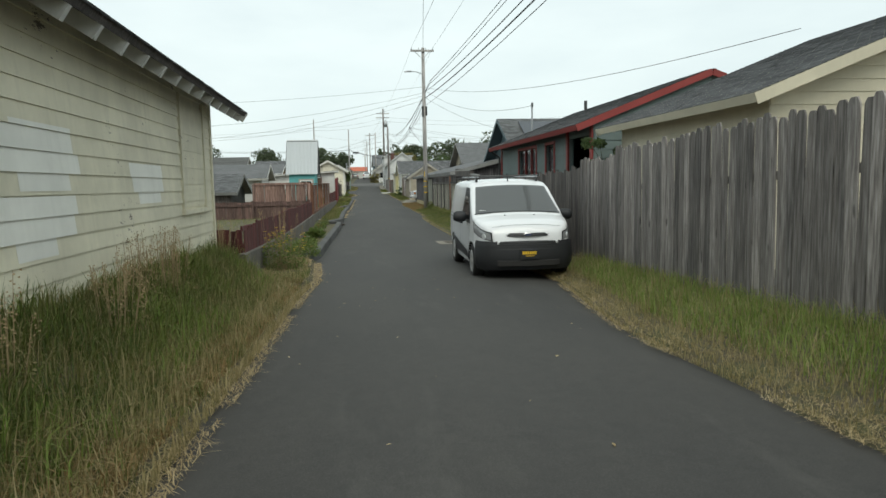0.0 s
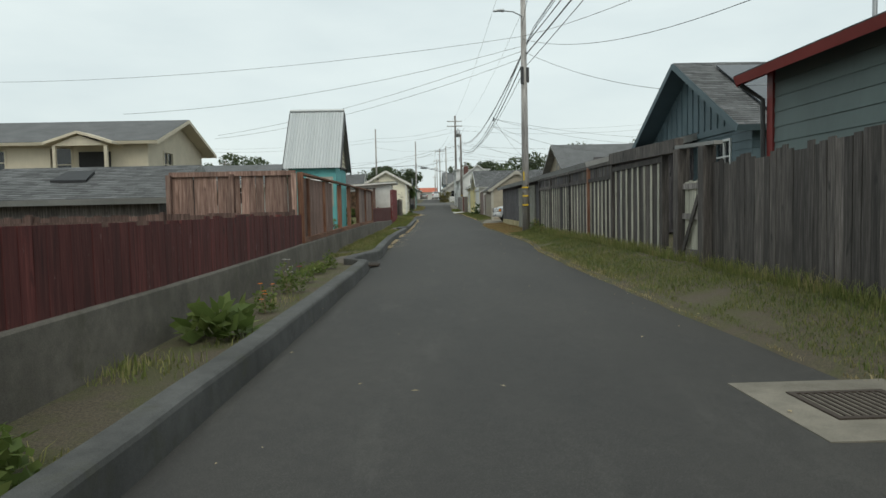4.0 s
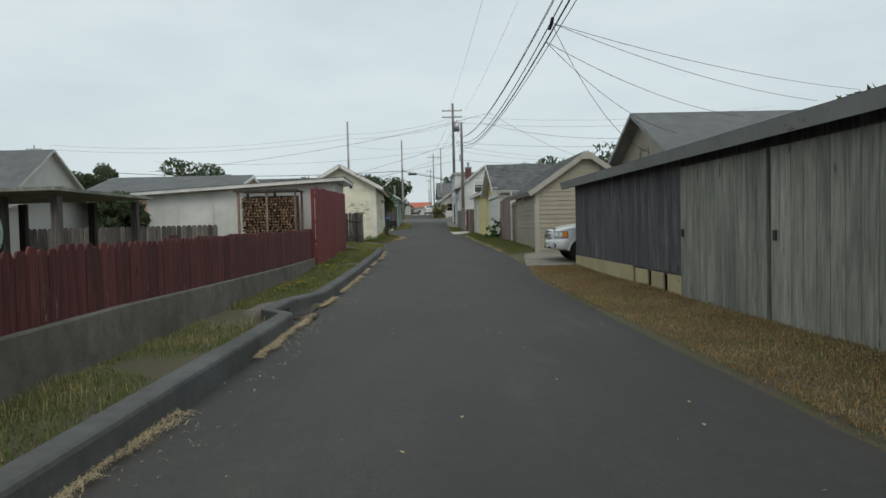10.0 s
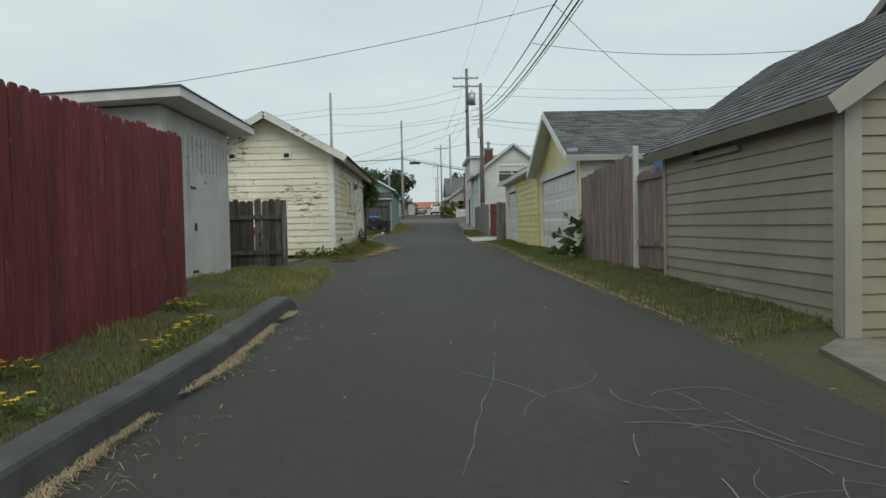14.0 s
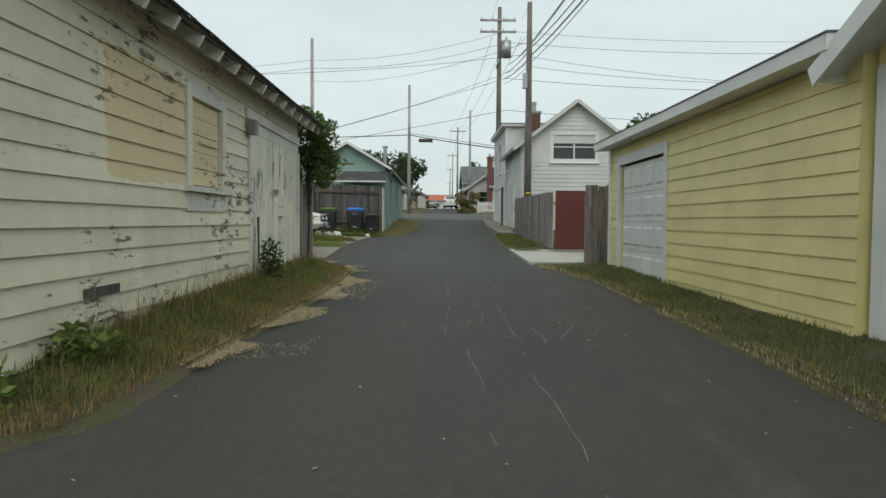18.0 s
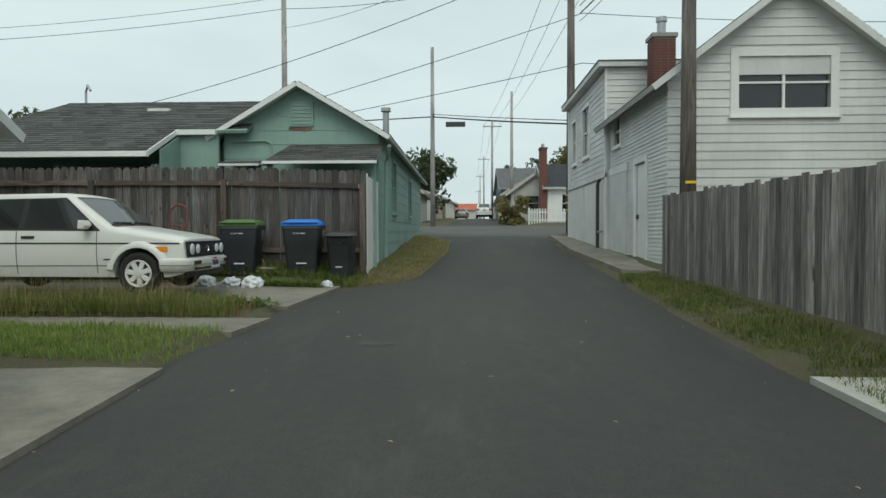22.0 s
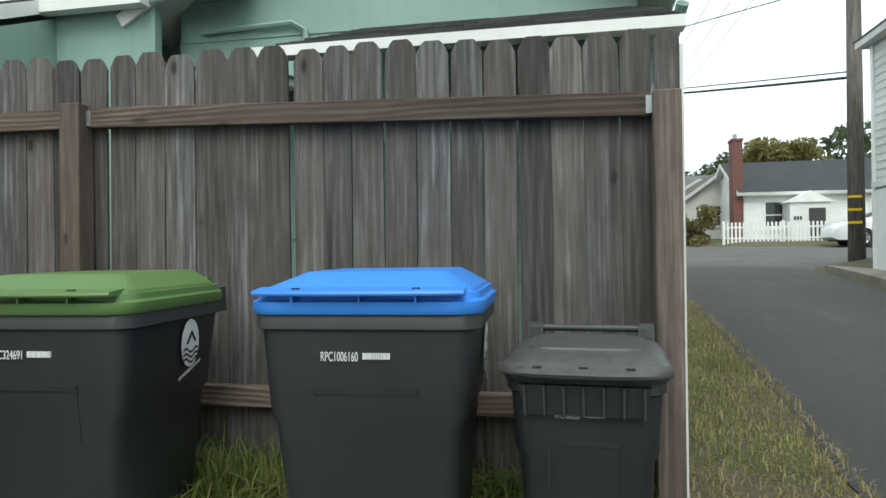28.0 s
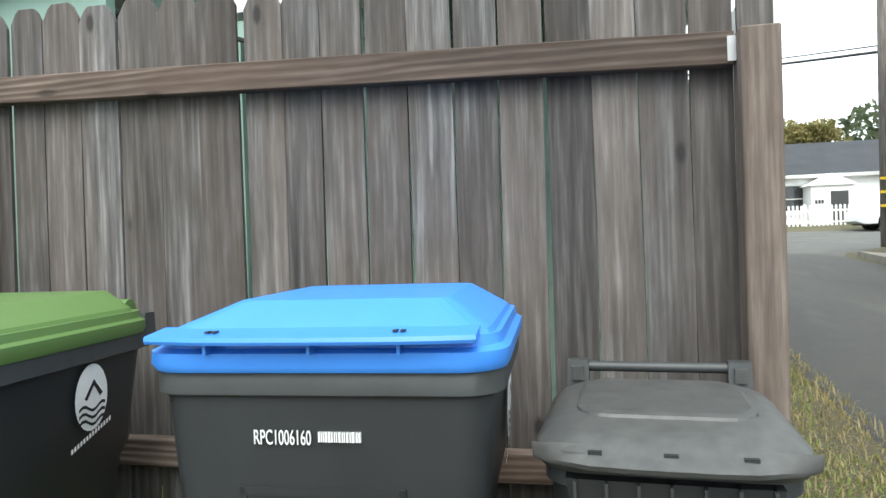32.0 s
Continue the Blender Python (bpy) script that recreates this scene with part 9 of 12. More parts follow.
def pickup():
    c = thing("pickup_truck", "white pickup truck parked nose-out beside the tan garage", "pickup truck", at=(0, 0, 0))
    B = CarBody(top=[(-2.6, 1.12), (-1.2, 1.17), (-1.1, 1.7), (-0.2, 1.76), (0.1, 1.72), (0.75, 1.27), (0.92, 1.22), (1.5, 1.17), (1.95, 1.09), (2.15, 1.02), (2.25, 0.93), (2.29, 0.8), (2.3, 0.6)],
                foot=[(-2.6, 0.5), (1.9, 0.42), (2.2, 0.46), (2.3, 0.5)],
                half=[(-2.6, 0.9), (1.2, 0.92), (1.8, 0.905), (2.05, 0.86), (2.2, 0.76), (2.3, 0.6)],
                belt=[(-2.6, 1.15), (1.0, 1.1), (2.3, 0.98)], tumble=0.28, arches=(-1.6, 1.42), radius=0.45, crown=0.06)
    cpart("body", B.mesh(-2.6, 2.3, 110, 16), M["vanpaint"], c)
    cpart("underbody", Geo().box(-2.4, 1.9, -0.72, 0.72, 0.3, 0.75), M["blackplastic"], c, smooth=False)
    cpart("windscreen", B.top_patch(0.74, 0.13, 0.76, 0.64, 0.008), M["carglass"], c)
    cpart("screen_seal", B.top_patch(0.78, 0.1, 0.79, 0.66, 0.004), M["blackplastic"], c)
    cpart("wiper", Geo().tube([(0.8, -0.6, 1.27), (0.72, 0.0, 1.31)], 0.012, 6), M["blackplastic"], c)
    for sd in (-1, 1):
        cpart("bonnet_gap", B.side_patch([(0.95, 1.135), (2.12, 1.005), (2.12, 1.012), (0.95, 1.143)], sd, 0.004, 16, 1), M["blackplastic"], c)
        cpart("side_window", B.side_patch([(-0.75, 1.2), (0.55, 1.2), (0.1, 1.62), (-0.7, 1.65)], sd), M["carglass"], c)
        surround = cpart("headlamp_surround", B.side_patch([(1.9, 0.765), (2.285, 0.765), (2.265, 0.985), (1.9, 0.985)], sd, 0.004, 12, 6), M["blackplastic"], c)
        lampo = cpart("headlamp", B.side_patch([(2.07, 0.785), (2.29, 0.785), (2.275, 0.97), (2.07, 0.97)], sd, 0.012, 12, 6), M["lamp"], c, "clear headlamp with two round reflectors")
        cpart("turn_lamp", B.side_patch([(1.92, 0.785), (2.065, 0.785), (2.065, 0.97), (1.92, 0.97)], sd, 0.012, 6, 6), M["amber"], c, "amber corner lens")
        for xx in (2.1, 2.22):
            yy = B.w(xx, 0.88)
            # Matt white instead of chrome: the reflector's bright gleam is painted in.
            cpart("reflector", Geo().tube([(xx - 0.02, sd * (yy - 0.02), 0.875), (xx + 0.012, sd * (yy + 0.018), 0.875)], 0.06, 16, 0.045), M["label"], lampo)
        for e in (-1.6, 1.42):
            wheel(c, e, sd, 0.365, 0.25, 0.795, "rim", 5, "five-spoke alloy wheel on a worn tyre")
            cpart("arch_flare", Geo().loft([[(e + math.cos(t) * rr, sd * yy, 0.32 + math.sin(t) * rr * 0.97) for rr, yy in ((0.45, 0.8), (0.45, 0.925), (0.475, 0.93), (0.52, 0.91), (0.51, 0.86))] for t in [math.pi * (k + 0.4) / 15 for k in range(15)]]), M["vanpaint"], c)
            cpart("wheel_well", Geo().tube([(e, sd * 0.55, 0.4), (e, sd * 0.68, 0.4)], 0.44, 20), M["rubber"], c)
        cpart("mirror", Geo().loft([[(0.62 + a, sd * (0.9 + k), 1.28 + b) for a, b in ((-0.06, -0.09), (0.06, -0.09), (0.06, 0.09), (-0.05, 0.1))] for k in (0.0, 0.1, 0.26, 0.28)]), M["blackplastic"], c)
    plan = corner_plan(2.38, 0.925, 1.9, 0.36, 0.1)
    cpart("front_bumper", Geo().loft(bumper_rings(plan, [(-0.16, 0.4), (-0.05, 0.39), (-0.005, 0.44), (0.012, 0.53), (0.01, 0.64), (-0.006, 0.7), (-0.05, 0.735), (-0.2, 0.74)])), M["vanpaint"], c, "white wrap-round front bumper")
    for sd in (-1, 1):
        f_ = cpart("fog_lamp", Geo().tube([(2.18, sd * 0.66, 0.53), (2.3, sd * 0.7, 0.53)], 0.07, 18), M["blackplastic"], c, "round fog lamp set in the bumper")
        cpart("lens", Geo().tube([(2.295, sd * 0.698, 0.53), (2.304, sd * 0.701, 0.53)], 0.055, 16), M["lamp"], f_)
        cpart("bumper_slot", Geo().box(2.3, 2.372, sd * 0.32 - 0.1, sd * 0.32 + 0.1, 0.42, 0.48), M["blackplastic"], c, smooth=False)
    # crosshair grille: a white hood-lip frame and four dark openings
    gr = cpart("grille", Geo().loft([[(2.26, -hw, z), (2.335 + k, -hw + 0.06, z), (2.36 + k, 0, z), (2.335 + k, hw - 0.06, z), (2.26, hw, z), (2.1, 0, z)] for z, hw, k in ((0.7, 0.43, 0.02), (0.8, 0.47, 0.012), (0.95, 0.5, -0.015), (1.03, 0.49, -0.05), (1.05, 0.46, -0.09))]), M["vanpaint"], c, "white and chrome crosshair grille")
    for sy in (-1, 1):
        for z0, z1, k in ((0.735, 0.85, 0.012), (0.885, 1.0, -0.015)):
            ya, yb = sorted((sy * 0.05, sy * 0.42))
            cpart("mesh_insert", Geo().hexa([(2.3, ya, z0), (2.36 + k - (0.03 if sy < 0 else 0.0), ya, z0), (2.36 + k - (0.0 if sy < 0 else 0.03), yb, z0), (2.3, yb, z0), (2.28, ya, z1), (2.35 + k - (0.03 if sy < 0 else 0.0), ya, z1), (2.35 + k - (0.0 if sy < 0 else 0.03), yb, z1), (2.28, yb, z1)]), M["blackplastic"], gr, smooth=False)
            for j in range(4):
                zz = z0 + 0.015 + j * 0.028
                cpart("mesh_bar", Geo().box(2.345, 2.366 + k, ya + 0.01, yb - 0.02, zz, zz + 0.006), M["rubber"], gr, smooth=False)
    cpart("grille_bar", Geo().box(2.34, 2.39, -0.04, 0.04, 0.72, 1.01).box(2.33, 2.375, -0.44, 0.44, 0.855, 0.88), M["chrome"], gr, smooth=False)
    cpart("hood_scoop_line", B.top_patch(2.2, 2.14, 0.38, 0.42, 0.006), M["darkmetal"], c)
    fr = (V3((2.392, 0, 0)), V3((0, 1, 0)), V3((0, 0, 1)), V3((1, 0, 0)))
    cpart("plate", Geo().fbox(fr, -0.16, 0.16, 0.48, 0.63, -0.03, 0.004), M["plate"], c, "faded number plate", smooth=False)
    bars(c, fr, -0.12, 0.12, 0.52, 0.58, "plateblue", 6, "plate_lettering", 0.4, 0.006)
    c.matrix_world = pose(7.42, 60.95, gz(61.1) + 0.02, 0, 0, 180) @ Matrix.Diagonal((0.96, 0.94, 0.88, 1))


def sedan(label, m, white=True, name="car", small=False):
    c = thing(name, label, "car", at=(0, 0, 0))
    B = CarBody(top=[(-2.3, 0.8), (-2.22, 0.98), (-1.6, 1.06), (-0.9, 1.42), (-0.2, 1.46), (0.3, 1.4), (1.1, 1.0), (2.0, 0.85), (2.25, 0.65), (2.3, 0.5)],
                foot=[(-2.3, 0.45), (-2.1, 0.3), (2.1, 0.24), (2.3, 0.35)], half=[(-2.3, 0.7), (-2.15, 0.82), (-1.5, 0.89), (1.6, 0.89), (2.1, 0.8), (2.3, 0.62)],
                belt=[(-2.3, 0.95), (2.3, 0.85)], tumble=0.36, arches=(-1.38, 1.35), radius=0.365)
    cpart("body", B.mesh(-2.3, 2.3, 60), M["vanpaint" if white else "suvgrey"], c)
    cpart("underbody", Geo().box(-2.0, 2.0, -0.72, 0.72, 0.2, 0.55), M["blackplastic"], c, smooth=False)
    cpart("rear_window", B.top_patch(-1.58, -0.95, 0.64, 0.54), M["carglass"], c)
    cpart("windscreen", B.top_patch(1.05, 0.34, 0.66, 0.54), M["carglass"], c)
    for sd in (-1, 1):
        cpart("side_window", B.side_patch([(-1.2, 1.02), (0.85, 1.0), (0.25, 1.33), (-0.8, 1.36)], sd), M["carglass"], c)
        cpart("tail_lamp", Geo().loft([[(-2.27, sd * 0.55, z), (-2.33, sd * 0.58, z), (-2.24, sd * 0.8, z), (-2.0, sd * 0.885, z), (-2.0, sd * 0.83, z)] for z in (0.74, 0.93)]), M["redlens"], c)
        for e in (-1.38, 1.35):
            wheel(c, e, sd, 0.325, 0.2, 0.78, "rim", 7)
    cpart("rear_bumper", Geo().loft([[(-2.1, y, 0.32)] + [(-2.26 - 0.1 * (1 - (y / 0.88) ** 4), y, z) for z in (0.34, 0.5, 0.62, 0.66)] + [(-2.1, y, 0.68)] for y in (-0.88, -0.72, -0.5, 0, 0.5, 0.72, 0.88)]), M["vanpaint" if white else "suvgrey"], c)
    fr = (V3((-2.34, 0, 0)), V3((0, -1, 0)), V3((0, 0, 1)), V3((-1, 0, 0)))
    cpart("plate", Geo().fbox(fr, -0.16, 0.16, 0.7, 0.85, -0.06, 0.006), M["plate"], c, "pale number plate with dark marks", smooth=False)
    bars(c, fr, -0.12, 0.12, 0.74, 0.8, "plateblue", 6, "plate_lettering", 0.4, 0.008)
    cpart("badge", Geo().fbox(fr, -0.07, 0.07, 0.9, 0.94, -0.05, 0.0), M["chrome"], c, smooth=False)
    c.matrix_world = m
    return c


van()
hatchback()
crossover()
pickup()
sedan("white saloon car parked nose-in beside the cream garage", pose(-4.55, 76.1, gz(76) + 0.04, 0, 0, 180))
sedan("white sport utility car parked far up the alley", pose(3.6, 168, gz(168) + 0.06, 0, 0, 90) @ Matrix.Diagonal((1, 1, 1.18, 1)))
sedan("white car parked along the cross street", pose(10.5, 126.0, gz(126.0) + 0.03, 0, 0, 180))
sedan("dark grey car parked further up the alley", pose(0.9, 186, gz(186) + 0.04, 0, 0, 90), False)


# ---- bins and clutter at the end ----
def rounded(w, d, r, z, dx=0.0, n=5):
    """A rounded rectangle ring at height z; x across, y in depth from the front."""
    pts = []
    for cx, cy, a0 in ((w / 2 - r, d - r, 0), (-w / 2 + r, d - r, 90), (-w / 2 + r, r, 180), (w / 2 - r, r, 270)):
        for k in range(n + 1):
            a = math.radians(a0 + 90 * k / n)
            pts.append((cx + r * math.cos(a), cy + r * math.sin(a) + dx, z))
    return pts


def bin_(label, w, d, h, lid, m, serial="", marks=True, small=False):
    """A wheeled bin; its front at y = 0, depth along +y."""
    b = thing("wheelie_bin", label, "bin", "bins by the fence", at=(0, 0, 0))
    if small:
        rings = [rounded(w * 0.72, d * 0.74, 0.05, 0.0, d * 0.1), rounded(w * 0.8, d * 0.8, 0.05, h * 0.4, d * 0.075), rounded(w * 0.84, d * 0.86, 0.05, h * 0.66, d * 0.05), rounded(w * 0.9, d * 0.9, 0.06, h * 0.69, d * 0.03), rounded(w * 0.95, d * 0.96, 0.06, h * 0.9, 0.012)]
    else:
        rings = [rounded(w * 0.7, d * 0.72, 0.05, 0.0, d * 0.12), rounded(w * 0.78, d * 0.8, 0.05, h * 0.42, d * 0.08), rounded(w * 0.83, d * 0.86, 0.05, h * 0.62, d * 0.045), rounded(w * 0.88, d * 0.9, 0.055, h * 0.66, d * 0.035), rounded(w * 0.91, d * 0.92, 0.06, h * 0.76, d * 0.026), rounded(w * 0.945, d * 0.96, 0.06, h * 0.9, 0.012)]
    cpart("body", Geo().loft(rings), M["bin"], b)
    rim = cpart("rim", Geo().loft([rounded(w * 0.965, d * 0.98, 0.07, h * 0.9, 0.005), rounded(w * 1.0, d * 1.0, 0.075, h * 0.905, 0.0), rounded(w * 1.0, d * 1.0, 0.075, h * 0.945, 0.0), rounded(w * 0.98, d * 0.99, 0.07, h * 0.95, 0.004)]), M["binedge"], b, "thick moulded rim")
    z = h * 0.952
    if not small:
        L = cpart("lid", Geo().loft([rounded(w * 1.01, d * 1.01, 0.085, z - 0.006, -0.01, 8), rounded(w * 1.03, d * 1.03, 0.09, z + 0.006, -0.018, 8), rounded(w * 1.028, d * 1.028, 0.09, z + 0.03, -0.016, 8), rounded(w * 0.99, d * 0.99, 0.085, z + 0.037, 0.004, 8), rounded(w * 0.98, d * 0.985, 0.085, z + 0.056, 0.006, 8)]), M[lid], b)
        cpart("raised_panel", Geo().loft([rounded(w * 0.95, d * 0.92, 0.06, z + 0.055, 0.015, 3), rounded(w * 0.93, d * 0.9, 0.05, z + 0.066, 0.022, 3), rounded(w * 0.66, d * 0.72, 0.03, z + 0.112, 0.16, 3), rounded(w * 0.64, d * 0.7, 0.03, z + 0.113, 0.17, 3)]), M[lid], L, smooth=False)
        edge = lambda x: -0.05 + 0.035 * (abs(x) / w * 2) ** 4
        cpart("grip_lip", Geo().loft([[(x, 0.02, z + 0.05), (x, edge(x), z + 0.05), (x, edge(x) - 0.003, z + 0.056), (x, edge(x), z + 0.064), (x, 0.05, z + 0.072)] for x in (-w * 0.47, -w * 0.44, -w * 0.3, -w * 0.15, 0, w * 0.15, w * 0.3, w * 0.41, w * 0.44)]), M[lid], L)
        for x in (-0.29, 0.0, 0.24):
            cpart("rib", Geo().box(x * w - 0.003, x * w + 0.003, -0.03, 0.01, z + 0.03, z + 0.051), M[lid], L, smooth=False)
        # Slots are black blocks on the lip; their inner shade is only colour.
        for x in (-0.29, -0.27, 0.23, 0.25):
            cpart("drain_slot", Geo().box(x * w - 0.005, x * w + 0.003, -0.018, -0.002, z + 0.0685, z + 0.0715), M["blackplastic"], L, smooth=False)
        for x in (-0.3, 0.3):
            cpart("hinge", Geo().tube([(x * w * 1.05 - 0.05, d * 1.0, z + 0.055), (x * w * 1.05 + 0.05, d * 1.0, z + 0.055)], 0.03, 10), M[lid], L)
    else:
        L = cpart("lid", Geo().loft([rounded(w * 1.03, d * 0.98, 0.08, z, -0.03), rounded(w * 1.06, d * 1.0, 0.09, z + 0.015, -0.045), rounded(w * 1.05, d * 1.0, 0.09, z + 0.04, -0.04), rounded(w * 0.96, d * 0.92, 0.09, z + 0.06, 0.0), rounded(w * 0.8, d * 0.7, 0.08, z + 0.075, 0.08)]), M[lid], b)
        cpart("inset", Geo().loft([rounded(w * 0.76, d * 0.66, 0.07, z + 0.066, 0.07), rounded(w * 0.74, d * 0.64, 0.065, z + 0.08, 0.08), rounded(w * 0.7, d * 0.6, 0.06, z + 0.083, 0.1)]), M[lid], L, "raised lid panel", smooth=False)
        cpart("front_lip", Geo().loft([[(x, 0.02, z + 0.03), (x, -0.07 + 0.05 * (abs(x) / w * 2) ** 4, z + 0.016), (x, -0.075 + 0.05 * (abs(x) / w * 2) ** 4, z + 0.026), (x, -0.02, z + 0.05)] for x in (-w * 0.53, -w * 0.45, -w * 0.3, -w * 0.15, 0, w * 0.15, w * 0.3, w * 0.45, w * 0.53)]), M[lid], L)
        # Black blocks again paint the shaded slots on the small lid.
        for x in (-0.28, 0.0, 0.28):
            cpart("drain_slot", Geo().box(x * w - 0.012, x * w + 0.012, -0.045, -0.035, z + 0.035, z + 0.044), M["blackplastic"], L, smooth=False)
        cpart("grip_panel", Geo().hexa([(-w * 0.36, -0.012, z - 0.1), (w * 0.36, -0.012, z - 0.1), (w * 0.36, 0.03, z - 0.1), (-w * 0.36, 0.03, z - 0.1), (-w * 0.4, -0.03, z - 0.012), (w * 0.4, -0.03, z - 0.012), (w * 0.4, 0.03, z - 0.012), (-w * 0.4, 0.03, z - 0.012)]), M["bin"], b, smooth=False)
        for k in range(7):
            x = (k / 6 - 0.5) * w * 0.72
            cpart("grip_rib", Geo().hexa([(x - 0.003, -0.03, z - 0.1), (x + 0.003, -0.03, z - 0.1), (x + 0.003, 0.0, z - 0.1), (x - 0.003, 0.0, z - 0.1), (x - 0.003, -0.046, z - 0.012), (x + 0.003, -0.046, z - 0.012), (x + 0.003, 0.0, z - 0.012), (x - 0.003, 0.0, z - 0.012)]), M["binedge"], b, smooth=False)
    # handle at the back
    hz = h * (1.06 if small else 0.975)
    for x in (-0.42, 0.42):
        br = cpart("handle_bracket", Geo().hexa([(x * w - 0.03, d * 0.95, h * 0.9), (x * w + 0.03, d * 0.95, h * 0.9), (x * w + 0.03, d * 1.07, h * 0.9), (x * w - 0.03, d * 1.07, h * 0.9), (x * w - 0.026, d * 1.0, hz + 0.018), (x * w + 0.026, d * 1.0, hz + 0.018), (x * w + 0.026, d * 1.07, hz + 0.018), (x * w - 0.026, d * 1.07, hz + 0.018)]), M["binedge"], b, smooth=False)
        if small:
            cpart("latch", Geo().box(x * w - 0.014, x * w + 0.014, d * 0.965, d * 0.995, hz - 0.03, hz + 0.004), M["lidgrey"], br, smooth=False)
    cpart("handle", Geo().tube([(-0.42 * w, d * 1.04, hz), (0.42 * w, d * 1.04, hz)], 0.013, 10), M["binedge"], b)
    for sd in (-1, 1):
        wl_ = cpart("wheel", Geo().tube([(sd * w * 0.4, d * 0.9, 0.12), (sd * w * 0.48, d * 0.9, 0.12)], 0.12, 18), M["rubber"], b)
    # front recess, grab slot and markings
    fr = (V3((0, 0, 0)), V3((1, 0, 0)), V3((0, 0, 1)), V3((0, -1, 0)))
    sl = lambda zz: -(0.012 + (h * 0.9 - zz) * 0.105)
    # Blacker panel laid over the front, its recess shade put into the colour.
    cpart("recess", Geo().hexa([(-w * 0.2, -sl(h * 0.58) - 0.006, h * 0.58), (w * 0.2, -sl(h * 0.58) - 0.006, h * 0.58), (w * 0.2, 0.2, h * 0.58), (-w * 0.2, 0.2, h * 0.58), (-w * 0.22, -sl(h * 0.72) - 0.006, h * 0.72), (w * 0.22, -sl(h * 0.72) - 0.006, h * 0.72), (w * 0.22, 0.2, h * 0.72), (-w * 0.22, 0.2, h * 0.72)]), M["blackplastic"], b, smooth=False)
    for a_, b_, c_, e_ in ((-0.235, -0.215, 0.56, 0.735), (0.215, 0.235, 0.56, 0.735), (-0.235, 0.235, 0.72, 0.738)):
        g = Geo()
        P = [(a_ * w, c_ * h), (b_ * w, c_ * h), (b_ * w, e_ * h), (a_ * w, e_ * h)]
        g.hexa([(x, -sl(z_) - 0.016, z_) for x, z_ in P[:2]] + [(x, 0.15, z_) for x, z_ in P[1::-1]] + [(x, -sl(z_) - 0.016, z_) for x, z_ in (P[3], P[2])] + [(x, 0.15, z_) for x, z_ in (P[2], P[3])])
        cpart("recess_edge", g, M["bin"], b, smooth=False)
    cpart("catch_bar", Geo().box(-w * 0.13, w * 0.13, -sl(h * 0.33) - 0.03, -sl(h * 0.33) - 0.012, h * 0.325, h * 0.345), M["label"], b, "pale metal catch bar", smooth=False)
    if serial:
        me = text_mesh(serial, 0.038 * (w / 0.66))
        me.materials.clear()
        me.materials.append(M["label"])
        ob = new("serial_number", me)
        ob.parent = b
        zz = h * 0.815
        ob.matrix_local = pose(-w * 0.185, -sl(zz) - 0.012, zz, 91.8, 0, 0) @ Matrix.Diagonal((0.54 * 10 / len(serial), 1, 1, 1))
        g = Geo()
        q = random.Random(serial)
        x = 0.0
        while x < w * 0.115:
            s = q.choice((0.0022, 0.0035, 0.005))
            g.box(x, x + s, -sl(zz) - 0.014, -sl(zz) - 0.006, zz + 0.006, zz + 0.024)
            x += s + q.choice((0.0018, 0.0026))
        code = cpart("barcode", g, M["label"], b, smooth=False)
        tagged(code, "", "", "", "stuff")
    if marks:
        xs = w * 0.485
        c0, cz = d * 0.6, h * 0.815
        lean = lambda yy, zz: w * 0.5 * (0.87 + (0.95 - 0.87) * (zz / h - 0.3) / 0.6) + 0.004
        g = Geo()
        P = lambda yy, zz, k=0.0: (lean(yy, zz) + 0.001 + k, yy, zz)
        n = 24
        ring = [P(c0 + 0.062 * math.cos(2 * math.pi * k / n), cz + 0.085 * math.sin(2 * math.pi * k / n)) for k in range(n)]
        g.add(ring, [tuple(range(n))])
        cpart("emblem", g, M["label"], b, "plain white oval emblem", smooth=False)
        g = Geo()
        for k in range(3):
            pts = [(c0 - 0.05 + 0.1 * i / 8, cz - 0.03 - 0.018 * k + 0.008 * math.sin(i * 1.1)) for i in range(9)]
            for (a, za), (e, ze) in zip(pts, pts[1:]):
                g.add([P(a, za, 0.002), P(e, ze, 0.002), P(e, ze + 0.008, 0.002), P(a, za + 0.008, 0.002)], [(0, 1, 2, 3)])
        g.add([P(c0 - 0.03, cz + 0.0, 0.002), P(c0 + 0.005, cz + 0.045, 0.002), P(c0 + 0.012, cz + 0.038, 0.002), P(c0 - 0.02, cz - 0.005, 0.002)], [(0, 1, 2, 3)])
        g.add([P(c0 + 0.005, cz + 0.045, 0.002), P(c0 + 0.04, cz + 0.005, 0.002), P(c0 + 0.03, cz - 0.002, 0.002), P(c0 + 0.002, cz + 0.033, 0.002)], [(0, 1, 2, 3)])
        tagged(cpart("emblem_wave", g, M["bin"], b, smooth=False), "", "", "", "stuff")
        g = Geo()
        for k in range(14):
            a = c0 - 0.075 + k * 0.011
            za = cz - 0.125 + k * 0.0035
            g.add([P(a, za), P(a + 0.007, za + 0.002), P(a + 0.007, za + 0.014), P(a, za + 0.012)], [(0, 1, 2, 3)])
        tagged(cpart("emblem_caption", g, M["label"], b, smooth=False), "", "", "", "stuff")
    b.matrix_world = m
    return b


BG = 0.95
bin_("black wheelie bin with a bright blue lid", 0.685, 0.62, 1.04, "lidblue", pose(-1.455, 100.57, BG, 0, 0, 3), "RPC1006160")
bin_("black wheelie bin with a dull green lid", 0.68, 0.66, 1.04, "lidgreen", pose(-2.5, 100.48, BG + 0.0, 0, 0, 4), "RPC324691")
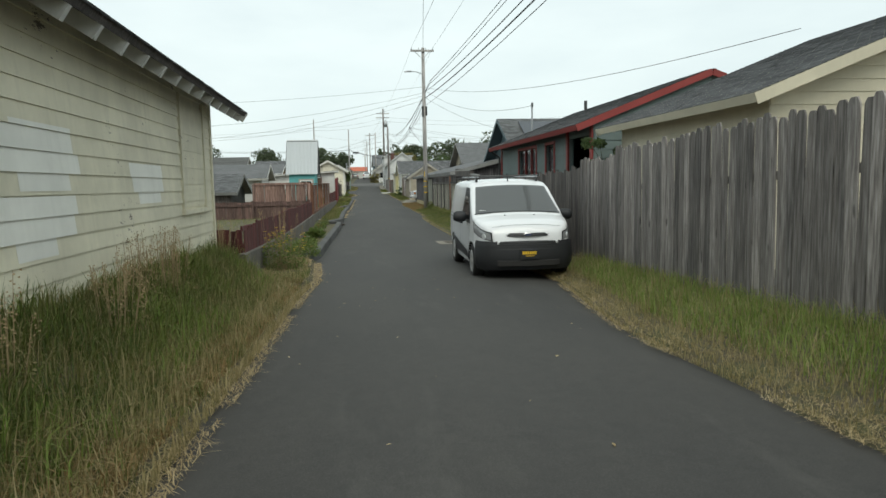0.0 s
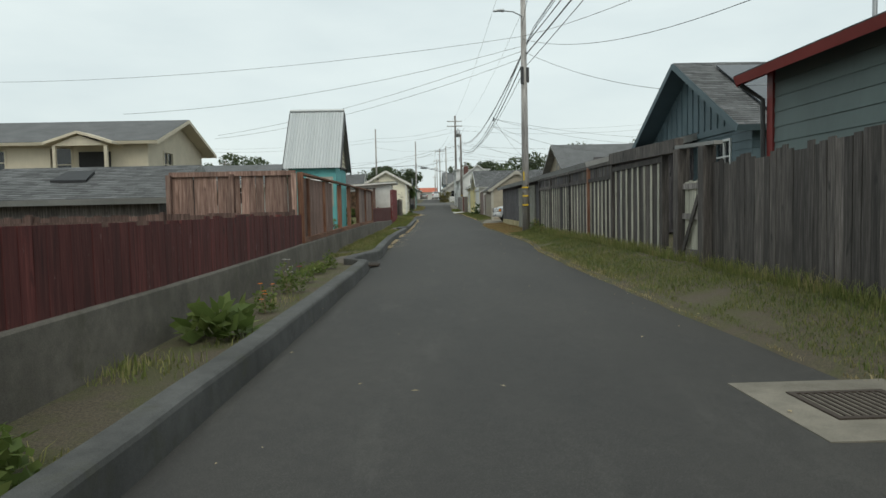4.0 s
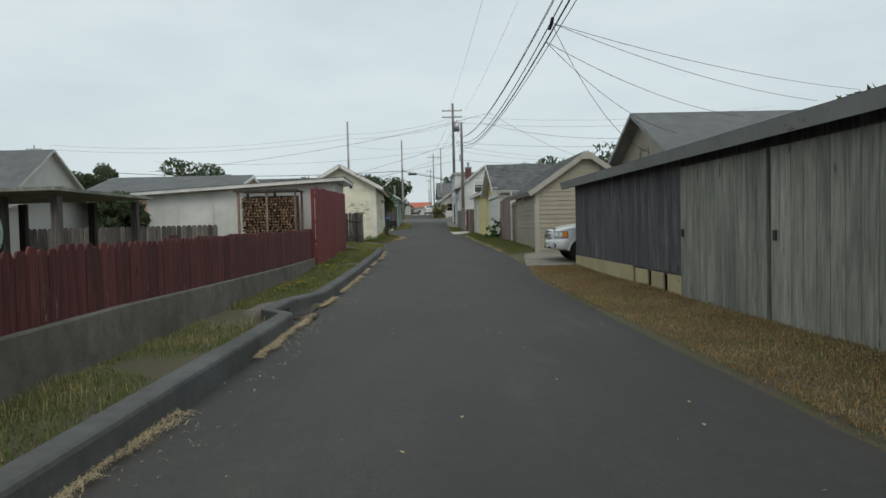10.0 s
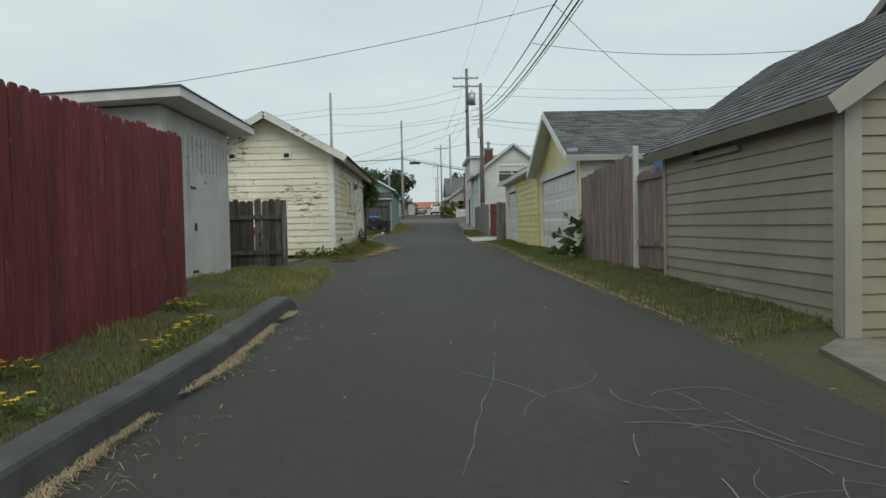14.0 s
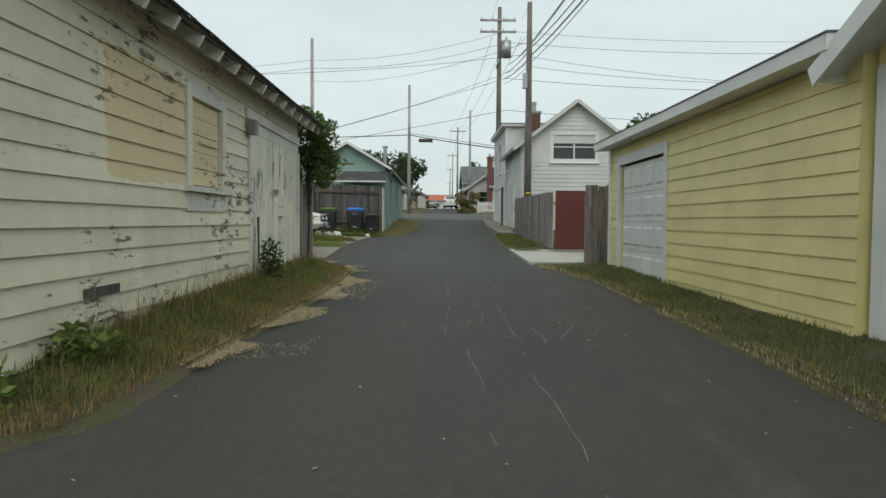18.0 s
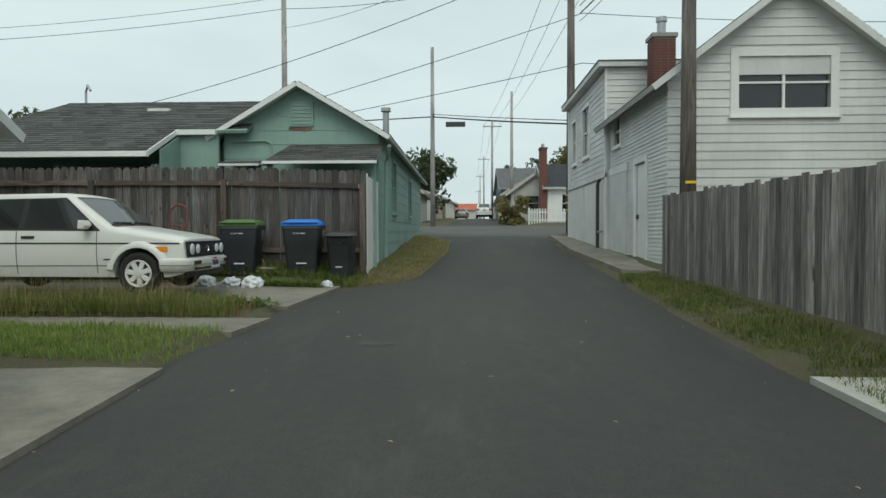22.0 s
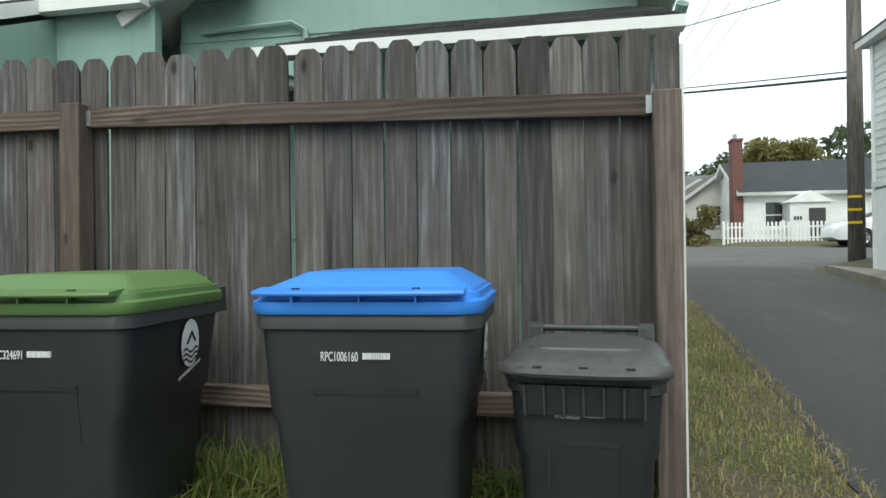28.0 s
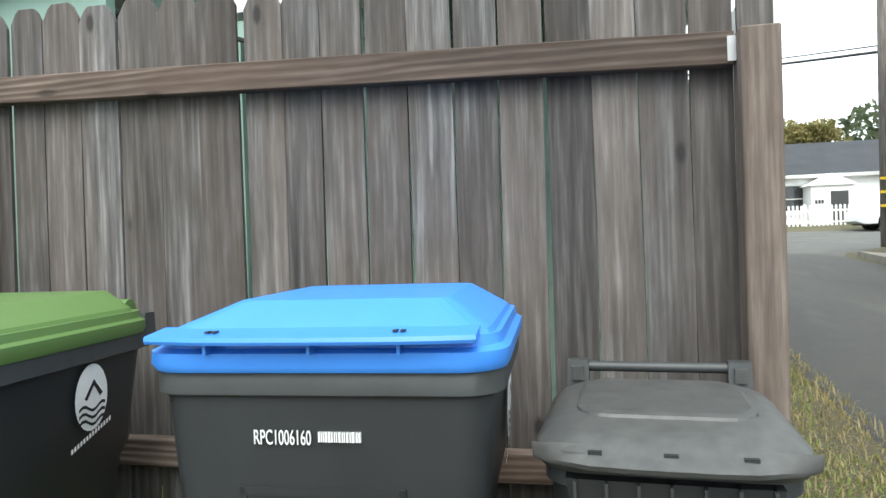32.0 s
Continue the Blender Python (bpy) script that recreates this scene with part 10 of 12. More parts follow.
bin_("small black wheelie bin with a dark grey lid", 0.46, 0.5, 0.83, "lidgrey", pose(-0.83, 100.68, BG, 0, 0, -3), "RPC1008207", marks=False, small=True)


def hand_truck():
    t = thing("hand_truck", "rusty red hand truck with a looped handle leaning on the fence", "hand truck", at=(-3.3, 101.1, 0.95))
    for x in (-3.42, -3.12):
        part("rail", Geo().tube([(x, 100.95, 1.0), (x, 101.12, 1.6), (x, 101.25, 2.15)], 0.016, 8), M["redmetal"], t)
    part("loop", Geo().tube([(-3.27 + 0.15 * math.cos(a), 101.25 + 0.02 * math.sin(a), 2.15 + 0.16 * math.sin(a)) for a in [math.pi * k / 12 for k in range(13)]], 0.016, 8), M["redmetal"], t)
    for z in (1.25, 1.6, 1.95):
        part("crossbar", Geo().tube([(-3.42, 101.0 + (z - 1) * 0.2, z), (-3.27, 100.97 + (z - 1) * 0.2, z), (-3.12, 101.0 + (z - 1) * 0.2, z)], 0.012, 8), M["redmetal"], t)
    part("toe_plate", Geo().box(-3.45, -3.09, 100.72, 100.95, 0.98, 0.99), M["redmetal"], t)
    for x in (-3.5, -3.04):
        part("wheel", Geo().tube([(x - 0.03, 101.02, 1.1), (x + 0.03, 101.02, 1.1)], 0.12, 16), M["rubber"], t)
    return t


for ob_ in [hand_truck()]:
    ob_.location += V3((-0.28, -0.66, 0.0))


def bag(label, x, y, r, mat, squash=0.6, seed=1):
    bm = bmesh.new()
    bmesh.ops.create_icosphere(bm, subdivisions=5, radius=r * 1.15)
    for v in bm.verts:
        p = v.co / r
        n = 0.3 * noise.noise((p.x * 1.9 + seed, p.y * 1.9, p.z * 1.9)) - 0.24 * abs(noise.noise((p.x * 4 + seed, p.y * 4, p.z * 4))) - 0.07 * abs(noise.noise((p.x * 11, p.y * 11 + seed, p.z * 11)))
        v.co *= 1 + n
        v.co.z = max(-r * 0.35, v.co.z * squash)
    ob = part("plastic_bag", bm, M[mat], None, "", True)
    ob.location = (x, y, gz(y) + 0.01 + 0.05 * step(1.2, 2.6, -x) + r * 0.35)
    return tagged(ob, label, "bag", "bags of rubbish")


bag("crumpled white plastic bag beside the car bumper", -2.8, 99.82, 0.145, "bag", 0.72, 2)
bag("grey-white plastic bag on the slab", -2.38, 99.8, 0.135, "bag", 0.72, 11)
bag("full white plastic bag on the slab", -2.06, 99.86, 0.15, "bag", 0.8, 7)
bag("small crumpled plastic bag at the road edge", -0.92, 100.15, 0.09, "bag", 0.8, 15)
bag("small black plastic bag in the grass", -1.75, 100.4, 0.075, "blackbag", 0.9, 19)
box_ = thing("crate", "small metal mesh crate in the grass between the bins", "crate", at=(-2.05, 100.75, 0.98))
part("shell", Geo().box(-2.2, -1.95, 100.65, 100.85, 0.98, 1.2), M["darkmetal"], box_)
part("cover", Geo().box(-2.21, -1.94, 100.64, 100.86, 1.2, 1.22), M["whitewear"], box_)
for i in range(6):
    part("bar", Geo().box(-2.19 + i * 0.044, -2.18 + i * 0.044, 100.635, 100.65, 1.0, 1.19), M["galv"], box_)


# ---- greenery ----
def blades(label, name, pick, count, h0, h1, mat, width=0.007, bend=0.5, seed=1, category="grass", flat=0.0):
    """Grass: bent blades of two faces each. pick(rng) gives a place x, y, z and a height factor."""
    q = np.random.default_rng(seed)
    pts = pick(q, count)
    n = len(pts)
    a = q.uniform(0, 2 * np.pi, n)
    h = (h0 + (h1 - h0) * q.uniform(0, 1, n) ** 1.6) * pts[:, 3]
    w = 0.75 * width * q.uniform(0.6, 1.4, n)
    lean = q.uniform(0.1, bend, n) + flat
    d = np.stack([np.cos(a), np.sin(a), np.zeros(n)], 1)
    e = np.stack([-np.sin(a), np.cos(a), np.zeros(n)], 1)
    base = pts[:, :3]
    up = np.zeros((n, 3))
    up[:, 2] = 1
    m1 = base + up * (h * (0.6 - 0.3 * flat))[:, None] + d * (h * lean * 0.3)[:, None]
    m2 = base + up * (h * np.maximum(0.06, 1 - 0.35 * lean - 0.4 * flat))[:, None] + d * (h * lean)[:, None]
    wv = e * w[:, None]
    verts = np.stack([base - wv, base + wv, m1 + wv * 0.75, m1 - wv * 0.75, m2 + wv * 0.15, m2 - wv * 0.15], 1).reshape(-1, 3)
    i = np.arange(n)[:, None] * 6
    faces = np.concatenate([i + np.array([[0, 1, 2, 3]]), i + np.array([[3, 2, 4, 5]])], 0)
    ob = new(name, fast_mesh(name, verts, faces, M[mat]))
    return tagged(ob, label, category, "", "stuff")


GZ_Y = np.arange(-20, 140, 0.25)
GZ_Z = np.array([gz(float(y)) for y in GZ_Y])
EL_X = np.array([el(float(y)) for y in GZ_Y])
ER_X = np.array([er(float(y)) for y in GZ_Y])


def ground_np(x, y):
    z = []
    for a, b in zip(x, y):
        a, b = float(a), float(b)
        l, r = el(b), er(b)
        if l < a < r:
            t = (a - l) / (r - l)
            z.append(gz(b) + 0.03 * (1 - (2 * t - 1) ** 2) + 0.004)
        else:
            z.append(ground_z(a, b))
    return np.array(z)


def strip(y0, y1, x_in, x_out, power=1.0, patch=0.0, near=None, jitter=0.0):
    """A picker of places along a verge: from the inner edge x_in(y) to the outer x_out(y)."""

    def f(q, n):
        y = q.uniform(y0, y1, n)
        t = q.uniform(0, 1, n) ** power
        a = np.array([x_in(float(v)) for v in y])
        b = np.array([x_out(float(v)) for v in y])
        x = a + (b - a) * t + (np.abs(q.normal(0, jitter, n)) if jitter else 0.0)
        k = np.ones(n)
        if patch:
            v = np.array([noise.noise((float(p) * 0.9, float(r) * 0.9, 7.0)) for p, r in zip(x, y)])
            keep = v > patch - 0.6
            x, y, k, t, v = x[keep], y[keep], k[keep], t[keep], v[keep]
            k = 0.75 + 0.5 * v
        clear = (x + 1.43) ** 2 + (y - 12.62) ** 2 > 0.42 ** 2
        x, y, k, t = x[clear], y[clear], k[clear], t[clear]
        if near is not None:
            k = k * near(t)
        return np.stack([x, y, ground_np(x, y) - 0.01, k], 1)

    return f


def verges():
    L1 = lambda y: el(y) - 0.02
    # west verge by the cream shed: tall, dry at the road
    blades("long green grass on the bank by the shed", "grass", strip(-3, 10.8, lambda y: el(y) - 0.3, lambda y: -2.5, 0.9), 20000, 0.08, 0.32, "verge", 0.0045, 1.1, 1)
    blades("tall dry grass on the bank by the shed", "grass", strip(-3, 10.8, lambda y: el(y) - 0.1, lambda y: -2.5, 1.0), 11000, 0.1, 0.38, "drygrass", 0.0035, 1.1, 101)
    blades("dry straw-coloured grass along the road edge", "grass", strip(-3, 11.2, lambda y: el(y) + 0.08, lambda y: el(y) - 0.65, 1.3), 12000, 0.05, 0.2, "drygrass", 0.004, 1.2, 2)
    blades("olive grass mixed into the dry road edge", "grass", strip(-3, 13.0, lambda y: el(y) - 0.02, lambda y: el(y) - 0.7, 1.0), 12000, 0.05, 0.2, "verge", 0.004, 1.2, 204)
    blades("bleached cut straw along the road edge", "straw_litter", strip(-3, 15.5, lambda y: el(y) + 0.18, lambda y: el(y) - 0.25, 1.0, 0.35), 12000, 0.04, 0.12, "straw", 0.004, 1.2, 102, "litter", 0.8)
    blades("rough grass at the wall foot", "grass", strip(10.8, 15.5, lambda y: el(y) - 0.1, lambda y: -1.9, 0.7), 9000, 0.03, 0.2, "drygrass", 0.0045, 1.0, 3)
    blades("tall lush grass against the shed foot", "grass", strip(0.5, 11.2, lambda y: -1.75, lambda y: -2.5, 0.8, 0.25), 9000, 0.2, 0.55, "verge", 0.006, 0.9, 201)
    blades("fresh green tufts on the bank by the shed", "grass", strip(2.5, 11.0, lambda y: -1.45, lambda y: -2.5, 0.8, 0.45), 8000, 0.12, 0.42, "lush", 0.006, 1.0, 202)
    blades("parched reddish grass along the road edge", "grass", strip(-3, 11.2, lambda y: el(y) - 0.05, lambda y: el(y) - 0.75, 1.1, 0.3), 14000, 0.05, 0.22, "rustgrass", 0.005, 1.2, 203)
    # bed behind the kerb
    blades("patchy grass in the bed behind the kerb", "grass", strip(32.2, 49.5, lambda y: el(y) - 0.2, lambda y: wall_x(y) + 0.04, 1.0, 0.3), 22000, 0.03, 0.13, "verge", 0.005, 0.9, 4)
    blades("patchy grass in the bed behind the kerb", "grass", strip(51.3, 67.5, lambda y: el(y) - 0.2, lambda y: wall_x(y) + 0.04, 1.0, 0.15), 30000, 0.03, 0.13, "verge", 0.005, 0.9, 5)
    blades("dry tufts in the bed behind the kerb", "grass", strip(32, 67.5, lambda y: el(y) - 0.2, lambda y: wall_x(y) + 0.05, 0.6, 0.6), 9000, 0.05, 0.15, "drygrass", 0.005, 0.9, 6)
    blades("sparse weeds in the soil bed behind the kerb", "grass", strip(16, 31, lambda y: el(y) - 0.2, lambda y: wall_x(y) + 0.03, 0.6, 0.7), 5000, 0.05, 0.18, "grass", 0.006, 0.8, 7)
    # west verge beyond the kerb
    blades("grass between the red fence and the parking bay", "grass", strip(66.8, 73.8, L1, lambda y: -1.95, 0.9, 0.2), 16000, 0.05, 0.16, "grass", 0.006, 0.8, 8)
    blades("dry grass between the kerb end and the parking bay", "grass", strip(66.5, 74.2, L1, lambda y: -1.2, 1.0, 0.45), 9000, 0.04, 0.12, "drygrass", 0.005, 1.0, 9)
    blades("green grass bank below the cream garage", "grass", strip(77.2, 90.2, lambda y: el(y) - 0.1, lambda y: -0.95 if 78.15 < y < 88.6 else -2.6, 0.9), 26000, 0.04, 0.15, "verge", 0.0045, 1.1, 10)
    blades("green tufts on the bank below the cream garage", "grass", strip(77.5, 90.2, lambda y: el(y) - 0.3, lambda y: -0.96, 0.8, 0.4), 8000, 0.04, 0.16, "lush", 0.0045, 1.1, 110)
    blades("rusty dry grass on the bank below the cream garage", "grass", strip(77.5, 90.2, lambda y: el(y) - 0.05, lambda y: -0.95, 1.1, 0.3), 13000, 0.04, 0.17, "rustgrass", 0.004, 1.2, 112)
    blades("dry seed stalks along the garage foot", "grass", strip(78.3, 88.4, lambda y: -0.7, lambda y: -0.95, 1.0, 0.4), 900, 0.2, 0.5, "drygrass", 0.0035, 0.6, 113)
    blades("dry grass along the road edge below the garage", "grass", strip(79.2, 90, lambda y: el(y) - 0.1, lambda y: el(y) + 0.1 + 0.5 * max(0.0, 0.3 + noise.noise((y * 0.8, 3.0, 0)) + 0.5 * noise.noise((y * 2.6, 5.0, 0))), 1.4, 0.4, None, 0.04), 20000, 0.02, 0.09, "gutterstraw", 0.0032, 1.2, 11, "grass", 0.7)
    blades("dry grass at the edge of the bank", "grass", strip(79.2, 90, lambda y: el(y) + 0.05, lambda y: el(y) - 0.35, 1.0, 0.2), 12000, 0.03, 0.12, "drygrass", 0.004, 1.0, 111)
    # the end: lawn strips, bins
    blades("bright green grass strip between the slabs", "grass", strip(94.7, 96.35, lambda y: -1.15, lambda y: -6.5, 0.7), 26000, 0.04, 0.13, "lush", 0.005, 0.9, 12)
    blades("long grass strip beside the parked car", "grass", strip(97.1, 98.1, lambda y: -1.5, lambda y: -7.5, 0.8), 13000, 0.05, 0.26, "lush", 0.0045, 1.2, 13)
    blades("olive tangled grass beside the parked car", "grass", strip(97.1, 98.1, lambda y: -1.5, lambda y: -7.5, 0.8), 14000, 0.05, 0.3, "verge", 0.0045, 1.3, 213)
    blades("rusty dry grass beside the parked car", "grass", strip(97.05, 98.1, lambda y: -1.3, lambda y: -6.5, 1.0), 3000, 0.05, 0.26, "rustgrass", 0.004, 1.3, 214)
    blades("dry seed stalks beside the parked car", "grass", strip(97.1, 98.2, lambda y: -1.8, lambda y: -7.5, 0.8), 2600, 0.2, 0.6, "drygrass", 0.003, 0.9, 14)
    blades("rank green grass round the bins", "grass", strip(100.0, 101.35, lambda y: -0.5 if y > 100.35 else -0.95, lambda y: -6.0 if y > 100.3 else -2.6, 0.8, 0.25), 19000, 0.05, 0.3, "lush", 0.0055, 1.1, 15)
    blades("darker tangled grass round the bins", "grass", strip(100.0, 101.35, lambda y: -0.45 if y > 100.35 else -0.95, lambda y: -6.0 if y > 100.3 else -2.6, 0.8), 19000, 0.05, 0.24, "verge", 0.006, 1.3, 115)
    blades("short dry grass at the fence corner", "grass", strip(100.4, 116, lambda y: el(y) + 0.05, lambda y: -0.62 if y < 103.6 else -0.4, 1.0), 26000, 0.02, 0.085, "drygrass", 0.005, 1.1, 16)
    blades("short green grass at the fence corner", "grass", strip(100.4, 116, lambda y: el(y) - 0.1, lambda y: -0.62 if y < 103.6 else -0.4, 0.9, 0.4), 16000, 0.02, 0.085, "lush", 0.005, 1.0, 17)
    # east verge
    fx = lambda y: (4.15 + 0.038 * y if y < 28 else 5.12)
    R1 = lambda y: er(y) + 0.03
    blades("green grass at the foot of the grey fence", "grass", strip(-3, 12.5, lambda y: er(y) + 0.4, fx, 0.8), 15000, 0.08, 0.3, "lush", 0.0045, 1.1, 18)
    blades("tall dry grass at the foot of the grey fence", "grass", strip(-3, 13, lambda y: er(y) + 0.3, fx, 0.8), 8000, 0.08, 0.34, "drygrass", 0.0035, 1.1, 118)
    blades("dry grass along the east road edge", "grass", strip(-3, 13, lambda y: er(y) - 0.06, lambda y: er(y) + 0.7, 1.2), 15000, 0.03, 0.13, "drygrass", 0.004, 1.2, 19)
    blades("bleached straw along the east road edge", "straw_litter", strip(-3, 13, lambda y: er(y) - 0.14, lambda y: er(y) + 0.25, 1.0, 0.35), 9000, 0.03, 0.1, "straw", 0.0035, 1.2, 219, "litter", 0.8)
    blades("grass verge before the dark fence", "grass", strip(15, 44.5, lambda y: er(y) + 0.1, fx, 0.9, 0.1), 62000, 0.03, 0.14, "verge", 0.005, 1.0, 20)
    blades("taller grass at the fence foot", "grass", strip(14, 44.5, lambda y: fx(y) - 0.25, fx, 1.0), 12000, 0.08, 0.3, "grass", 0.005, 0.7, 21)
    blades("dry litter along the east road edge", "grass", strip(15, 45, lambda y: er(y) - 0.05, lambda y: er(y) + 0.3, 1.2, 0.45), 9000, 0.03, 0.09, "drygrass", 0.005, 1.1, 22)
    blades("mown dry grass before the long shed", "grass", strip(44, 59.3, R1, lambda y: 5.6, 1.0), 52000, 0.02, 0.08, "rustgrass", 0.005, 1.3, 23)
    blades("bleached reddish straw before the long shed", "grass", strip(44, 59.3, R1, lambda y: 5.6, 1.0, 0.3), 20000, 0.02, 0.07, "straw", 0.0045, 1.3, 123)
    blades("green tufts before the long shed", "grass", strip(44, 59, R1, lambda y: 5.6, 1.0, 0.75), 5000, 0.05, 0.12, "grass", 0.006, 0.9, 24)
    blades("green verge before the garages", "grass", strip(64.3, 89, lambda y: er(y) + 0.03, lambda y: 5.4, 0.9, 0.1), 42000, 0.03, 0.12, "verge", 0.005, 0.9, 25)
    blades("dry edge before the garages", "grass", strip(64.3, 89, lambda y: er(y) - 0.04, lambda y: er(y) + 0.2, 1.2, 0.4), 7000, 0.03, 0.08, "straw", 0.005, 1.1, 26)
    blades("grass verge by the grey fence", "grass", strip(93.4, 101.8, R1, lambda y: 4.85, 0.9, 0.1), 15000, 0.05, 0.15, "verge", 0.006, 0.8, 27)
    # straw litter along the gutter
    for y0_, y1_, sd_ in ((35.5, 52.0, 28), (52.2, 66.8, 128)):
        blades("bleached straw litter in the gutter", "straw_litter", strip(y0_, y1_, lambda y: el(y) + 0.06, lambda y: el(y) + 0.08 + 0.13 * max(0.0, 0.4 + noise.noise((y * 1.1, 0, 0)) + 0.8 * noise.noise((y * 3.3, 2.0, 0))), 1.3, 0.42, None, 0.025), 9000, 0.03, 0.12, "gutterstraw", 0.003, 1.2, sd_, "litter", 0.75)
        blades("stray straws on the asphalt", "straw_litter", strip(y0_, y1_, lambda y: el(y) + 0.06, lambda y: el(y) + 0.6, 2.6, 0.55, None, 0.04), 900, 0.03, 0.1, "gutterstraw", 0.003, 1.2, sd_ + 3, "litter", 0.85)
    blades("bleached straw litter in the gutter", "straw_litter", strip(79.5, 89.5, lambda y: el(y), lambda y: el(y) + 0.7, 2.0, 0.55, None, 0.05), 5000, 0.02, 0.08, "gutterstraw", 0.003, 1.3, 29, "litter", 0.9)
    blades("yard grass behind the fences", "grass", strip(12, 66, lambda y: wall_x(y) - 0.4, lambda y: wall_x(y) - 12, 1.4), 26000, 0.05, 0.14, "grass", 0.008, 0.8, 30)


verges()


def leaf_cloud(q, centre, radius, n, size, shell=0.55):
    """Small leaf faces scattered in an uneven clump."""
    c = np.array(centre)
    d = q.normal(size=(n, 3))
    d /= np.linalg.norm(d, axis=1)[:, None]
    r = (shell + (1 - shell) * q.uniform(0, 1, n) ** 0.6)
    p = c + d * (np.array(radius) * r[:, None])
    a = q.normal(size=(n, 3))
    a /= np.linalg.norm(a, axis=1)[:, None]
    b = np.cross(a, q.normal(size=(n, 3)))
    b /= np.linalg.norm(b, axis=1)[:, None]
    s = size * q.uniform(0.6, 1.4, n)[:, None]
    v = np.stack([p - a * s, p + b * s * 0.45, p + a * s, p - b * s * 0.45], 1).reshape(-1, 3)
    return v


def tree(name, label, x, y, z, height, spread, clumps, leaves, size, mat="leaf", trunk=0.12, seed=1, category="tree", low=0.35, flat=1.0):
    q = np.random.default_rng(seed)
    t = thing(name, label, category, at=(x, y, z))
    top = V3((x, y, z + height * 0.7))
    g = Geo().tube([(x, y, z - 0.1), (x + 0.04 * height * 0.3, y, z + height * 0.35), tuple(top)], trunk, 8, trunk * 0.4)
    cents = []
    for k in range(clumps):
        a = q.uniform(0, 2 * math.pi)
        r = spread * math.sqrt(q.uniform(0.05, 1)) * 0.75
        h = z + height * (low + (0.88 - low) * q.uniform(0, 1))
        c = (x + r * math.cos(a), y + r * math.sin(a), h)
        cents.append(c)
        if k < 14:
            b = V3((x, y, z + height * q.uniform(0.25, 0.55)))
            g.tube([b, b.lerp(V3(c), 0.5) + V3((0, 0, 0.06 * height)), V3(c)], trunk * 0.35, 6, trunk * 0.08)
    part("trunk", g, M["bark"], t)
    vs = [leaf_cloud(q, c, (spread * q.uniform(0.22, 0.42), spread * q.uniform(0.22, 0.42), spread * q.uniform(0.18, 0.32) * flat), leaves // clumps, size) for c in cents]
    v = np.concatenate(vs)
    f = np.arange(len(v)).reshape(-1, 4)
    crown = new("crown", fast_mesh("crown", v, f, M[mat]))
    crown.parent = t
    crown.matrix_parent_inverse = Matrix.Translation((-x, -y, -z))
    return t


def trees():
    tree("shrub", "green leafy climbing shrub at the garage corner", -0.88, 88.0, 0.75, 3.45, 0.7, 48, 8000, 0.042, "leaf_mid", 0.022, 3, "shrub", 0.43)
    tree("tree", "dense green garden tree beyond the fence", 12.3, 101.5, 1.0, 5.2, 3.0, 40, 11000, 0.1, "leaf", 0.16, 4, low=0.2)
    tree("tree", "round tree with turning leaves behind the far house", 11.2, 142, 2.6, 6.3, 2.6, 40, 4200, 0.16, "leaf_warm", 0.16, 5, low=0.7, flat=0.7)
    tree("tree", "dark evergreen beyond the cross street", -3.5, 150, 2.6, 6.5, 4.0, 34, 5000, 0.24, "leaf_far", 0.2, 6, low=0.15)
    tree("tree", "dark evergreen beyond the cross street", -9.0, 158, 2.8, 7.5, 5.0, 34, 5000, 0.26, "leaf_far", 0.2, 7, low=0.15)
    for i, (x, y, h, s) in enumerate(((-32.5, 100, 8.2, 3.6), (-26.0, 100, 7.1, 2.3), (-29.8, 103, 7.0, 2.4), (-9.6, 66.5, 2.2, 1.0))):
        tree("tree", "dark green yard tree behind the houses", x, y, 0.6, h, s, 30, 5000, 0.16, "leaf_far", 0.16, 20 + i, low=0.12)
    for i, (x, y, h, s) in enumerate(((22, 150, 9, 7), (34, 135, 10, 8), (16, 175, 9, 6), (-20, 190, 9, 7), (-34, 150, 10, 7), (30, 84, 9, 5), (12, 200, 10, 5), (-9, 205, 10, 5))):
        tree("tree", "broad dark tree in the distance", x, y, gz(y), h, s, 34, 4200, 0.34, "leaf_far", 0.3, 40 + i, low=0.12, flat=0.8)
    tree("shrub", "flowering bush beside the picket fence", 4.3, 131.0, 2.2, 1.8, 1.1, 20, 2600, 0.09, "leaf_warm", 0.05, 60, "shrub", 0.1)
    tree("shrub", "garden shrub beside the slate house", 6.0, 15.2, 0.4, 2.5, 0.5, 14, 1600, 0.06, "leaf", 0.04, 61, "shrub", 0.2)
    tree("shrub", "small green shrub at the turquoise shed", -2.0, 39.5, 0.5, 0.8, 0.25, 10, 700, 0.03, "weed", 0.02, 62, "shrub", 0.1)
    tree("shrub", "leafy weed at the fence beside the shed", -1.95, 35.0, 0.5, 0.35, 0.22, 8, 400, 0.02, "weed", 0.015, 63, "shrub", 0.1)


trees()


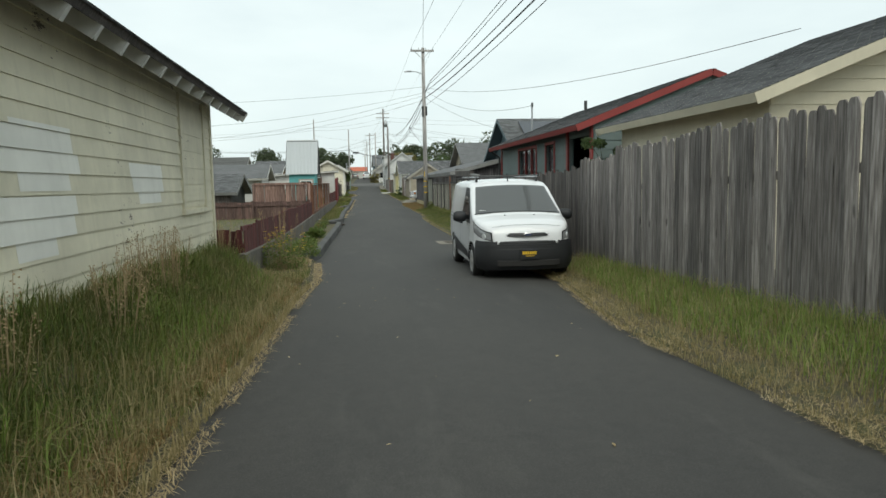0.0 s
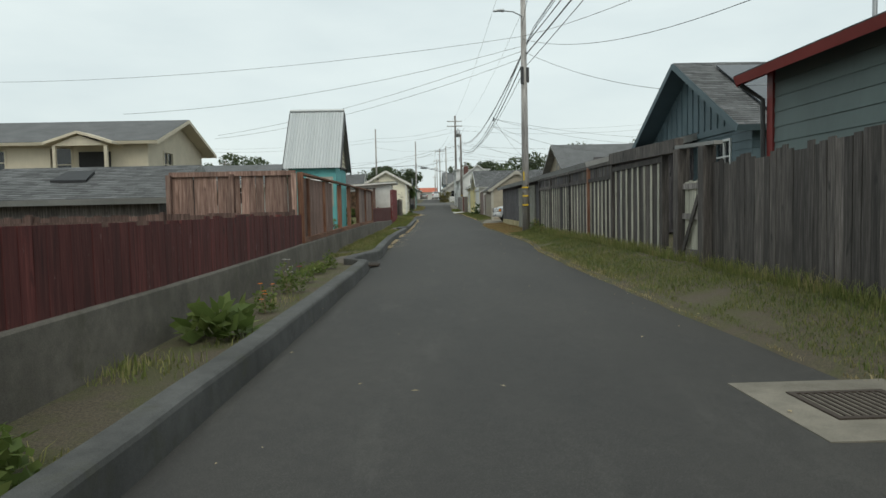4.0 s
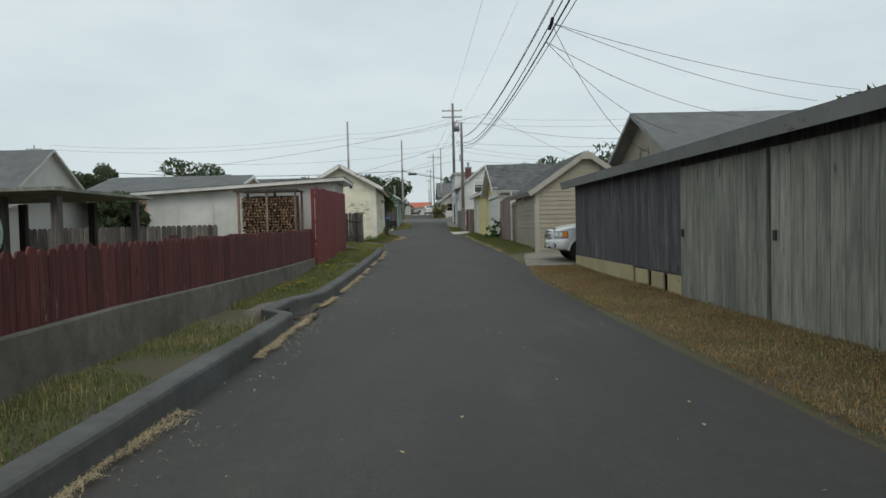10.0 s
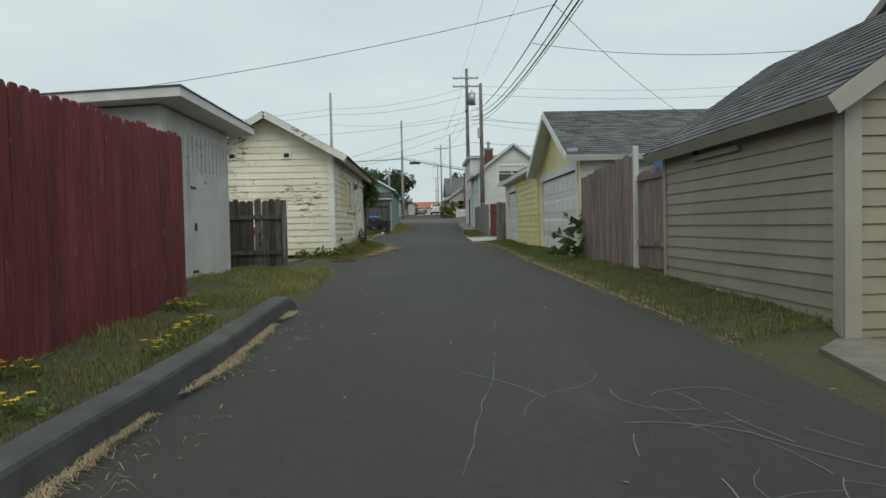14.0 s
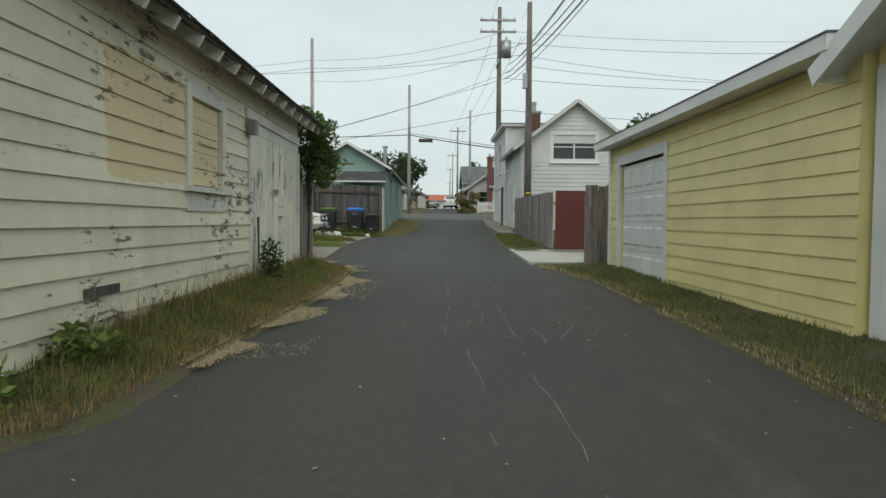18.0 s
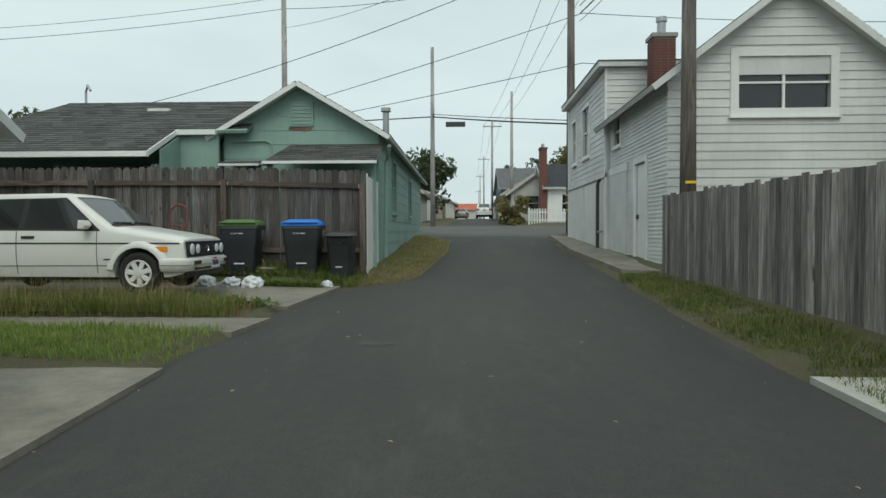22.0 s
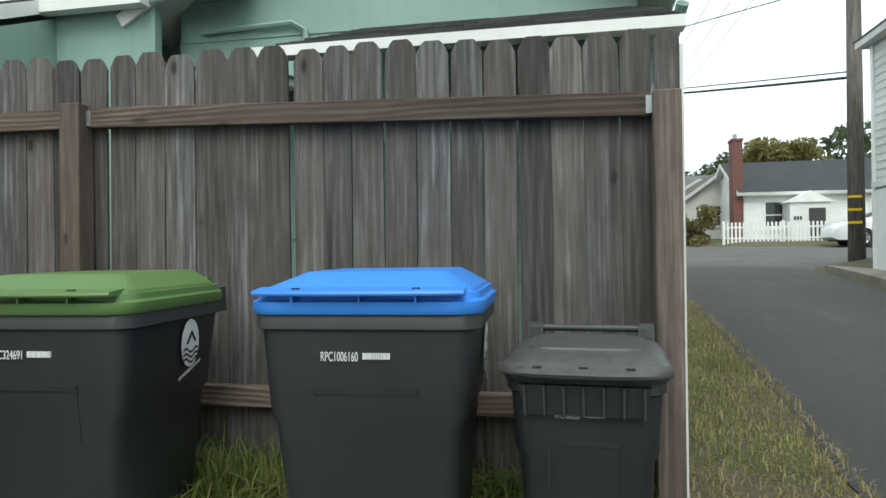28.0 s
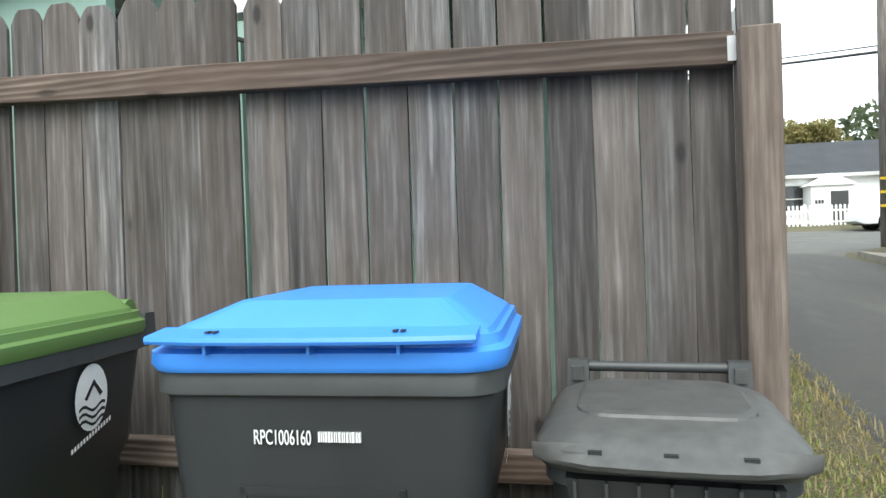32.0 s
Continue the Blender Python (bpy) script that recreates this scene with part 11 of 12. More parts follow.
def weed_clump(label, x, y, r, h, n, mat="weed", flower=None, nf=0, stalks=0, seed=1, leaf=0.05, name="weed_clump"):
    q = np.random.default_rng(seed)
    z = ground_z(x, y)
    n = int(n * 0.65)
    t = thing(name, label, "plant", at=(x, y, z))
    p = np.zeros((n, 3))
    rr = r * np.sqrt(q.uniform(0, 1, n))
    a = q.uniform(0, 2 * np.pi, n)
    p[:, 0], p[:, 1] = x + rr * np.cos(a), y + rr * np.sin(a)
    p[:, 2] = z + h * q.uniform(0.05, 1, n) * (1 - 0.5 * (rr / r) ** 2)
    d = q.normal(size=(n, 3))
    d[:, 2] = np.abs(d[:, 2]) * 0.6
    d /= np.linalg.norm(d, axis=1)[:, None]
    b = np.cross(d, q.normal(size=(n, 3)))
    b /= np.linalg.norm(b, axis=1)[:, None]
    s = leaf * q.uniform(0.6, 1.4, n)[:, None]
    v = np.stack([p, p + d * s * 0.5 + b * s * 0.28, p + d * s, p + d * s * 0.5 - b * s * 0.28], 1).reshape(-1, 3)
    ob = new("leaves", fast_mesh("leaves", v, np.arange(len(v)).reshape(-1, 4), M[mat]))
    ob.parent = t
    ob.matrix_parent_inverse = Matrix.Translation((-x, -y, -z))
    g = Geo()
    heads = []
    for k in range(nf + stalks):
        a, rr = q.uniform(0, 6.28), r * q.uniform(0, 1)
        hh = h * q.uniform(0.5, 1.12) if k < nf else h * q.uniform(1.0, 1.75)
        e = V3((x + rr * math.cos(a), y + rr * math.sin(a), z + hh))
        g.tube([(x + rr * 0.6 * math.cos(a), y + rr * 0.6 * math.sin(a), z), tuple(e)], 0.0035, 4, 0.002)
        heads.append((e, k < nf))
    if heads:
        tagged(part("stalk_tuft", g, M["seed"], t), "", "", "", "stuff")
    fs = Geo()
    for e, isf in heads:
        if isf and flower:
            f = Geo()
            for k in range(8):
                a = 2 * math.pi * k / 8
                c, s_ = math.cos(a), math.sin(a)
                f.add([e, e + V3((c * 0.022 - s_ * 0.008, s_ * 0.022 + c * 0.008, 0.006)), e + V3((c * 0.032, s_ * 0.032, 0.0)), e + V3((c * 0.022 + s_ * 0.008, s_ * 0.022 - c * 0.008, 0.006))], [(0, 1, 2, 3)])
            part("flower", f, M[flower], t)
        elif not isf:
            f = fs
            for k in range(10):
                o = e + V3((q.uniform(-0.03, 0.03), q.uniform(-0.03, 0.03), -0.02 * k))
                f.add([o, o + V3((0.012, 0.004, 0.006)), o + V3((0.016, -0.004, -0.006)), o + V3((0.004, -0.008, -0.002))], [(0, 1, 2, 3)])
    if fs.v:
        tagged(part("seed_heads", fs, M["seed"], t), "", "", "", "stuff")
    return t


def weeds():
    weed_clump("bushy yellow-flowered weed against the red fence", -1.55, 13.1, 0.45, 0.78, 3000, "weed", "fl_yellow", 55, 18, 1, 0.045)
    weed_clump("orange-flowered green weed on the kerb", -1.35, 16.2, 0.38, 0.5, 1900, "weed", "fl_orange", 7, 0, 2, 0.05)
    weed_clump("pale yellow-green weed behind the kerb", -1.45, 19.3, 0.26, 0.32, 500, "weed", "fl_white", 5, 0, 3, 0.09)
    weed_clump("broad pale-leaved rosette behind the kerb", -1.42, 22.7, 0.28, 0.3, 160, "weed", None, 0, 0, 4, 0.2)
    weed_clump("orange-flowered weed in the soil bed", -1.35, 24.2, 0.14, 0.3, 260, "weed", "fl_orange", 5, 0, 5, 0.05)
    weed_clump("tall weed with white flowers at the wall", -1.4, 25.9, 0.22, 0.45, 420, "weed", "fl_white", 7, 0, 6, 0.06)
    weed_clump("small red-flowered weed at the wall", -1.38, 27.0, 0.14, 0.34, 260, "weed", "fl_red", 2, 0, 7, 0.05)
    weed_clump("upright green weed in the soil bed", -1.3, 29.2, 0.12, 0.36, 260, "weed", None, 0, 0, 8, 0.06)
    weed_clump("low green weed in the soil bed", -1.4, 28.4, 0.16, 0.22, 220, "weed", None, 0, 0, 9, 0.07)
    weed_clump("yellow and red flowers at the fence foot", 4.95, 43.2, 0.22, 0.45, 600, "weed", "fl_yellow", 14, 0, 10, 0.06)
    weed_clump("red poppies at the fence foot", 4.9, 41.8, 0.2, 0.4, 400, "weed", "fl_red", 5, 0, 11, 0.05)
    weed_clump("large-leaved thistle beside the garage corner", 5.2, 74.1, 0.42, 1.05, 130, "leaf", "fl_yellow", 4, 0, 12, 0.28)
    weed_clump("leafy weed at the cream garage door", -0.72, 84.25, 0.18, 0.66, 900, "leaf", None, 0, 0, 13, 0.06)
    for i, (x, y) in enumerate(((-0.85, 77.95), (-1.3, 77.95), (-1.8, 77.9), (-0.75, 79.0))):
        weed_clump("broad-leaved weed at the garage foot", x, y, 0.25, 0.3, 260, "weed", None, 0, 0, 20 + i, 0.09)
    for i, (x, y, h) in enumerate(((-2.95, 100.5, 0.5), (-3.5, 100.6, 0.6), (-4.2, 100.8, 0.6), (-2.12, 100.45, 0.3))):
        weed_clump("green weed in front of the bins", x, y, 0.2, h, 330, "weed", None, 0, 2, 30 + i, 0.07)
    for i in range(9):
        q = random.Random(70 + i)
        weed_clump("seeding grass clump on the bank by the shed", q.uniform(-2.4, -2.0), q.uniform(2.5, 11.0), 0.25, 0.4, 60, "drygrass", None, 0, 12, 50 + i, 0.04)
    for i in range(14):
        q = random.Random(140 + i)
        y = q.uniform(52.5, 66.5)
        weed_clump("low yellow-flowered weed on the kerbside verge", q.uniform(wall_x(y) + 0.2, el(y) - 0.35), y, 0.16, 0.13, 150, "weed", "fl_yellow", 6, 0, 140 + i, 0.05)
    for i in range(5):
        q = random.Random(90 + i)
        weed_clump("ivy patch at the slab edge", -1.35 - 0.35 * i, 97.95 + q.uniform(-0.1, 0.1), 0.25, 0.1, 180, "weed", None, 0, 0, 80 + i, 0.07)


weeds()


# ---- houses and things beyond ----
def simple_house(label, x0, x1, y0, y1, z0, ev, rz, axis, wall, roof, trimm, holes=None, over=0.45, rake=0.35, fine=False, board=0.0):
    s = thing("house", label, "house", at=((x0 + x1) / 2, (y0 + y1) / 2, z0))
    holes = holes or {}
    fr = house_shell(s, x0, x1, y0, y1, z0, ev, M[wall], holes, gable_axis=axis, ridge=rz)
    for k, hs in holes.items():
        for a, b, c, d in hs:
            window_unit(s, fr[k], a, b, c, d, M[trimm], 2 if b - a > 1.1 else 1, 2, 0.09, blind=0.4)
    gable_roof(s, x0, x1, y0, y1, axis, ev, rz, over, rake, M[roof], M[trimm], 0.1, fine=fine)
    if board:
        for k in ("-y", "+x", "-x"):
            L = (x1 - x0) if k[1] == "y" else (y1 - y0)
            clapboards(s, fr[k], L, ev - z0, [(a - 0.1, b + 0.1, c - 0.1, d + 0.1) for a, b, c, d in holes.get(k, [])], M[wall], board)
    return s, fr


def beyond():
    # two-storey cream house in the west yard
    s, fr = simple_house("two-storey cream stucco house with a porch and outside stair", -22.5, -12.9, 50.0, 58.0, 0.5, 4.75, 6.1, "x", "beigehouse", "roof", "beigehouse",
                         {"-y": [(1.6, 2.7, 2.7, 3.8), (4.9, 5.9, 2.3, 3.9)], "+x": [(2.0, 3.2, 2.6, 3.8)]}, 0.6, 0.7)
    # Black panel in front of the wall paints the porch's shade; nothing is recessed.
    part("porch_recess", Geo().box(-16.2, -14.7, 49.9, 49.99, 2.3, 4.2), M["dark"], s, "dark panel standing in for the shaded porch doorway")
    for sg in (-1, 1):
        part("porch_gable", Geo().hexa([(-15.6, 48.6, 4.95), (-15.6, 50.2, 4.95), (-15.6 + sg * 1.6, 50.2, 4.45), (-15.6 + sg * 1.6, 48.6, 4.45), (-15.6, 48.6, 5.07), (-15.6, 50.2, 5.07), (-15.6 + sg * 1.6, 50.2, 4.57), (-15.6 + sg * 1.6, 48.6, 4.57)]), M["beigehouse"], s)
    part("porch_front", Geo().add([(-16.9, 48.8, 4.4), (-14.3, 48.8, 4.4), (-15.6, 48.8, 4.9), (-16.9, 48.9, 4.4), (-14.3, 48.9, 4.4), (-15.6, 48.9, 4.9)], [(0, 1, 2), (5, 4, 3), (0, 3, 4, 1), (1, 4, 5, 2), (2, 5, 3, 0)]), M["beigehouse"], s)
    for x in (-16.8, -14.4):
        part("porch_post", Geo().box(x - 0.07, x + 0.07, 48.8, 48.94, 0.5, 4.42), M["beigehouse"], s)
    part("landing", Geo().box(-16.9, -14.3, 48.75, 50.0, 2.1, 2.25), M["beigehouse"], s)
    for k in range(10):
        part("step", Geo().box(-17.2 - k * 0.26, -16.92 - k * 0.26, 48.85, 49.8, 2.0 - k * 0.19, 2.06 - k * 0.19), M["brownfence"], s)
    for yy in (48.82, 49.82):
        for dz in (0.0, 0.35, 0.7):
            part("stair_rail", Geo().tube([(-16.9, yy, 2.35 + dz), (-19.5, yy, 0.5 + dz)], 0.05, 6), M["brownfence"], s)
    part("meter_box", Geo().box(-18.1, -17.8, 49.9, 50.0, 2.6, 2.95), M["darkmetal"], s)
    # small shed with a worn shingle roof
    s, fr = simple_house("low yard shed with a worn grey shingle roof", -10.6, -6.0, 33.2, 37.6, 0.4, 1.5, 2.3, "x", "darkfence", "roof", "greytrim", None, 0.35, 0.35, True)
    part("roof_patch", Geo().hexa([(-9.0, 34.0, 1.93), (-8.1, 34.0, 1.93), (-8.2, 34.7, 2.18), (-8.9, 34.7, 2.18), (-9.0, 34.0, 1.99), (-8.1, 34.0, 1.99), (-8.2, 34.7, 2.26), (-8.9, 34.7, 2.26)]), M["blackplastic"], s, "black patch on the roof")
    # white metal carport and mesh cage
    c = thing("carport", "white ribbed metal carport with a rounded roof", "carport", at=(-26, 48, 0.5))
    prof = [(-24.3, 0.5), (-24.3, 3.0), (-24.8, 3.6), (-26.5, 3.95), (-28.5, 3.95), (-30.2, 3.6), (-30.7, 3.0), (-30.7, 0.5)]
    part("shell", Geo().loft([[(x, y, z) for x, z in prof] for y in (46.0, 54.0)], closed=True, cap=True), M["whitewear"], c)
    for k in range(7):
        part("rib", Geo().tube([(prof[1][0] + 0.02, 45.97, 1.0 + 0.35 * k), (prof[6][0], 45.97, 1.0 + 0.35 * k)], 0.02, 5), M["galv"], c)
    m = thing("garden_cage", "black mesh garden cage on hooped frames", "garden cage", at=(-17, 36, 0.5))
    for k in range(5):
        x = -19.8 + k * 1.35
        part("hoop", Geo().tube([(x, 34.5, 0.4), (x + 0.1, 34.5, 1.7), (x + 0.2, 35.2, 2.0), (x + 0.2, 36.6, 2.0), (x + 0.1, 37.2, 1.7), (x, 37.2, 0.4)], 0.03, 6), M["darkmetal"], m)
    part("netting", Geo().box(-19.8, -14.3, 34.52, 34.54, 0.5, 1.9), M["barn"], m, "dark grey netting")
    part("top_rail", Geo().tube([(-19.7, 34.6, 1.95), (-14.2, 34.6, 1.95)], 0.03, 6), M["darkmetal"], m)
    # row of low roofs to the west
    for i, (x0, x1, y0, y1, ev, rz, w, r) in enumerate(((-30, -18, 62, 70, 3.2, 4.6, "farhouse", "roof"), (-14.8, -8.0, 75.0, 82.0, 3.2, 4.15, "pinkhouse", "roof"), (-17.0, -10.9, 61.5, 67.0, 2.2, 2.75, "farhouse", "roofbrown"), (-9.5, -6.2, 46.5, 50.5, 2.4, 3.2, "farhouse", "roof"), (-38, -26, 88, 97, 4.6, 7.5, "farhouse", "roof"), (-44, -32, 58, 68, 3.4, 5.0, "farhouse", "roof"), (-20, -11, 90, 97, 2.9, 4.2, "farhouse", "roof"))):
        hs = {"-y": [(1.4, 2.4, 1.3, 2.0), (3.2, 4.2, 1.3, 2.0)]} if w == "pinkhouse" else {"-y": [(1.0, 2.0, 1.2, 2.2)]}
        simple_house(("peach stucco bungalow with a white sliding window" if w == "pinkhouse" else "low pale bungalow with a grey shingle roof"), x0, x1, y0, y1, gz(y0) + 0.3, ev, rz, "x", w, r, "white" if w == "pinkhouse" else "farhouse", hs, 0.5, 0.4)
    # pergola with garden clutter in the yard
    p = thing("pergola", "rough timber pergola with a corrugated cover in the yard", "pergola", at=(-8, 53, 0.5))
    for x in (-10.6, -8.4, -6.2, -4.9, -4.1):
        for y in (51.6, 54.4):
            part("post", Geo().box(x - 0.06, x + 0.06, y - 0.06, y + 0.06, 0.4, 1.84), M["darkfence"], p)
    part("cover", Geo().hexa([(-11.0, 51.2, 1.84), (-3.9, 51.2, 1.9), (-3.9, 54.8, 1.9), (-11.0, 54.8, 1.84), (-11.0, 51.2, 1.89), (-3.9, 51.2, 1.95), (-3.9, 54.8, 1.95), (-11.0, 54.8, 1.89)]), M["barndoor"], p)
    part("hose", Geo().tube([(-5.0 + 0.14 * math.cos(a), 51.5, 1.3 + 0.3 * math.sin(a)) for a in [k * 0.5 for k in range(40)]], 0.02, 6), M["tealhouse"], p, "coiled green hose")
    board_fence("dark grey yard fence behind the pergola", (-13.5, 62.8), (-5.0, 62.8), lambda s_: 0.4, lambda s_: 1.45, M["darkfence"], 0.16, 0.155, 0.018, top="ear", jag=0.01)
    # grey-roofed house behind the long shed
    s, fr = simple_house("grey-roofed house behind the long shed", 11.6, 20.0, 67.2, 75.0, 0.4, 3.9, 5.95, "x", "tan", "roof", "greytrim", {"-x": [(3.4, 4.4, 3.3, 4.0)]}, 0.5, 0.6)
    # white neighbour at the parking slab
    s, fr = simple_house("white boarded cottage behind the parking slab", -13.0, -6.6, 93.9, 100.15, 0.75, 3.66, 5.3, "x", "greywhite", "roof", "greywhite", {"+x": [(0.9, 2.0, 2.1, 2.75)]}, 0.4, 0.35, True, 0.2)
    board_fence("grey weathered fence end under the climbing shrub", (-0.98, 87.42), (-0.96, 88.42), lambda q: 0.7, lambda q: 2.3, M["greyfence"], 0.15, 0.146, 0.02)
    solid("fence_post", Geo().box(-1.0, -0.88, 88.44, 88.56, 0.7, 2.42), M["greyfence"], "weathered grey post at the end of the fence", "post")
    solid("sheet", Geo().hexa([(-0.95, 87.36, 0.85), (-0.935, 87.36, 0.85), (-0.935, 87.6, 0.83), (-0.95, 87.6, 0.83), (-0.95, 87.34, 2.1), (-0.935, 87.34, 2.1), (-0.935, 87.52, 2.05), (-0.95, 87.52, 2.05)]), M["rubber"], "narrow dark sheet hanging on the fence end", "sheet")
    # beyond the cross street
    s, fr = simple_house("white cottage with a dark roof behind a picket fence", 6.5, 17.0, 131.0, 138.0, 2.2, 4.6, 6.2, "x", "white", "roofdark", "white", {"-y": [(0.9, 1.8, 0.75, 1.9), (5.2, 6.2, 0.75, 1.9), (7.6, 8.6, 0.75, 1.9)]}, 0.35, 0.3, False, 0.16)
    por = part("porch", Geo().box(8.1, 9.7, 129.9, 131.0, 2.2, 4.0).add([(7.95, 129.8, 4.0), (9.85, 129.8, 4.0), (8.9, 129.8, 4.5), (7.95, 131.0, 4.0), (9.85, 131.0, 4.0), (8.9, 131.0, 4.5)], [(0, 1, 2), (5, 4, 3), (0, 3, 4, 1), (1, 4, 5, 2), (2, 5, 3, 0)]), M["white"], s, "small gabled white porch")
    part("door", Geo().box(8.85, 9.5, 129.86, 129.9, 2.4, 3.75), M["darkmetal"], por, "dark glazed porch door")
    g = Geo()
    for k in range(3):
        g.box(8.25 + k * 0.12, 8.33 + k * 0.12, 129.87, 129.9, 3.25, 3.4)
    part("house_number", g, M["darkmetal"], por)
    ch = part("chimney", Geo().box(6.03, 6.45, 130.9, 131.7, 2.2, 6.9).box(5.99, 6.49, 130.86, 131.74, 6.9, 7.0), M["brick"], s, "tall red brick chimney")
    part("pot", Geo().tube([(6.22, 131.3, 7.0), (6.22, 131.3, 7.25)], 0.1, 8), M["galv"], ch)
    f = thing("picket_fence", "white picket fence in front of the cottage", "fence", at=(5.1, 128.3, 2.1))
    x = 5.1
    while x < 17:
        set_board(f, "picket", board_mesh(0.08, 0.95, 0.02, M["white"], "ear", 1), x, 128.3, gz(128.3) + 0.05)
        x += 0.155
    for z in (0.3, 0.75):
        part("rail", Geo().box(5.05, 17, 128.32, 128.35, gz(128.3) + z, gz(128.3) + z + 0.07), M["white"], f)
    x = 5.1
    while x < 17:
        part("post", Geo().box(x - 0.05, x + 0.05, 128.33, 128.43, gz(128.3), gz(128.3) + 1.05), M["white"], f)
        x += 2.3
    # alley buildings further on
    far = ((4.6, 9.0, 136, 144, 4.6, 6.2, "y", "farhouse", "roofbrown"), (4.9, 10, 148, 160, 5.2, 6.8, "y", "yellow", "roof"), (5.4, 12, 163, 176, 6.6, 9.2, "x", "blueslate", "roof"), (-10, -1.6, 132, 142, 4.4, 5.6, "y", "farhouse", "roof"), (-9, -1.4, 146, 156, 5.0, 6.2, "y", "farhouse", "roofbrown"), (-8, -1.0, 160, 172, 5.4, 6.6, "y", "tan", "roof"), (-6, 0.0, 178, 190, 5.6, 7.0, "y", "farhouse", "roof"), (6.0, 13, 182, 196, 6.0, 7.6, "y", "farhouse", "roof"), (-1.5, 6.0, 262, 272, 7.4, 9.0, "x", "farhouse", "redroof"), (7, 16, 205, 218, 6.6, 8.4, "y", "farhouse", "roofbrown"), (-12, -3, 205, 220, 6.6, 8.2, "y", "farhouse", "roof"))
    for x0, x1, y0, y1, ev, rz, ax, w, r in far:
        simple_house("distant house along the far alley", x0, x1, y0, y1, gz(y0) - 0.1, ev, rz, ax, w, r, "farhouse", {"-y": [(1.0, 2.0, 1.0, 2.0), (3.0, 4.0, 1.0, 2.0)], "-x": [(2.0, 3.0, 1.2, 2.2), (5.0, 6.0, 1.2, 2.2)]}, 0.4, 0.3)
    for i, (x, y, w, d, h) in enumerate(((-60, 60, 12, 9, 4.2), (-75, 95, 14, 10, 5), (-55, 120, 12, 9, 4.5), (-40, 136, 12, 8, 5.5), (-25, 134, 10, 8, 5.2), (28, 132, 11, 8, 5.6), (44, 133, 12, 8, 6), (30, 60, 12, 10, 5), (34, 100, 12, 9, 5.2), (-70, 30, 14, 10, 5), (-62, 5, 12, 9, 4.6), (36, 30, 12, 10, 5), (-16, 4, 8, 10, 4), (24, -4, 8, 10, 4), (30, 8, 10, 9, 4.5))):
        simple_house("distant bungalow among other roofs", x - w / 2, x + w / 2, y - d / 2, y + d / 2, gz(y), gz(y) + h * 0.62, gz(y) + h, "x", "farhouse", "roof" if i % 2 else "roofbrown", "farhouse", {"-y": [(2, 3, 1, 2), (5, 6.2, 1, 2)]}, 0.5, 0.4)


beyond()


# ---- cracks and marks in the asphalt ----
def cracks():
    q = random.Random(33)
    for x0, y0, x1, y1 in ((2.3, 54.0, 2.0, 60.5), (2.15, 72.0, 1.9, 86.0), (2.45, 76.0, 2.55, 88.0), (2.7, 80.0, 2.6, 90.5), (1.9, 61.5, 2.5, 66.0), (2.6, 57.5, 3.4, 59.2), (2.4, 68.5, 3.6, 70.2), (2.9, 72.0, 3.9, 73.2), (2.8, 63.2, 3.3, 61.6), (3.2, 62.9, 3.5, 61.4), (3.3, 62.8, 3.6, 61.8), (2.9, 62.4, 3.6, 62.1), (1.84, 80.5, 2.0, 85.5), (2.25, 81.0, 2.3, 84.0)):
        n = max(6, int(math.hypot(x1 - x0, y1 - y0) / 0.18))
        pts = [(x0 + (x1 - x0) * i / n + q.uniform(-0.012, 0.012) + 0.07 * noise.noise((i * 0.16, x0 * 9.0, y0)), y0 + (y1 - y0) * i / n) for i in range(n + 1)]
        g = Geo()
        for (a, b), (c, d) in zip(pts, pts[1:]):
            if noise.noise((b * 0.8, x0 * 5.0, 2.0)) < -0.12 or q.random() < 0.08:
                continue
            w = q.uniform(0.001, 0.0035)
            def hz(xx, yy):
                l, r = el(yy), er(yy)
                t = (xx - l) / (r - l)
                return gz(yy) + 0.03 * (1 - (2 * t - 1) ** 2) + 0.005
            g.add([(a - w, b, hz(a, b)), (a + w, b, hz(a, b)), (c + w, d, hz(c, d)), (c - w, d, hz(c, d))], [(0, 1, 2, 3)])
        solid("crack", g, M["chalk"], "pale sand-filled crack in the asphalt", "crack", "cracks in the asphalt", "stuff")


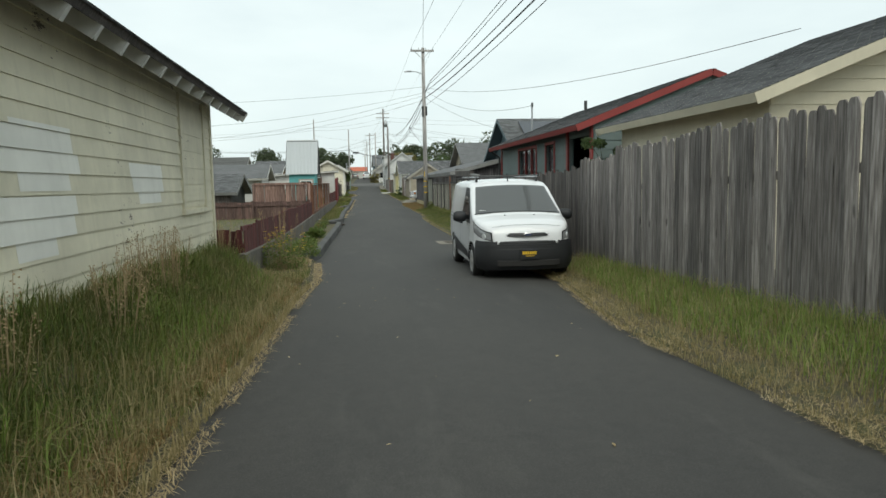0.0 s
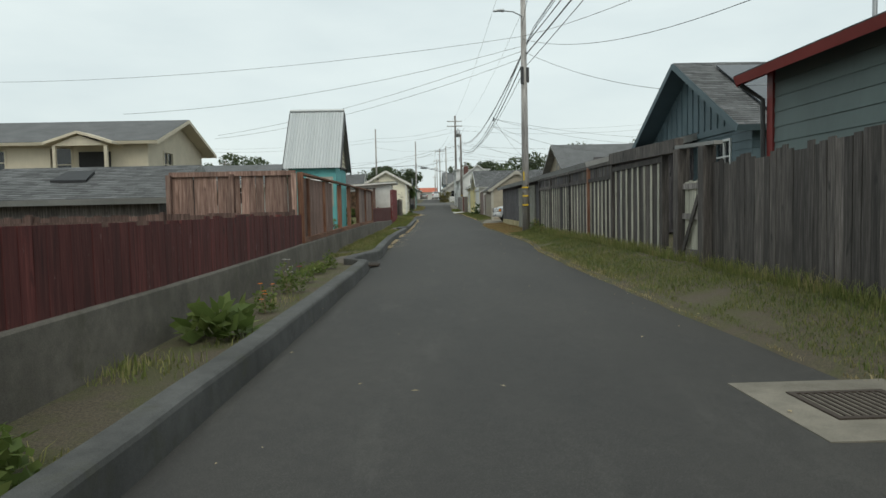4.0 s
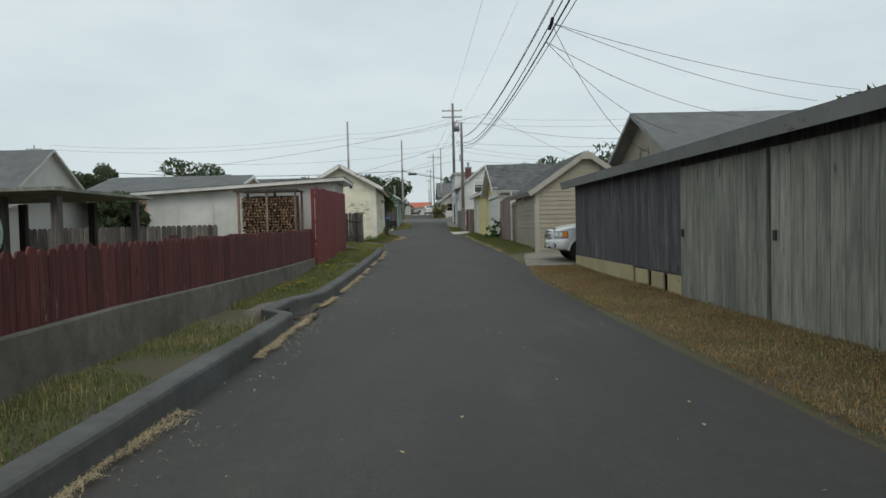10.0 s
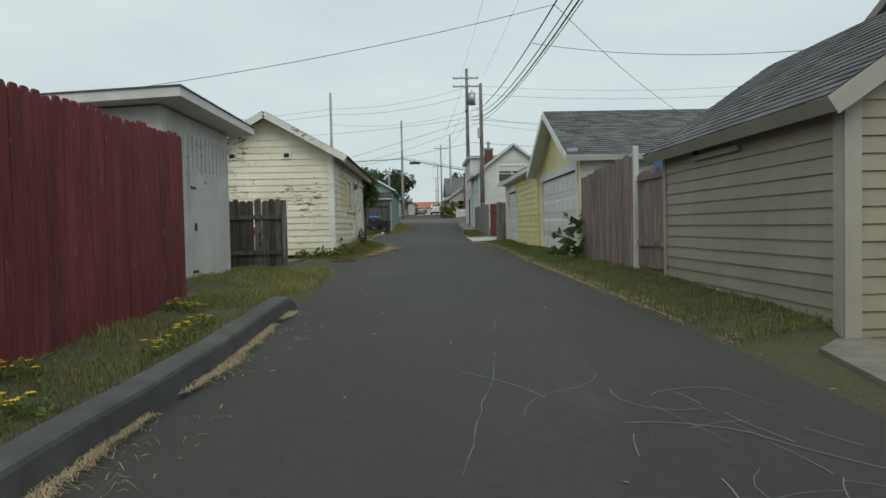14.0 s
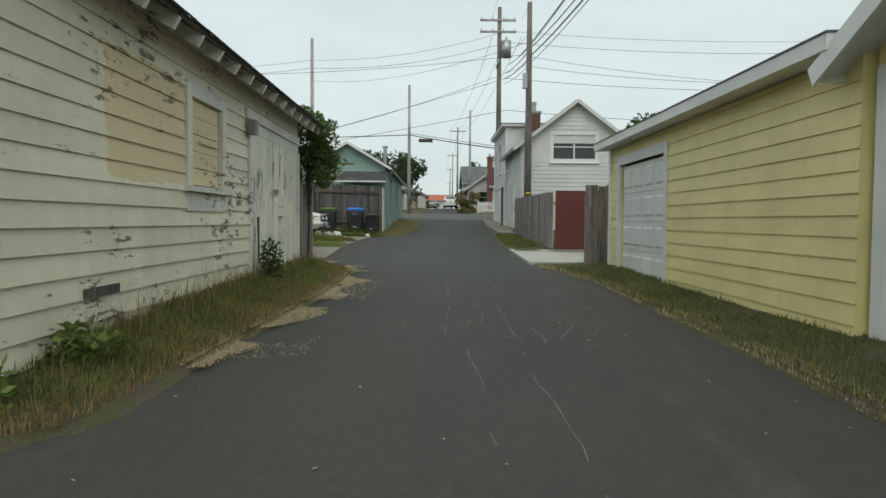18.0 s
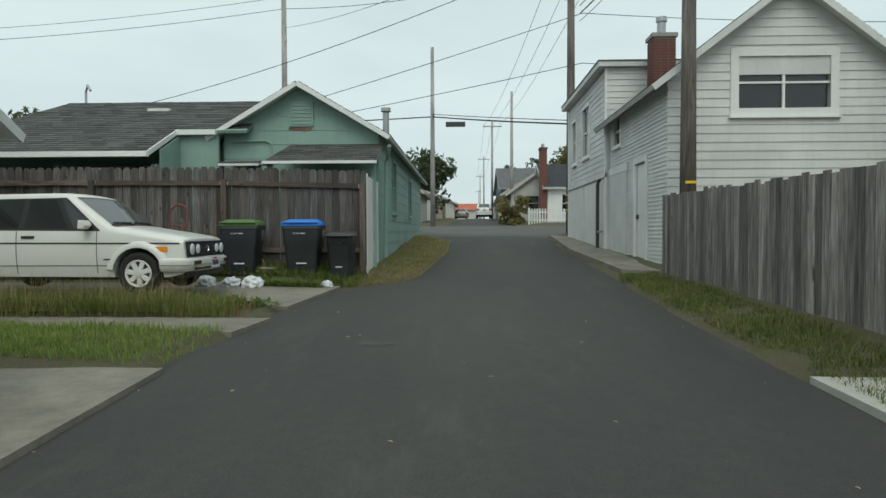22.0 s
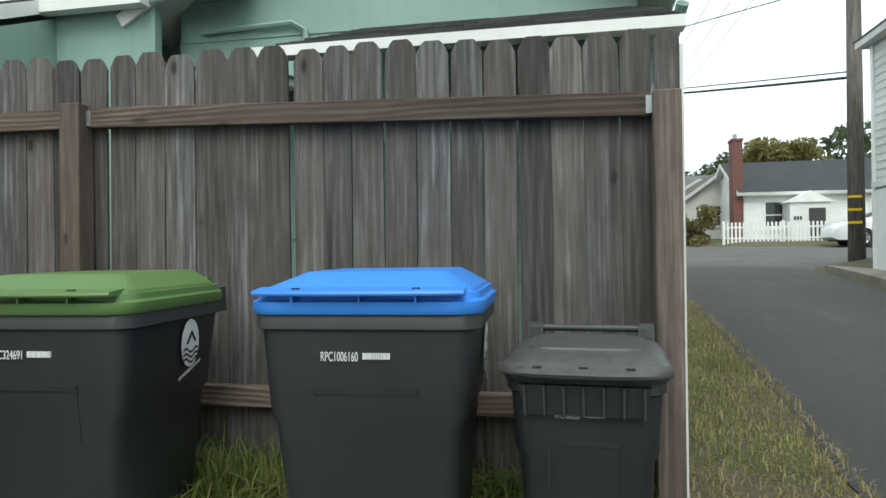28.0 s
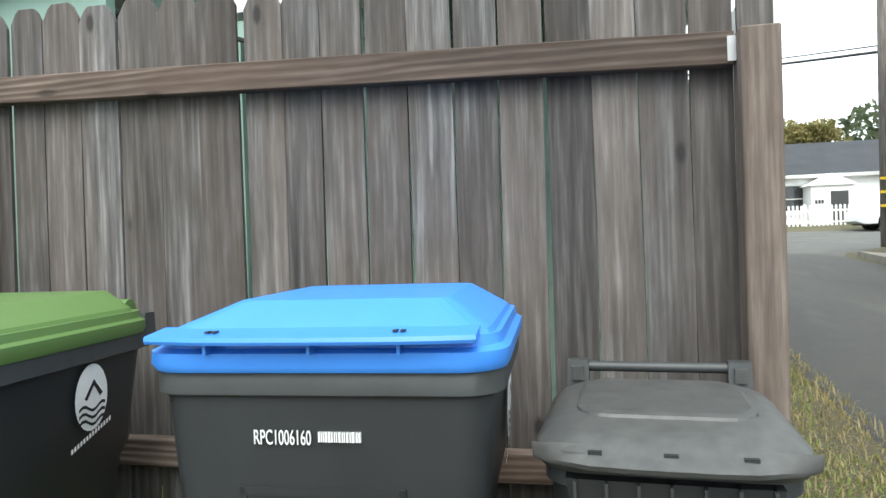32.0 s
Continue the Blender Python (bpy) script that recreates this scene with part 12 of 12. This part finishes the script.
def scuffs():
    """Pale curved scrape marks on the asphalt before the garages."""
    q = random.Random(58)
    for cx, cy, n in ((3.1, 62.0, 16), (3.3, 72.5, 7), (2.9, 81.0, 6)):
        g = Geo()
        for _ in range(n):
            x, y, a = cx + q.uniform(-0.7, 0.7), cy + q.uniform(-0.9, 0.9), q.uniform(0, 6.28)
            bend = q.uniform(-0.5, 0.5)
            w = q.uniform(0.0015, 0.005)
            for _k in range(q.randint(3, 8)):
                x2, y2 = x + 0.11 * math.cos(a), y + 0.11 * math.sin(a)
                nx, ny = -math.sin(a) * w, math.cos(a) * w
                if er(y2) - 0.2 > x2 and er(y) - 0.2 > x:
                    hz = lambda xx, yy: gz(yy) + 0.03 * (1 - (2 * (xx - el(yy)) / (er(yy) - el(yy)) - 1) ** 2) + 0.005
                    g.add([(x - nx, y - ny, hz(x, y)), (x2 - nx, y2 - ny, hz(x2, y2)), (x2 + nx, y2 + ny, hz(x2, y2)), (x + nx, y + ny, hz(x, y))], [(0, 1, 2, 3)])
                x, y, a = x2, y2, a + bend * q.uniform(0.2, 1.0)
        solid("scrape_mark", g, M["chalk"], "pale scrape marks in the asphalt", "scrape mark", "scrape marks", "stuff")


cracks()
scuffs()


def leaf_litter():
    q = np.random.default_rng(77)
    n = 420
    y = q.uniform(0, 98, n)
    x = np.array([el(float(v)) + (er(float(v)) - el(float(v))) * float(t) for v, t in zip(y, q.beta(0.6, 0.6, n))])
    z = np.array([gz(float(v)) for v in y]) + 0.036
    a = q.uniform(0, 6.28, n)
    s = q.uniform(0.006, 0.03, n)
    c, d = np.cos(a) * s, np.sin(a) * s
    v = np.stack([np.stack([x - c, y - d, z], 1), np.stack([x + d * 0.4, y - c * 0.4, z + 0.004], 1), np.stack([x + c, y + d, z + 0.002], 1), np.stack([x - d * 0.4, y + c * 0.4, z + 0.004], 1)], 1).reshape(-1, 3)
    ob = new("leaf_litter", fast_mesh("leaf_litter", v, np.arange(len(v)).reshape(-1, 4), M["straw"]))
    tagged(ob, "scattered dry leaf scraps on the asphalt", "litter", "", "stuff")


leaf_litter()
